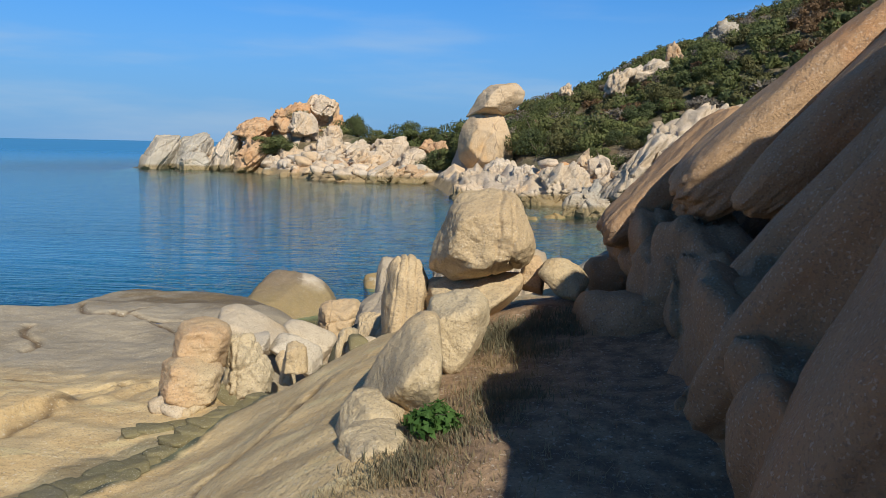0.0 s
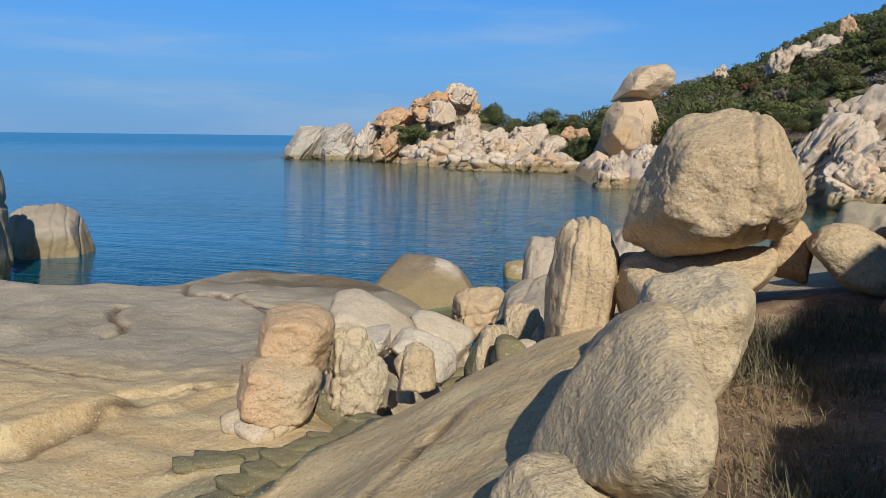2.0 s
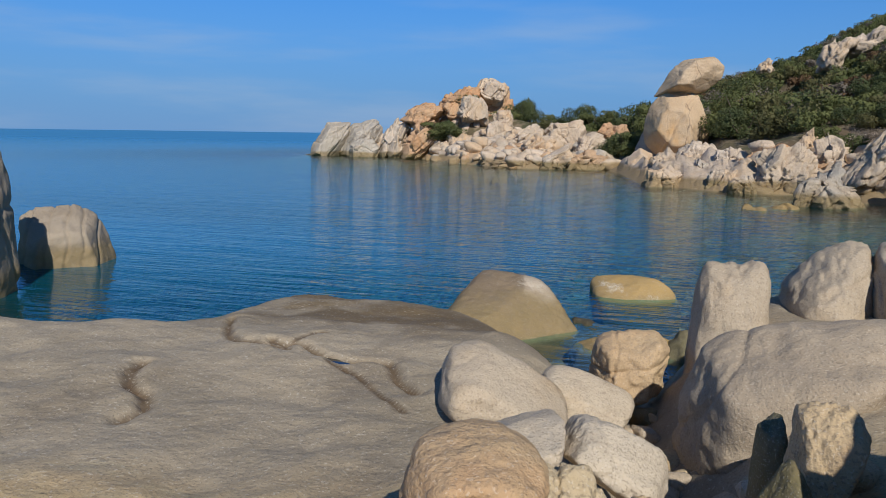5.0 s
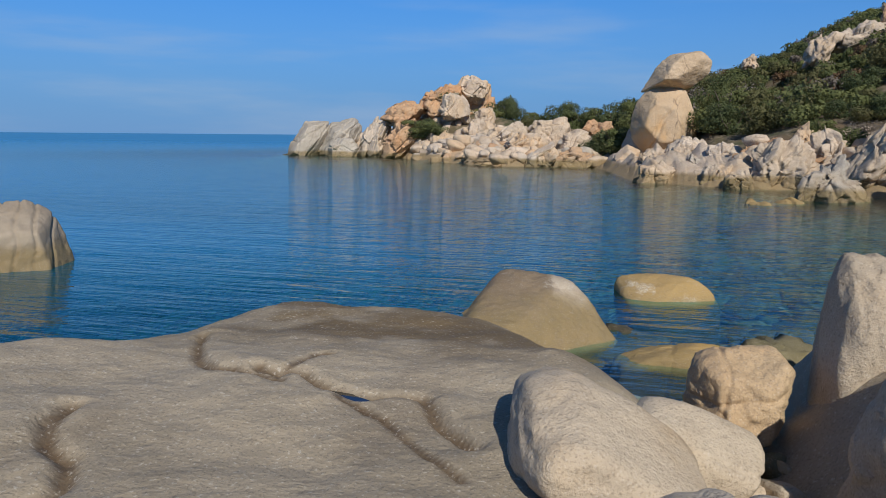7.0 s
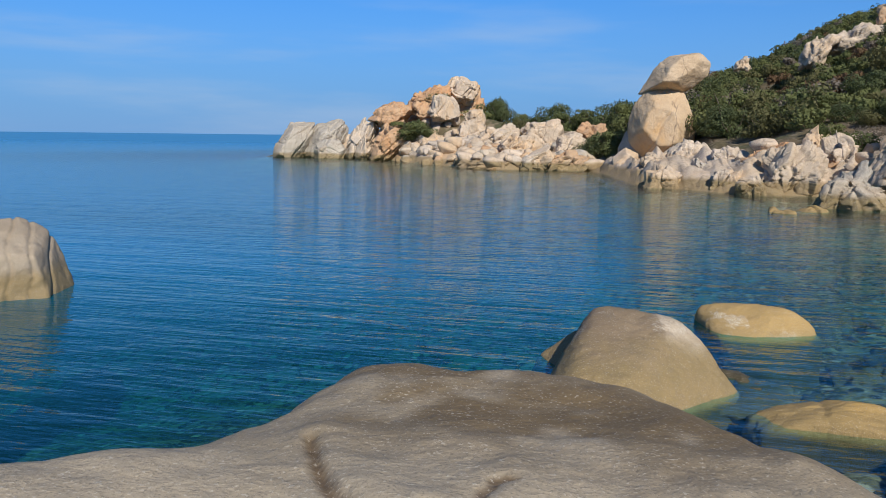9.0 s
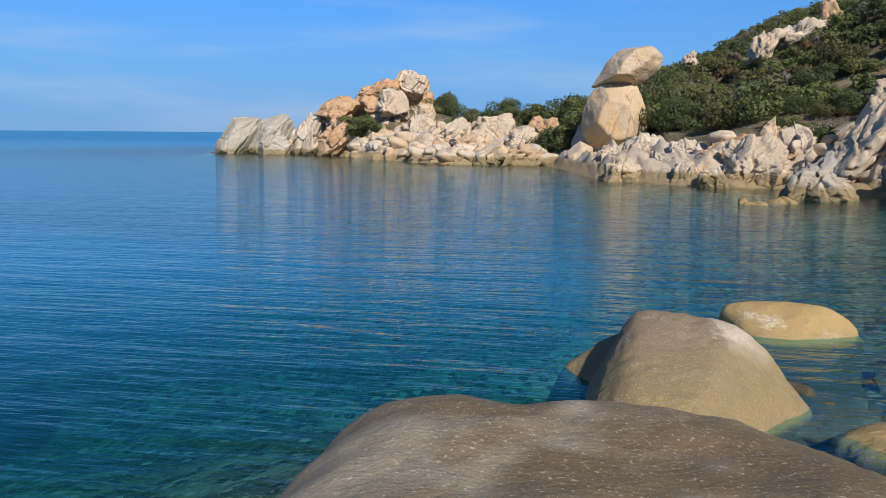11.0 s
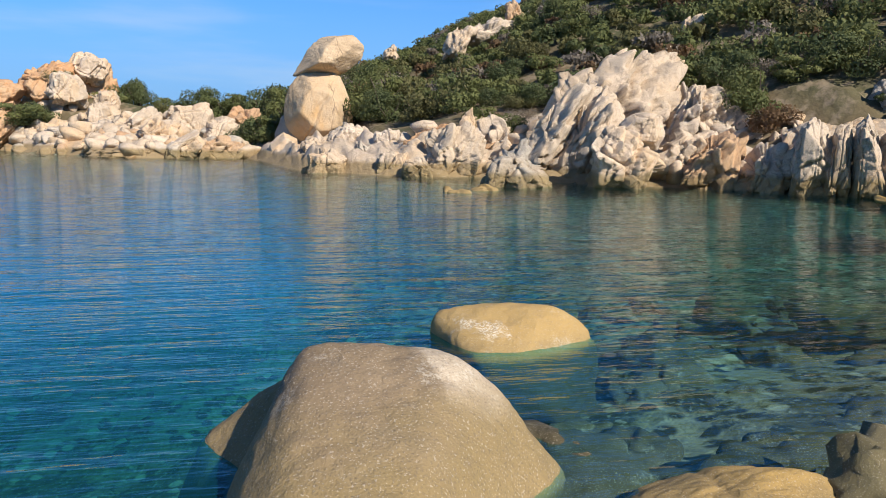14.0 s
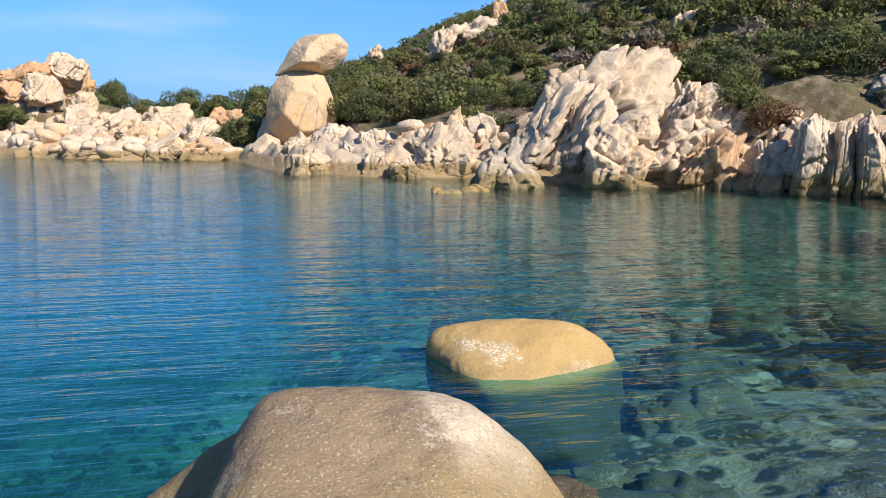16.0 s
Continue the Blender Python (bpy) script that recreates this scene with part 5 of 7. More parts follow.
rock("boulder", (32.03, 71.96, 8.21), (1.63, 1.55, 1.53), 1071, "far", "pale jointed granite of the cliff", group="hill outcrops", level=5, p=78, planes=3, sharp=0.8, rough=0.035, face=-30.6, cuts=((0.68, -0.16, -0.73, 0.34), (0.91, -0.43, 0.43, 1.01), (-0.19, -0.42, 0.98, 0.78), (-0.94, -0.13, 0.35, 0.66), (-0.47, -0.37, -0.88, 1.08),), block=(1.0, 2.4, 32, 0.24, 0.13))
rock("boulder", (28.34, 70.05, 7.88), (0.69, 0.72, 0.95), 1072, "far", "pale jointed granite of the cliff", group="hill outcrops", level=5, p=78, planes=3, sharp=0.8, rough=0.035, face=-28.5, cuts=((1, -0.43, -0.02, 0.9), (-0.08, -0.31, 1, 0.87), (-0.95, -0.27, 0.32, 0.61), (-0, -0.35, -1, 0.94),), block=(1.0, 2.4, 32, 0.24, 0.13))
rock("boulder", (36.80, 78.06, 11.85), (0.75, 0.75, 0.98), 1073, "far", "pale jointed granite of the cliff", group="hill outcrops", level=5, p=78, planes=3, sharp=0.8, rough=0.035, face=-31.6, cuts=((1, -0.24, -0.02, 0.95), (-0.09, -0.12, 1, 0.9), (-0.94, -0.45, 0.34, 0.56), (-0.02, -0.36, -1, 0.92),), block=(1.0, 2.4, 32, 0.24, 0.13))
rock("boulder", (30.86, 51.99, 4.28), (0.85, 0.81, 1.07), 1074, "grey", "grey granite boulder above the cliff", group="cliff blocks", level=5, p=78, planes=3, sharp=0.8, rough=0.035, face=-42.8, cuts=((0.8, -0.43, -0.6, 0.58), (0.98, -0.26, 0.19, 1), (-0.01, -0.19, 1, 0.97), (-0.38, -0.14, 0.92, 1), (-0.99, -0.4, 0.12, 0.82), (-0.05, -0.17, -1, 0.98),), block=(1.0, 2.4, 32, 0.24, 0.13))
rock("boulder", (30.14, 49.47, 3.58), (1.04, 0.99, 1.11), 1075, "far", "pale jointed granite of the cliff", group="cliff blocks", level=5, p=78, planes=3, sharp=0.8, rough=0.035, face=-44.4, cuts=((0.09, -0.29, -1, 0.93), (0.99, -0.5, 0.12, 0.79), (-0.11, -0.14, 0.99, 0.9), (-0.97, -0.32, 0.23, 0.77), (-0.36, -0.39, -0.93, 1),), block=(1.0, 2.4, 32, 0.24, 0.13))

# outcrops on the hill
rock("boulder", (19.57, 98.00, 11.89), (1.65, 1.57, 1.72), 1076, "far", "pale granite outcrop on the hillside", group="hill outcrops", level=5, p=66, planes=3, sharp=0.8, rough=0.035, face=-13.4, cuts=((0.9, -0.26, -0.44, 0.6), (0.53, -0.13, 0.85, 1.06), (-0.57, -0.36, 0.82, 0.55), (-0.96, -0.44, 0.28, 0.63), (0.04, -0.22, -1, 0.94),), cracks=((-0.81, 0, 0.59, 0.14, 0.03, 0.06),), block=(1.0, 2.4, 32, 0.24, 0.13))
rock("boulder", (23.20, 100.04, 12.52), (3.02, 2.87, 1.85), 1077, "far", "pale granite outcrop on the hillside", group="hill outcrops", level=5, p=66, planes=3, sharp=0.8, rough=0.035, face=-15.5, cuts=((0.52, -0.38, -0.86, 0.33), (0.99, -0.2, 0.13, 1), (0.05, -0.25, 1, 0.98), (-0.46, -0.45, 0.89, 0.75), (-0.97, -0.2, 0.23, 0.73), (0.5, -0.28, -0.87, 0.35),), cracks=((-0.93, 0, 0.38, 0.47, 0.03, 0.06), (-0.97, 0, 0.26, -0.2, 0.03, 0.06),), block=(1.0, 2.4, 32, 0.24, 0.13))
rock("standing_boulder", (26.28, 100.98, 15.32), (0.85, 1.20, 1.58), 1078, "orange", "small upright rock on the skyline", group="hill outcrops", level=5, p=66, planes=3, sharp=0.8, rough=0.035, face=-17.2, cuts=((0.97, -0.16, 0.24, 0.72), (0.47, -0.29, 0.88, 0.8), (-0.38, -0.4, 0.92, 0.9), (-1, -0.14, 0.04, 0.95), (-0.02, -0.31, -1, 0.94),), block=(1.0, 2.4, 32, 0.24, 0.13))
rock("boulder", (29.72, 103.99, 15.00), (1.95, 1.85, 1.15), 1079, "far", "pale granite outcrop on the hillside", group="hill outcrops", level=5, p=66, planes=3, sharp=0.8, rough=0.035, face=-18.7, cuts=((0.77, -0.32, -0.63, 0.62), (0.88, -0.3, 0.48, 0.93), (-0.3, -0.46, 0.96, 0.72), (-0.98, -0.19, 0.2, 0.77), (-0.06, -0.35, -1, 0.94),), block=(1.0, 2.4, 32, 0.24, 0.13))
rock("boulder", (33.03, 104.02, 17.55), (2.10, 1.99, 1.98), 1080, "grey", "round boulder crowning the hill", group="hill outcrops", level=5, p=66, planes=3, sharp=0.8, rough=0.035, face=-14.9, cuts=((0.11, -0.42, -0.99, 0.88), (0.96, -0.43, -0.28, 0.83), (0.91, -0.45, 0.41, 0.9), (0.12, -0.22, 0.99, 0.96), (-0.56, -0.17, 0.83, 0.87), (-0.98, -0.19, 0.2, 0.81), (-0.3, -0.24, -0.95, 1.01),), block=(1.0, 2.4, 32, 0.24, 0.13))
rock("boulder", (14.39, 112.01, 11.96), (0.95, 0.90, 0.73), 1081, "far", "pale granite outcrop on the hillside", group="hill outcrops", level=5, p=66, planes=3, sharp=0.8, rough=0.035, face=-8.4, cuts=((0.99, -0.3, 0.16, 0.79), (-0.15, -0.23, 0.99, 0.86), (-0.96, -0.31, 0.29, 0.64), (-0.01, -0.15, -1, 0.98),), block=(1.0, 2.4, 32, 0.24, 0.13))

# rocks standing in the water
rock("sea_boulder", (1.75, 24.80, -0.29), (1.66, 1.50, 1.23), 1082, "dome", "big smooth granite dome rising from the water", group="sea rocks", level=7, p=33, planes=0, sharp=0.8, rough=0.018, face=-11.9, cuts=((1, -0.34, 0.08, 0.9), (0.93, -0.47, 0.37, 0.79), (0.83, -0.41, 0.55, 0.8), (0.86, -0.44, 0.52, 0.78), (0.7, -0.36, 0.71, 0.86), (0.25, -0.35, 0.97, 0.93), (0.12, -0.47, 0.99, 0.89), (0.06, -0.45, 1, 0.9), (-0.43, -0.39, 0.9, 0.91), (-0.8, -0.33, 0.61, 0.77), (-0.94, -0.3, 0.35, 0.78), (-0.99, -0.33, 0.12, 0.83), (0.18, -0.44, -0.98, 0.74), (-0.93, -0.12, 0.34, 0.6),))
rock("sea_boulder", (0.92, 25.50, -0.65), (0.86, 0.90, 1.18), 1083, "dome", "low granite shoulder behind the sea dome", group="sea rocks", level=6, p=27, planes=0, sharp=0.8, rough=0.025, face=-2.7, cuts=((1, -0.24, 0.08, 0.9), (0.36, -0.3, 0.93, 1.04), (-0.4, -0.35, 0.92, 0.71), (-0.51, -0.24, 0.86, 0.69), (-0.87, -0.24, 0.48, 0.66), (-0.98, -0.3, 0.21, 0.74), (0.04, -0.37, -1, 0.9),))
rock("sea_boulder", (3.90, 28.13, -0.47), (1.05, 1.00, 0.83), 1084, "crust", "flat ochre rock with white crusts, awash in the cove", group="sea rocks", level=6, p=27, planes=1, sharp=0.8, rough=0.03, face=-17.7, cuts=((-0.99, -0.62, -0.13, 0.78), (0.03, -0.67, -1, 0.81), (1, -0.51, -0.06, 0.87), (0.89, -0.7, 0.46, 0.85), (0.56, -0.76, 0.83, 0.84), (0.05, -0.58, 1, 0.86), (-0.17, -0.41, 0.99, 0.94), (-0.76, -0.62, 0.65, 1.02), (-1, -0.64, -0.1, 0.78),))
rock("sea_boulder", (-10.36, 27.20, 0.19), (1.21, 1.30, 1.25), 1085, "islet", "grooved grey granite islet boulder with a tan tide band", group="sea rocks", level=6, p=36, planes=0, sharp=0.8, rough=0.03, face=42.7, cuts=((0.99, -0.36, -0.17, 1.02), (0.98, -0.38, 0.2, 0.8), (0.91, -0.37, 0.42, 0.85), (0.41, -0.38, 0.91, 0.91), (-0.06, -0.47, 1, 0.89), (-0.52, -0.5, 0.85, 0.99), (-1, -0.34, 0.09, 0.87), (-0.07, -0.16, -1, 0.92),), cracks=((-0.95, 0, 0.3, 0.49, 0.022, 0.05), (-0.99, 0, 0.14, 0.03, 0.022, 0.05), (-1, 0, 0.01, -0.32, 0.022, 0.05), (-1, 0, 0.03, -0.6, 0.022, 0.05), (-0.98, 0, 0.21, 0.82, 0.022, 0.05),))
rock("sea_boulder", (-9.38, 22.96, 1.15), (1.30, 1.40, 2.42), 1086, "islet", "tall grey granite pillar at the water", group="sea rocks", level=6, p=36, planes=2, sharp=0.8, rough=0.04, face=48.6, cuts=((0.98, -0.47, -0.19, 0.9), (1, -0.44, -0.05, 0.9), (0.91, -0.37, 0.42, 0.98), (0.6, -0.24, 0.8, 1.06), (-0.05, -0.39, 1, 0.91), (-0.48, -0.48, 0.88, 0.84), (-0.99, -0.47, 0.17, 0.76), (-0.06, -0.34, -1, 0.9),), cracks=((0.03, 0, -1, -0.26, 0.035, 0.05), (-0.98, 0, -0.19, -0.83, 0.035, 0.05),))

# stones on the bench
rock("perched_boulder", (6.92, 13.80, 3.24), (0.50, 0.50, 0.44), 1087, "warm", "great block of orange granite perched on a ledge", group="shore stones", level=7, p=21, planes=3, sharp=0.8, rough=0.045, face=1.4, cuts=((0.4, -0.26, -0.92, 0.92), (-0.22, -0.46, -0.98, 1.09), (0.35, -0.44, -0.94, 0.85), (0.91, -0.29, -0.42, 0.93), (0.99, -0.31, 0.12, 0.93), (0.78, -0.26, 0.63, 0.95), (0.93, -0.44, 0.36, 0.87), (0.18, -0.26, 0.98, 0.97), (-0.22, -0.46, 0.98, 0.86), (-0.81, -0.28, 0.58, 0.78), (-0.96, -0.33, 0.26, 0.72), (-0.93, -0.25, 0.38, 0.73), (-1, -0.25, 0.1, 0.87), (0.05, -0.41, -1, 0.88),), cracks=((-1, 0, 0.04, -0.29, 0.035, 0.045), (-1, 0, -0.09, -0.57, 0.035, 0.045),))
rock("stone", (6.84, 13.95, 2.44), (0.49, 0.50, 0.44), 1088, "warm", "granite ledge under the perched block", group="shore stones", level=6, p=18, planes=3, sharp=0.8, rough=0.045, face=2.2, cuts=((0.71, -0.32, -0.7, 0.3), (1, -0.31, -0.07, 0.89), (0.16, -0.25, 0.99, 1.06), (-0.13, -0.49, 0.99, 0.82), (-0.12, -0.17, 0.99, 0.9), (-0.91, -0.22, 0.41, 1.09), (-0.96, -0.43, -0.29, 0.75),))
rock("standing_stone", (6.16, 14.00, 2.49), (0.24, 0.30, 0.50), 1089, "warm", "upright furrowed granite stone", group="shore stones", level=6, p=18, planes=3, sharp=0.8, rough=0.045, face=8.9, cuts=((0.21, -0.24, -0.98, 0.9), (0.97, -0.3, -0.23, 0.84), (0.99, -0.35, 0.14, 0.99), (0.3, -0.5, 0.95, 0.95), (-0.05, -0.25, 1, 0.95), (-0.37, -0.14, 0.93, 1), (-0.89, -0.47, 0.45, 0.93), (-1, -0.45, -0.04, 0.9), (-0.14, -0.39, -0.99, 0.96),), cracks=((-0.95, 0, 0.3, 0.52, 0.05, 0.05), (-0.99, 0, 0.13, -0.36, 0.05, 0.05), (-0.99, 0, 0.17, 0.05, 0.05, 0.05),))
rock("stone", (7.69, 13.80, 2.84), (0.24, 0.23, 0.20), 1090, "near", "rounded granite stone at the path", group="shore stones", level=6, p=12, planes=3, sharp=0.8, rough=0.045, face=-6.1, cuts=((-0.26, -0.29, -0.97, 0.77), (0.94, -0.27, -0.34, 0.89), (0.81, -0.38, 0.59, 0.79), (0.43, -0.48, 0.9, 0.78), (-0.26, -0.4, 0.96, 0.92), (-0.88, -0.16, 0.48, 1), (-0.76, -0.13, -0.65, 0.57),))
rock("stone", (7.40, 14.05, 2.83), (0.14, 0.15, 0.20), 1091, "warm", "granite stone beside the perched block", group="shore stones", level=6, p=18, planes=3, sharp=0.8, rough=0.045, face=-3.1, cuts=((0.99, -0.26, -0.15, 0.9), (0.71, -0.44, 0.7, 0.92), (-0.21, -0.13, 0.98, 0.88), (-0.96, -0.22, 0.29, 0.75), (-0.2, -0.43, -0.98, 0.75),))
rock("long_boulder", (6.45, 11.74, 2.58), (0.28, 0.62, 0.38), 1092, "near", "long tilted granite slab beside the path", group="shore stones", level=6, p=18, planes=3, sharp=0.8, rough=0.045, face=9.1, cuts=((-0.03, -0.35, -1, 0.94), (0.53, -0.31, -0.85, 0.86), (0.98, -0.22, -0.19, 0.91), (1, -0.17, 0.1, 1), (0.3, -0.5, 0.95, 1.01), (-0.46, -0.39, 0.89, 0.58), (-0.71, -0.39, 0.71, 0.44), (-0.88, -0.5, 0.47, 0.52), (-0.83, -0.28, -0.56, 1.13),))
rock("long_boulder", (6.76, 12.60, 2.61), (0.28, 0.42, 0.34), 1093, "near", "humped granite boulder beside the path", group="shore stones", level=6, p=15, planes=3, sharp=0.8, rough=0.045, face=3.6, cuts=((0.04, -0.25, -1, 0.95), (0.82, -0.35, -0.57, 0.74), (0.99, -0.39, -0.15, 0.84), (0.75, -0.26, 0.67, 1.08), (0.19, -0.18, 0.98, 0.98), (-0.32, -0.38, 0.95, 0.87), (-0.92, -0.31, 0.39, 0.89), (-0.87, -0.34, -0.5, 0.82),))
rock("stone", (6.30, 11.35, 2.27), (0.23, 0.28, 0.22), 1094, "near", "low granite stone in dry grass", group="shore stones", level=6, p=18, planes=3, sharp=0.8, rough=0.045, face=13.5, cuts=((0.24, -0.33, -0.97, 0.84), (0.96, -0.37, -0.29, 0.79), (0.74, -0.26, 0.67, 0.98), (0.14, -0.3, 0.99, 0.9), (-0.78, -0.47, 0.63, 0.83), (-0.99, -0.24, 0.14, 0.86), (-0.35, -0.27, -0.94, 1.03),))
rock("stone", (6.39, 10.95, 2.26), (0.22, 0.28, 0.16), 1095, "near", "low granite stone in dry grass", group="shore stones", level=6, p=18, planes=3, sharp=0.8, rough=0.045, face=13.2, cuts=((0.92, -0.2, -0.4, 0.75), (0.87, -0.2, 0.48, 1.04), (0.16, -0.17, 0.99, 0.96), (-0.36, -0.35, 0.93, 0.91), (-0.99, -0.34, 0.15, 0.83), (-0.16, -0.32, -0.99, 0.88),))
rock("stone", (3.86, 14.44, 1.87), (0.32, 0.36, 0.27), 1096, "warm", "peach granite stone lying on another", group="shore stones", level=6, p=15, planes=3, sharp=0.8, rough=0.045, face=19.4, cuts=((-0.09, -0.36, -1, 0.88), (0.97, -0.47, -0.25, 0.89), (1, -0.17, -0.01, 0.98), (0.58, -0.3, 0.81, 1.06), (-0, -0.15, 1, 0.99), (-0.49, -0.22, 0.87, 1.04), (-0.96, -0.27, 0.28, 0.86), (-0.98, -0.18, 0.18, 0.87), (-0.31, -0.31, -0.95, 0.82),))
rock("stone", (3.87, 14.13, 1.62), (0.34, 0.38, 0.25), 1097, "warm", "peach granite stone carrying another", group="shore stones", level=6, p=18, planes=3, sharp=0.8, rough=0.045, face=22.1, cuts=((-0.47, -0.32, -0.88, 1.08), (0.05, -0.13, -1, 0.96), (1, -0.45, -0.03, 0.9), (0.55, -0.35, 0.84, 0.78), (0.19, -0.31, 0.98, 0.84), (-0.71, -0.33, 0.71, 1.03), (-0.98, -0.25, 0.19, 0.95), (-1, -0.33, -0.07, 0.95),))
rock("stone", (4.28, 14.76, 1.54), (0.28, 0.30, 0.40), 1098, "near", "knobbly granite stone on the bench", group="shore stones", level=6, p=18, planes=3, sharp=0.8, rough=0.09, face=13.6, cuts=((0.04, -0.19, -1, 0.95), (0.97, -0.32, -0.25, 0.95), (0.81, -0.24, 0.58, 0.72), (0.78, -0.49, 0.62, 0.66), (0.11, -0.48, 0.99, 0.86), (-0.29, -0.28, 0.96, 1.01), (-0.95, -0.43, 0.3, 0.89), (-1, -0.41, 0.08, 0.87), (-0.95, -0.36, -0.31, 1.09),), cracks=((-0.78, 0, 0.63, 0.26, 0.06, 0.08), (-1, 0, 0.06, 0.44, 0.06, 0.08), (-0.23, 0, 0.97, 0.2, 0.06, 0.08),))
rock("stone", (4.54, 15.20, 1.45), (0.10, 0.13, 0.18), 1099, "warm", "small orange granite stone", group="shore stones", level=6, p=18, planes=3, sharp=0.8, rough=0.06, face=8.8, cuts=((0.73, -0.27, -0.69, 0.56), (0.9, -0.21, 0.43, 0.97), (0.09, -0.41, 1, 0.89), (-0.7, -0.38, 0.72, 0.91), (-0.85, -0.3, -0.53, 0.62),))
rock("stone", (3.31, 17.62, 1.21), (0.55, 0.70, 0.41), 1100, "pale", "large pale wedge-shaped granite stone", group="shore stones", level=6, p=15, planes=0, sharp=0.8, rough=0.03, face=15.9, cuts=((-0.51, -0.49, -0.86, 0.79), (0.27, -0.39, -0.96, 0.88), (0.98, -0.2, -0.19, 0.98), (0.78, -0.32, 0.62, 0.68), (0.62, -0.42, 0.79, 0.59), (0.46, -0.17, 0.89, 0.7), (-0.21, -0.47, 0.98, 0.96), (-0.94, -0.17, 0.34, 1.02), (-1, -0.19, 0.09, 0.96), (-0.78, -0.35, -0.62, 0.88),))
rock("stone", (3.90, 18.71, 0.78), (0.46, 0.45, 0.38), 1101, "pale", "long pale granite stone on the bench", group="shore stones", level=6, p=15, planes=3, sharp=0.8, rough=0.02, face=9.9, cuts=((-0.83, -0.26, -0.56, 0.68), (-0.34, -0.5, -0.94, 0.7), (0.88, -0.26, -0.47, 0.83), (0.94, -0.19, 0.35, 0.94), (0.46, -0.48, 0.89, 0.67), (-0.1, -0.36, 0.99, 0.97), (-0.9, -0.18, 0.45, 1.1), (-0.99, -0.48, -0.11, 0.85),), cracks=((-0.42, 0, -0.91, -0.29, 0.03, 0.04),))
rock("stone", (4.30, 16.50, 1.18), (0.39, 0.40, 0.32), 1102, "pale", "pale rounded granite stone", group="shore stones", level=6, p=15, planes=3, sharp=0.8, rough=0.045, face=9.4, cuts=((-0.67, -0.4, -0.74, 0.37), (0.65, -0.17, -0.76, 1.08), (0.99, -0.38, 0.16, 0.83), (0.53, -0.46, 0.85, 0.69), (-0.05, -0.41, 1, 0.93), (-0.9, -0.28, 0.44, 1.05), (-0.76, -0.18, -0.65, 0.47),), cracks=((-0.9, 0, -0.43, -0.22, 0.04, 0.03),))
rock("stone", (3.74, 16.30, 1.33), (0.28, 0.40, 0.18), 1103, "pale", "low pale granite stone", group="shore stones", level=6, p=18, planes=3, sharp=0.8, rough=0.045, face=14.7, cuts=((0.05, -0.27, -1, 0.94), (0.99, -0.3, -0.1, 0.86), (-0.05, -0.3, 1, 0.91), (-0.42, -0.49, 0.91, 0.72), (-0.72, -0.36, 0.7, 0.75), (-0.91, -0.19, -0.43, 0.84),))
rock("stone", (4.25, 19.50, 0.98), (0.40, 0.42, 0.39), 1104, "warm", "orange broken granite stone by the gully", group="shore stones", level=6, p=18, planes=3, sharp=0.8, rough=0.06, face=6.5, cuts=((0.35, -0.22, -0.94, 0.87), (1, -0.48, -0.1, 0.85), (0.68, -0.16, 0.73, 1.05), (-0.1, -0.43, 1, 0.87), (-0.62, -0.24, 0.78, 1), (-1, -0.49, 0.05, 0.86), (-0.26, -0.27, -0.97, 0.96),), cracks=((-1, 0, 0.09, 0.43, 0.05, 0.06), (0.18, 0, -0.98, -0.17, 0.05, 0.06),))
rock("stone", (4.05, 23.70, -0.27), (0.95, 0.40, 0.50), 1105, "ochre", "wet ochre rock half under water", group="shore stones", level=6, p=18, planes=3, sharp=0.8, rough=0.045, face=-2.9, cuts=((0.68, -0.41, -0.74, 0.66), (0.99, -0.15, 0.13, 0.97), (0.47, -0.32, 0.89, 0.98), (-0.24, -0.17, 0.97, 0.89), (-0.66, -0.18, 0.75, 0.9), (-1, -0.2, 0.06, 0.93), (-0.1, -0.38, -0.99, 0.93),), cracks=((-1, 0, 0.03, 0.17, 0.04, 0.04),))
rock("block", (5.22, 19.71, 1.19), (0.40, 0.50, 0.93), 1106, "slab", "tall pale granite block above the gully", group="shore stones", level=6, p=12, planes=3, sharp=0.8, rough=0.045, face=0.3, cuts=((0.12, -0.29, -0.99, 0.85), (1, -0.25, 0.03, 0.95), (0.65, -0.5, 0.76, 1.04), (0.07, -0.49, 1, 0.9), (-0.12, -0.2, 0.99, 0.97), (-0.87, -0.46, 0.5, 1), (-1, -0.2, 0.04, 0.94), (0.11, -0.44, -0.99, 0.81),))
rock("stone", (5.59, 18.10, 1.15), (0.87, 0.85, 0.81), 1107, "slab", "broad flat granite slab above the gully", group="shore stones", level=6, p=15, planes=3, sharp=0.8, rough=0.045, face=-2.0, cuts=((0.42, -0.37, -0.91, 0.63), (0.93, -0.42, -0.36, 0.64), (0.61, -0.28, -0.79, 0.61), (0.94, -0.39, 0.35, 1.09), (-0.13, -0.38, 0.99, 0.82), (-0.35, -0.46, 0.94, 0.84), (-0.95, -0.15, 0.32, 0.91), (-1, -0.44, 0.08, 0.84), (0.15, -0.48, -0.99, 0.75),), cracks=((0.89, 0, -0.46, -0.72, 0.02, 0.03),))
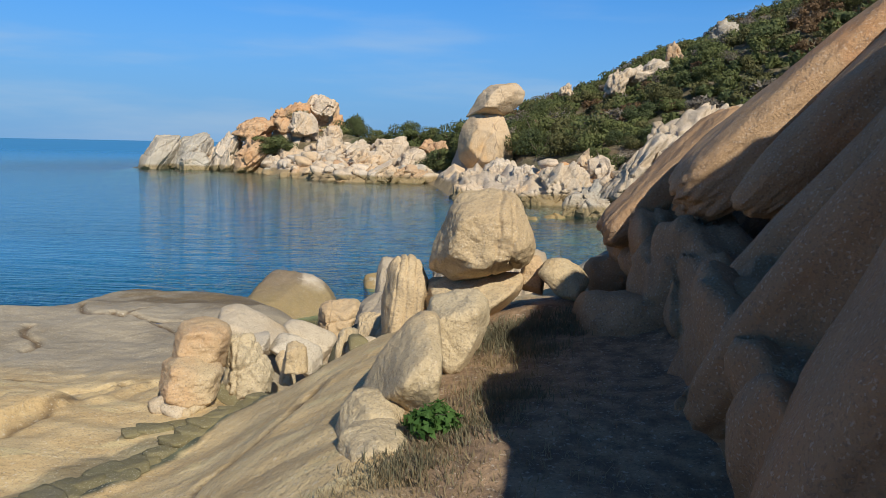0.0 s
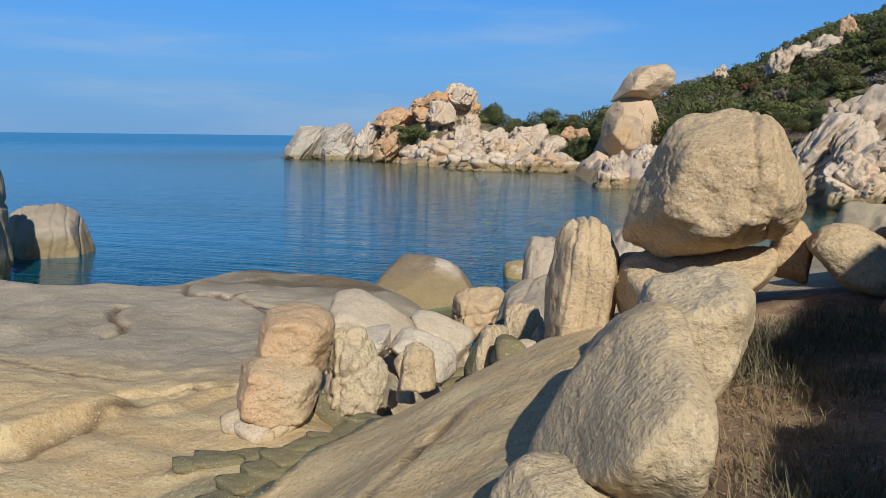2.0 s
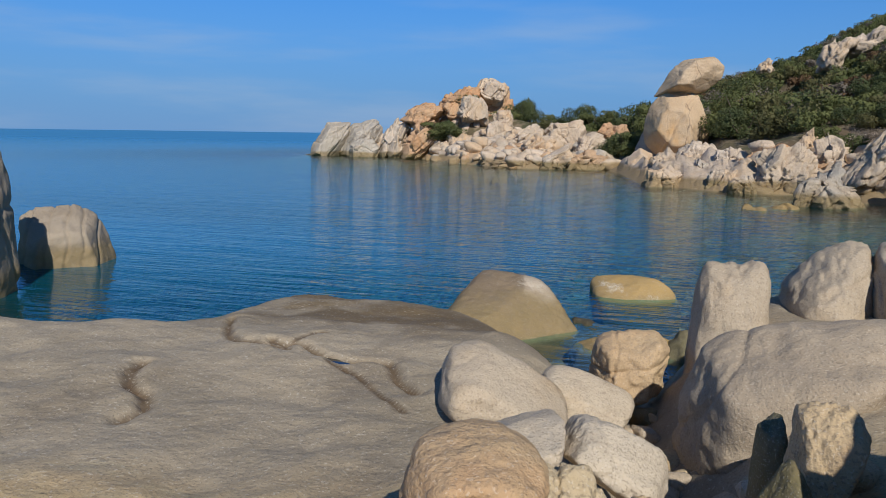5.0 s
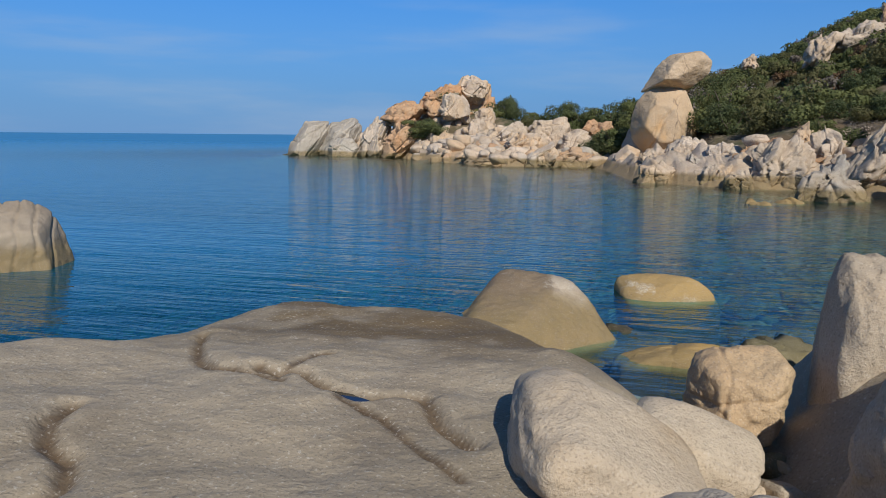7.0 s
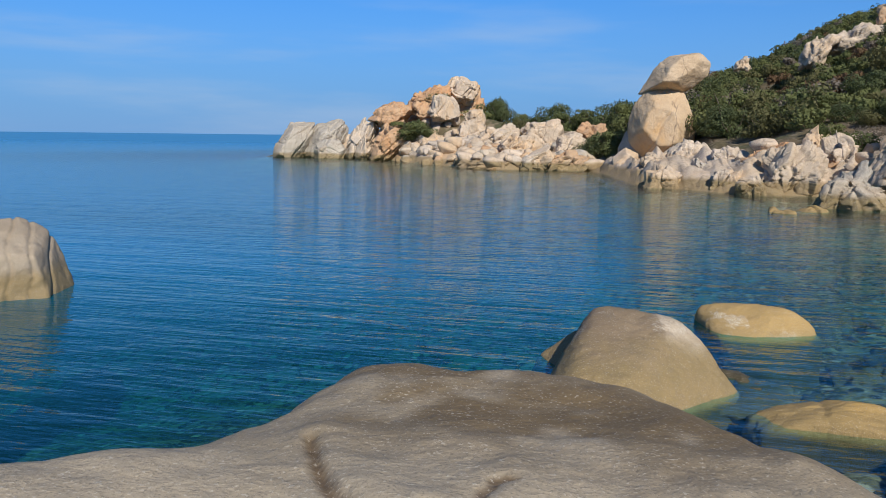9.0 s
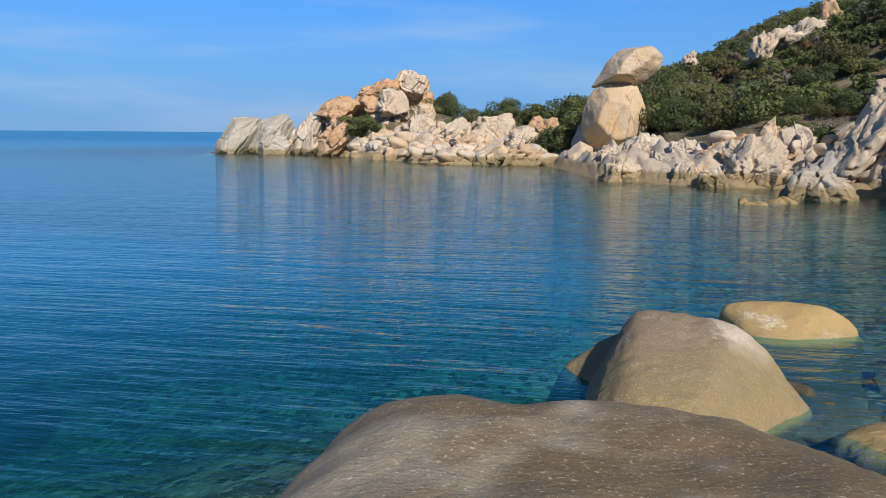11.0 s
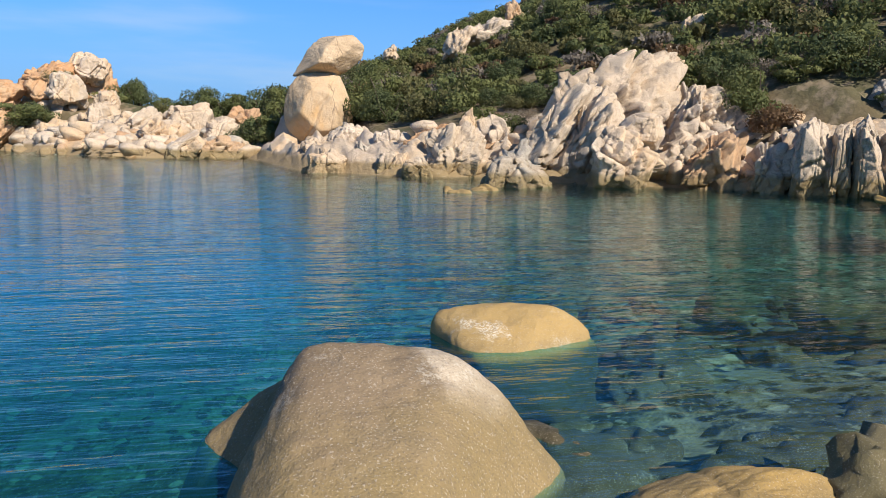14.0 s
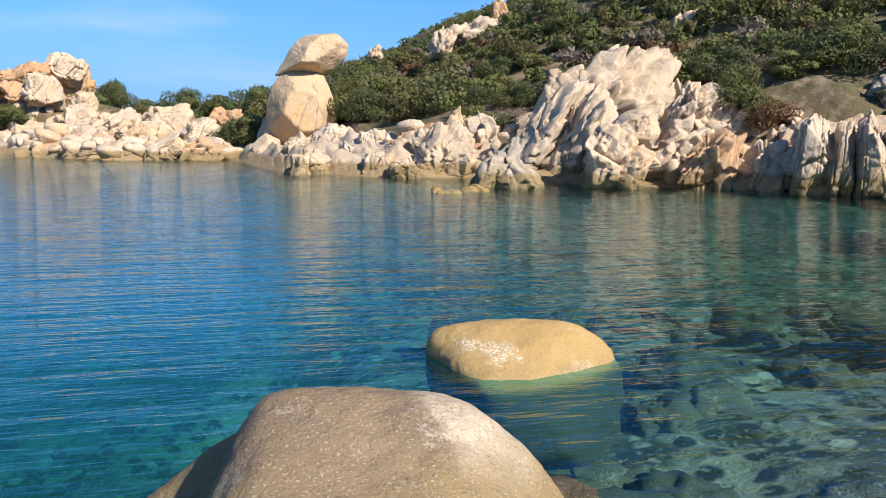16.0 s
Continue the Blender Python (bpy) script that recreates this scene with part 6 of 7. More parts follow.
rock("stone", (6.23, 20.41, 1.36), (0.50, 0.90, 0.97), 1108, "slab", "humped granite rock above the gully", group="shore stones", level=6, p=12, planes=3, sharp=0.8, rough=0.045, face=-5.8, cuts=((1, -0.21, 0.03, 0.95), (0.91, -0.36, 0.42, 1.02), (-0.01, -0.33, 1, 0.95), (-0.27, -0.44, 0.96, 0.81), (-0.53, -0.29, 0.85, 0.81), (-1, -0.42, 0.08, 0.84), (0.02, -0.44, -1, 0.9),), cracks=((0.19, 0, -0.98, -0.52, 0.04, 0.04),))
rock("stone", (6.92, 20.30, 1.41), (0.34, 0.90, 0.98), 1109, "slab", "humped granite rock with a dark hollow", group="shore stones", level=6, p=12, planes=3, sharp=0.8, rough=0.045, face=-9.6, cuts=((0.96, -0.27, -0.27, 0.83), (0.86, -0.49, 0.51, 0.95), (0.42, -0.36, 0.91, 0.98), (-0.06, -0.35, 1, 0.92), (-0.75, -0.47, 0.66, 1.04), (-0.99, -0.43, -0.15, 0.82), (-0.01, -0.33, -1, 0.95),), cracks=((-0.91, 0, -0.41, 0.4, 0.06, 0.06),))
rock("stone", (7.49, 19.48, 1.55), (0.43, 0.70, 0.87), 1110, "slab", "rounded granite rock above the gully", group="shore stones", level=6, p=12, planes=3, sharp=0.8, rough=0.045, face=-13.3, cuts=((0.11, -0.3, -0.99, 0.86), (0.99, -0.36, 0.15, 0.82), (0.44, -0.15, 0.9, 0.94), (0.01, -0.4, 1, 0.92), (-0.35, -0.23, 0.94, 1.12), (-1, -0.35, 0.02, 0.93), (-0.74, -0.15, -0.67, 1.26),))
rock("stone", (6.72, 18.40, 1.58), (0.29, 0.40, 0.39), 1111, "slab", "knobbly granite rock above the gully", group="shore stones", level=6, p=18, planes=3, sharp=0.8, rough=0.06, face=-10.3, cuts=((0.63, -0.2, -0.77, 0.48), (0.96, -0.25, 0.26, 0.98), (0.26, -0.36, 0.97, 0.93), (-0.3, -0.26, 0.95, 0.9), (-0.99, -0.15, 0.15, 0.86), (-0.36, -0.31, -0.93, 1.05),))
rock("stone", (5.22, 15.40, 1.45), (0.18, 0.22, 0.37), 1112, "olive", "olive-green stone in the gully", group="shore stones", level=6, p=18, planes=3, sharp=0.8, rough=0.045, face=0.8, cuts=((-0.22, -0.23, -0.98, 0.87), (0.84, -0.22, -0.54, 0.85), (0.82, -0.41, 0.57, 0.74), (0.51, -0.13, 0.86, 0.84), (-0.55, -0.43, 0.83, 0.77), (-0.8, -0.4, 0.6, 0.78), (-0.96, -0.33, -0.29, 0.89),))
rock("stone", (5.23, 16.20, 1.47), (0.11, 0.21, 0.29), 1113, "olive", "dark olive stone in the gully", group="shore stones", level=6, p=18, planes=3, sharp=0.8, rough=0.045, face=0.5, cuts=((0.97, -0.13, 0.25, 0.77), (-0.16, -0.2, 0.99, 0.88), (-0.99, -0.44, 0.17, 0.75), (0.13, -0.16, -0.99, 0.85),))
rock("stone", (5.47, 15.90, 1.56), (0.21, 0.32, 0.42), 1114, "warm", "rough granite stone in the gully", group="shore stones", level=6, p=18, planes=3, sharp=0.8, rough=0.06, face=-2.0, cuts=((0.86, -0.32, -0.51, 0.54), (0.7, -0.29, 0.71, 1.07), (0.07, -0.38, 1, 0.92), (-0.24, -0.43, 0.97, 0.94), (-0.99, -0.37, 0.13, 0.84), (-0.21, -0.35, -0.98, 0.91),))
rock("stone", (5.93, 15.00, 1.70), (0.21, 0.34, 0.44), 1115, "near", "knobbly granite rock in the gully", group="shore stones", level=6, p=18, planes=3, sharp=0.8, rough=0.08, face=-8.1, cuts=((-0.08, -0.22, -1, 0.95), (0.34, -0.13, -0.94, 1.03), (0.95, -0.2, 0.31, 0.7), (0.52, -0.36, 0.85, 0.87), (0.02, -0.39, 1, 0.92), (-0.63, -0.37, 0.77, 1.12), (-0.98, -0.22, -0.2, 0.81),), cracks=((-0.48, 0, -0.88, -0.53, 0.07, 0.08),))
rock("stone", (4.86, 14.30, 1.67), (0.09, 0.11, 0.15), 1116, "near", "small angular granite stone on the bench", group="shore stones", level=6, p=18, planes=3, sharp=0.8, rough=0.045, face=6.1, cuts=((0.98, -0.43, 0.19, 0.73), (-0.09, -0.29, 1, 0.91), (-0.96, -0.39, 0.28, 0.63), (0.01, -0.12, -1, 0.99),))
rock("stone", (5.54, 14.20, 1.75), (0.14, 0.29, 0.45), 1117, "near", "granite rock in the gully", group="shore stones", level=6, p=18, planes=3, sharp=0.8, rough=0.07, face=-3.9, cuts=((0.97, -0.29, 0.24, 0.73), (0.29, -0.14, 0.96, 0.92), (-0.34, -0.23, 0.94, 0.94), (-0.98, -0.39, 0.2, 0.73), (0.06, -0.25, -1, 0.91),))
rock("stone", (5.15, 13.60, 2.03), (0.12, 0.12, 0.16), 1118, "near", "low rounded granite stone", group="shore stones", level=6, p=18, planes=3, sharp=0.8, rough=0.045, face=2.2, cuts=((1, -0.21, 0.09, 0.89), (0.45, -0.39, 0.9, 0.87), (-0.3, -0.42, 0.95, 0.85), (-0.98, -0.33, 0.19, 0.75), (0.04, -0.13, -1, 0.95),))

# bluff beside the path
rock("bluff_rock", (8.75, 14.05, 3.75), (0.86, 0.27, 0.27), 340, "bluff", "long sunlit granite rib of the bluff", group="bluff rocks", level=6, planes=2, turn=(0, -44, 14), p=5, rough=0.045)
rock("bluff_rock", (9.6, 13.08, 4.58), (1.39, 0.5, 0.29), 341, "bluff", "long sunlit granite rib of the bluff", group="bluff rocks", level=6, planes=2, turn=(0, -44, -4), p=5, rough=0.045)
rock("bluff_rock", (9.93, 12.27, 4.75), (1.62, 0.5, 0.27), 342, "bluff", "long sunlit granite rib of the bluff", group="bluff rocks", level=6, planes=2, turn=(0, -48, -9), p=5, rough=0.045)
rock("bluff_rock", (9.8, 11.22, 4.3), (2.11, 0.6, 0.42), 343, "bluff", "long shaded granite rib of the bluff", group="bluff rocks", level=6, planes=2, turn=(0, -52, -24), p=5, rough=0.045)
rock("bluff_rock", (9.6, 10.15, 4.45), (2.22, 0.6, 0.45), 348, "bluff", "long shaded granite rib of the bluff", group="bluff rocks", level=6, planes=2, turn=(0, -56, -27), p=5, rough=0.045)
rock("bluff_rock", (9.4, 9.2, 4.42), (2.19, 0.7, 0.5), 349, "bluff", "long shaded granite rib of the bluff", group="bluff rocks", level=6, planes=2, turn=(0, -62, -17), p=5, rough=0.045)
rock("bluff_rock", (9.2, 7.55, 4.25), (2.09, 0.8, 0.5), 357, "bluff", "long shaded granite rib of the bluff", group="bluff rocks", level=6, planes=2, turn=(0, -62, -21), p=5, rough=0.045)
rock("bluff_rock", (8.42, 14.25, 3.35), (0.26, 0.3, 0.42), 359, "bluff", "bulging granite boss at the foot of a rib", group="bluff rocks", level=6, p=4, rough=0.05)
rock("bluff_rock", (8.75, 13.85, 3.05), (0.5, 0.6, 0.62), 344, "bluff", "shaded granite block of the bluff", group="bluff rocks", level=5, p=8, rough=0.06, block=(0.75, 2.4, 35, 0.06, 0.09))
rock("bluff_rock", (9.5, 14.5, 2.9), (0.7, 0.8, 0.75), 345, "bluff", "shaded granite block of the bluff", group="bluff rocks", level=5, p=8, rough=0.06, block=(0.75, 2.4, 35, 0.06, 0.09))
rock("bluff_rock", (8.32, 14.6, 2.75), (0.36, 0.42, 0.33), 346, "bluff", "shaded granite block of the bluff", group="bluff rocks", level=5, p=7, rough=0.06)
rock("bluff_rock", (8.2, 13.15, 2.55), (0.42, 0.42, 0.34), 347, "bluff", "shaded granite block of the bluff", group="bluff rocks", level=5, p=8, rough=0.06)
rock("bluff_rock", (8.55, 11.4, 2.35), (0.5, 0.75, 0.5), 350, "bluff", "shaded granite block of the bluff", group="bluff rocks", level=5, p=7, rough=0.07, block=(0.75, 2.4, 35, 0.06, 0.09))
rock("bluff_rock", (9.36, 8.0, 4.02), (0.85, 1.3, 1.88), 351, "bluff", "shaded granite block of the bluff", group="bluff rocks", level=5, p=6, rough=0.09, block=(0.75, 2.4, 35, 0.06, 0.09))
rock("bluff_rock", (8.7, 9.2, 2.3), (0.5, 0.8, 0.5), 352, "bluff", "shaded granite block of the bluff", group="bluff rocks", level=5, p=7, rough=0.07, block=(0.75, 2.4, 35, 0.06, 0.09))
rock("bluff_rock", (9.9, 5.8, 3.7), (1.2, 1.7, 1.7), 353, "bluff", "shaded granite block of the bluff", group="bluff rocks", level=5, p=6, rough=0.06)
rock("bluff_rock", (9.6, 3.2, 3.7), (1.3, 1.7, 1.8), 354, "bluff", "shaded granite block of the bluff", group="bluff rocks", level=5, p=6, rough=0.06)
rock("bluff_rock", (7.6, 1.0, 3.4), (2.2, 1.6, 1.5), 358, "bluff", "shaded granite block of the bluff", group="bluff rocks", level=5, p=6, rough=0.06)
rock("bluff_rock", (8.72, 12.9, 2.75), (0.48, 0.85, 0.78), 361, "bluff", "shaded granite block of the bluff", group="bluff rocks", level=5, p=9, rough=0.07, block=(0.75, 2.4, 35, 0.06, 0.09))
rock("bluff_rock", (8.75, 11.5, 2.6), (0.45, 0.9, 0.85), 362, "bluff", "shaded granite block of the bluff", group="bluff rocks", level=5, p=9, rough=0.07, block=(0.75, 2.4, 35, 0.06, 0.09))
rock("bluff_rock", (8.6, 10.2, 2.5), (0.42, 0.8, 0.85), 363, "bluff", "shaded granite block of the bluff", group="bluff rocks", level=5, p=9, rough=0.07, block=(0.75, 2.4, 35, 0.06, 0.09))
rock("bluff_rock", (10.4, 21.6, 0.9), (1.0, 1.2, 1.7), 355, "near", "tall granite rock above the cove", group="bluff rocks", level=6, p=7, rough=0.05)
rock("bluff_rock", (11.0, 18.6, 1.1), (1.5, 1.7, 1.6), 356, "near", "granite rock above the cove", group="bluff rocks", level=6, p=7, rough=0.05)

# rocks under the clear water
rock("sunken_rock", (9.75, 29.00, -0.22), (1.0, 0.55, 0.18), 601, "warm", "flat reddish rock just under the surface", group="sunken rocks", level=4, p=12, rough=0.07, block=(0.3, 1.4, 20, 0.05, 0.05))
rock("sunken_rock", (7.10, 25.90, -0.55), (0.6, 0.45, 0.22), 602, "sunken", "broad brown slab under the water", group="sunken rocks", level=4, p=12, rough=0.07, block=(0.3, 1.4, 20, 0.05, 0.05))
rock("sunken_rock", (5.40, 25.10, -0.5), (0.5, 0.4, 0.3), 603, "sunken", "brown rock under the water", group="sunken rocks", level=4, p=12, rough=0.07, block=(0.3, 1.4, 20, 0.05, 0.05))
rock("sunken_rock", (3.20, 24.90, -0.3), (0.6, 0.8, 0.35), 604, "sunken", "pinkish granite slab under the water", group="sunken rocks", level=4, p=12, rough=0.07, block=(0.3, 1.4, 20, 0.05, 0.05))
rock("sunken_rock", (5.20, 23.60, -0.05), (0.7, 0.45, 0.38), 605, "olive", "dark brown rock at the water's edge", group="sunken rocks", level=4, p=12, rough=0.07, block=(0.3, 1.4, 20, 0.05, 0.05))
rock("sunken_rock", (6.20, 23.70, -0.02), (0.6, 0.5, 0.4), 606, "ochre", "dark ochre rock at the water's edge", group="sunken rocks", level=4, p=12, rough=0.07, block=(0.3, 1.4, 20, 0.05, 0.05))
rock("sunken_rock", (4.50, 24.60, -0.45), (0.7, 0.6, 0.3), 607, "sunken", "brown rock under the water", group="sunken rocks", level=4, p=12, rough=0.07, block=(0.3, 1.4, 20, 0.05, 0.05))
rock("sunken_rock", (5.78, 26.08, -0.75), (0.3, 0.2, 0.15), 610, "sunken", "stone lying on the sea bed", group="sunken rocks", level=4, p=12, rough=0.07, block=(0.3, 1.4, 20, 0.05, 0.05))
rock("sunken_rock", (10.52, 31.70, -0.95), (0.23, 0.19, 0.12), 612, "sunken", "stone lying on the sea bed", group="sunken rocks", level=4, p=12, rough=0.07, block=(0.3, 1.4, 20, 0.05, 0.05))
rock("sunken_rock", (6.12, 26.67, -0.75), (0.18, 0.13, 0.09), 613, "sunken", "stone lying on the sea bed", group="sunken rocks", level=4, p=12, rough=0.07, block=(0.3, 1.4, 20, 0.05, 0.05))
rock("sunken_rock", (11.59, 32.25, -0.98), (0.47, 0.43, 0.24), 614, "sunken", "stone lying on the sea bed", group="sunken rocks", level=4, p=12, rough=0.07, block=(0.3, 1.4, 20, 0.05, 0.05))
rock("sunken_rock", (5.42, 27.83, -0.76), (0.4, 0.35, 0.2), 615, "sunken", "stone lying on the sea bed", group="sunken rocks", level=4, p=12, rough=0.07, block=(0.3, 1.4, 20, 0.05, 0.05))
rock("sunken_rock", (10.98, 32.68, -1.0), (0.18, 0.15, 0.09), 616, "sunken", "stone lying on the sea bed", group="sunken rocks", level=4, p=12, rough=0.07, block=(0.3, 1.4, 20, 0.05, 0.05))
rock("sunken_rock", (9.44, 29.50, -0.84), (0.21, 0.17, 0.11), 617, "sunken", "stone lying on the sea bed", group="sunken rocks", level=4, p=12, rough=0.07, block=(0.3, 1.4, 20, 0.05, 0.05))
rock("sunken_rock", (4.55, 33.14, -1.02), (0.49, 0.41, 0.25), 618, "sunken", "stone lying on the sea bed", group="sunken rocks", level=4, p=12, rough=0.07, block=(0.3, 1.4, 20, 0.05, 0.05))
rock("sunken_rock", (6.32, 32.93, -1.01), (0.37, 0.36, 0.19), 619, "sunken", "stone lying on the sea bed", group="sunken rocks", level=4, p=12, rough=0.07, block=(0.3, 1.4, 20, 0.05, 0.05))
rock("sunken_rock", (10.92, 29.52, -0.84), (0.31, 0.26, 0.15), 620, "sunken", "stone lying on the sea bed", group="sunken rocks", level=4, p=12, rough=0.07, block=(0.3, 1.4, 20, 0.05, 0.05))
rock("sunken_rock", (7.42, 26.57, -0.75), (0.27, 0.25, 0.13), 621, "sunken", "stone lying on the sea bed", group="sunken rocks", level=4, p=12, rough=0.07, block=(0.3, 1.4, 20, 0.05, 0.05))
rock("sunken_rock", (4.16, 25.59, -0.75), (0.4, 0.28, 0.2), 622, "sunken", "stone lying on the sea bed", group="sunken rocks", level=4, p=12, rough=0.07, block=(0.3, 1.4, 20, 0.05, 0.05))
rock("sunken_rock", (8.29, 29.21, -0.83), (0.28, 0.28, 0.14), 623, "sunken", "stone lying on the sea bed", group="sunken rocks", level=4, p=12, rough=0.07, block=(0.3, 1.4, 20, 0.05, 0.05))
rock("sunken_rock", (5.44, 28.71, -0.8), (0.22, 0.19, 0.11), 624, "sunken", "stone lying on the sea bed", group="sunken rocks", level=4, p=12, rough=0.07, block=(0.3, 1.4, 20, 0.05, 0.05))
rock("sunken_rock", (6.12, 28.22, -0.78), (0.45, 0.32, 0.22), 625, "sunken", "stone lying on the sea bed", group="sunken rocks", level=4, p=12, rough=0.07, block=(0.3, 1.4, 20, 0.05, 0.05))
rock("sunken_rock", (8.49, 32.89, -1.01), (0.18, 0.11, 0.09), 626, "sunken", "stone lying on the sea bed", group="sunken rocks", level=4, p=12, rough=0.07, block=(0.3, 1.4, 20, 0.05, 0.05))
rock("sunken_rock", (5.72, 31.70, -0.95), (0.39, 0.27, 0.2), 627, "sunken", "stone lying on the sea bed", group="sunken rocks", level=4, p=12, rough=0.07, block=(0.3, 1.4, 20, 0.05, 0.05))
rock("sunken_rock", (6.58, 26.71, -0.75), (0.33, 0.2, 0.16), 628, "sunken", "stone lying on the sea bed", group="sunken rocks", level=4, p=12, rough=0.07, block=(0.3, 1.4, 20, 0.05, 0.05))
rock("sunken_rock", (9.66, 32.82, -1.01), (0.53, 0.48, 0.27), 629, "sunken", "stone lying on the sea bed", group="sunken rocks", level=4, p=12, rough=0.07, block=(0.3, 1.4, 20, 0.05, 0.05))
rock("sunken_rock", (11.86, 25.35, -0.75), (0.26, 0.25, 0.13), 630, "sunken", "stone lying on the sea bed", group="sunken rocks", level=4, p=12, rough=0.07, block=(0.3, 1.4, 20, 0.05, 0.05))
rock("sunken_rock", (10.31, 28.69, -0.8), (0.53, 0.45, 0.26), 631, "sunken", "stone lying on the sea bed", group="sunken rocks", level=4, p=12, rough=0.07, block=(0.3, 1.4, 20, 0.05, 0.05))
rock("sunken_rock", (10.67, 27.69, -0.75), (0.22, 0.17, 0.11), 632, "sunken", "stone lying on the sea bed", group="sunken rocks", level=4, p=12, rough=0.07, block=(0.3, 1.4, 20, 0.05, 0.05))
rock("sunken_rock", (6.58, 25.28, -0.75), (0.16, 0.11, 0.08), 634, "sunken", "stone lying on the sea bed", group="sunken rocks", level=4, p=12, rough=0.07, block=(0.3, 1.4, 20, 0.05, 0.05))
rock("sunken_rock", (10.38, 28.28, -0.78), (0.26, 0.17, 0.13), 635, "sunken", "stone lying on the sea bed", group="sunken rocks", level=4, p=12, rough=0.07, block=(0.3, 1.4, 20, 0.05, 0.05))
rock("sunken_rock", (12.05, 28.80, -0.81), (0.23, 0.14, 0.11), 636, "sunken", "stone lying on the sea bed", group="sunken rocks", level=4, p=12, rough=0.07, block=(0.3, 1.4, 20, 0.05, 0.05))
rock("sunken_rock", (4.26, 26.63, -0.75), (0.42, 0.28, 0.21), 637, "sunken", "stone lying on the sea bed", group="sunken rocks", level=4, p=12, rough=0.07, block=(0.3, 1.4, 20, 0.05, 0.05))
rock("sunken_rock", (12.18, 26.24, -0.75), (0.36, 0.32, 0.18), 639, "sunken", "stone lying on the sea bed", group="sunken rocks", level=4, p=12, rough=0.07, block=(0.3, 1.4, 20, 0.05, 0.05))
rock("sunken_rock", (7.24, 33.60, -1.04), (0.34, 0.23, 0.17), 640, "sunken", "stone lying on the sea bed", group="sunken rocks", level=4, p=12, rough=0.07, block=(0.3, 1.4, 20, 0.05, 0.05))
rock("sunken_rock", (7.25, 25.51, -0.75), (0.31, 0.22, 0.16), 641, "sunken", "stone lying on the sea bed", group="sunken rocks", level=4, p=12, rough=0.07, block=(0.3, 1.4, 20, 0.05, 0.05))
rock("sunken_rock", (11.27, 32.26, -0.98), (0.34, 0.21, 0.17), 642, "sunken", "stone lying on the sea bed", group="sunken rocks", level=4, p=12, rough=0.07, block=(0.3, 1.4, 20, 0.05, 0.05))
rock("sunken_rock", (5.94, 27.26, -0.75), (0.23, 0.16, 0.11), 643, "sunken", "stone lying on the sea bed", group="sunken rocks", level=4, p=12, rough=0.07, block=(0.3, 1.4, 20, 0.05, 0.05))
rock("sunken_rock", (11.11, 26.40, -0.75), (0.16, 0.16, 0.08), 644, "sunken", "stone lying on the sea bed", group="sunken rocks", level=4, p=12, rough=0.07, block=(0.3, 1.4, 20, 0.05, 0.05))
rock("sunken_rock", (8.55, 33.62, -1.05), (0.31, 0.29, 0.15), 645, "sunken", "stone lying on the sea bed", group="sunken rocks", level=4, p=12, rough=0.07, block=(0.3, 1.4, 20, 0.05, 0.05))
rock("sunken_rock", (9.29, 31.92, -0.96), (0.45, 0.36, 0.22), 646, "sunken", "stone lying on the sea bed", group="sunken rocks", level=4, p=12, rough=0.07, block=(0.3, 1.4, 20, 0.05, 0.05))
rock("sunken_rock", (11.36, 33.06, -1.02), (0.28, 0.24, 0.14), 648, "sunken", "stone lying on the sea bed", group="sunken rocks", level=4, p=12, rough=0.07, block=(0.3, 1.4, 20, 0.05, 0.05))
rock("sunken_rock", (10.52, 30.66, -0.9), (0.47, 0.38, 0.24), 649, "sunken", "stone lying on the sea bed", group="sunken rocks", level=4, p=12, rough=0.07, block=(0.3, 1.4, 20, 0.05, 0.05))
rock("sunken_rock", (9.30, 31.03, -0.92), (0.25, 0.24, 0.13), 650, "sunken", "stone lying on the sea bed", group="sunken rocks", level=4, p=12, rough=0.07, block=(0.3, 1.4, 20, 0.05, 0.05))
rock("sunken_rock", (11.83, 25.83, -0.75), (0.54, 0.53, 0.27), 651, "sunken", "stone lying on the sea bed", group="sunken rocks", level=4, p=12, rough=0.07, block=(0.3, 1.4, 20, 0.05, 0.05))
rock("sunken_rock", (9.41, 25.58, -0.75), (0.51, 0.33, 0.25), 652, "sunken", "stone lying on the sea bed", group="sunken rocks", level=4, p=12, rough=0.07, block=(0.3, 1.4, 20, 0.05, 0.05))
rock("sunken_rock", (11.94, 30.87, -0.91), (0.16, 0.11, 0.08), 653, "sunken", "stone lying on the sea bed", group="sunken rocks", level=4, p=12, rough=0.07, block=(0.3, 1.4, 20, 0.05, 0.05))
rock("sunken_rock", (9.14, 30.04, -0.87), (0.45, 0.43, 0.22), 654, "sunken", "stone lying on the sea bed", group="sunken rocks", level=4, p=12, rough=0.07, block=(0.3, 1.4, 20, 0.05, 0.05))
rock("sunken_rock", (5.64, 25.23, -0.75), (0.52, 0.31, 0.26), 655, "sunken", "stone lying on the sea bed", group="sunken rocks", level=4, p=12, rough=0.07, block=(0.3, 1.4, 20, 0.05, 0.05))
rock("sunken_rock", (11.16, 26.19, -0.75), (0.47, 0.43, 0.24), 656, "sunken", "stone lying on the sea bed", group="sunken rocks", level=4, p=12, rough=0.07, block=(0.3, 1.4, 20, 0.05, 0.05))
rock("sunken_rock", (11.17, 29.88, -0.86), (0.5, 0.34, 0.25), 657, "sunken", "stone lying on the sea bed", group="sunken rocks", level=4, p=12, rough=0.07, block=(0.3, 1.4, 20, 0.05, 0.05))
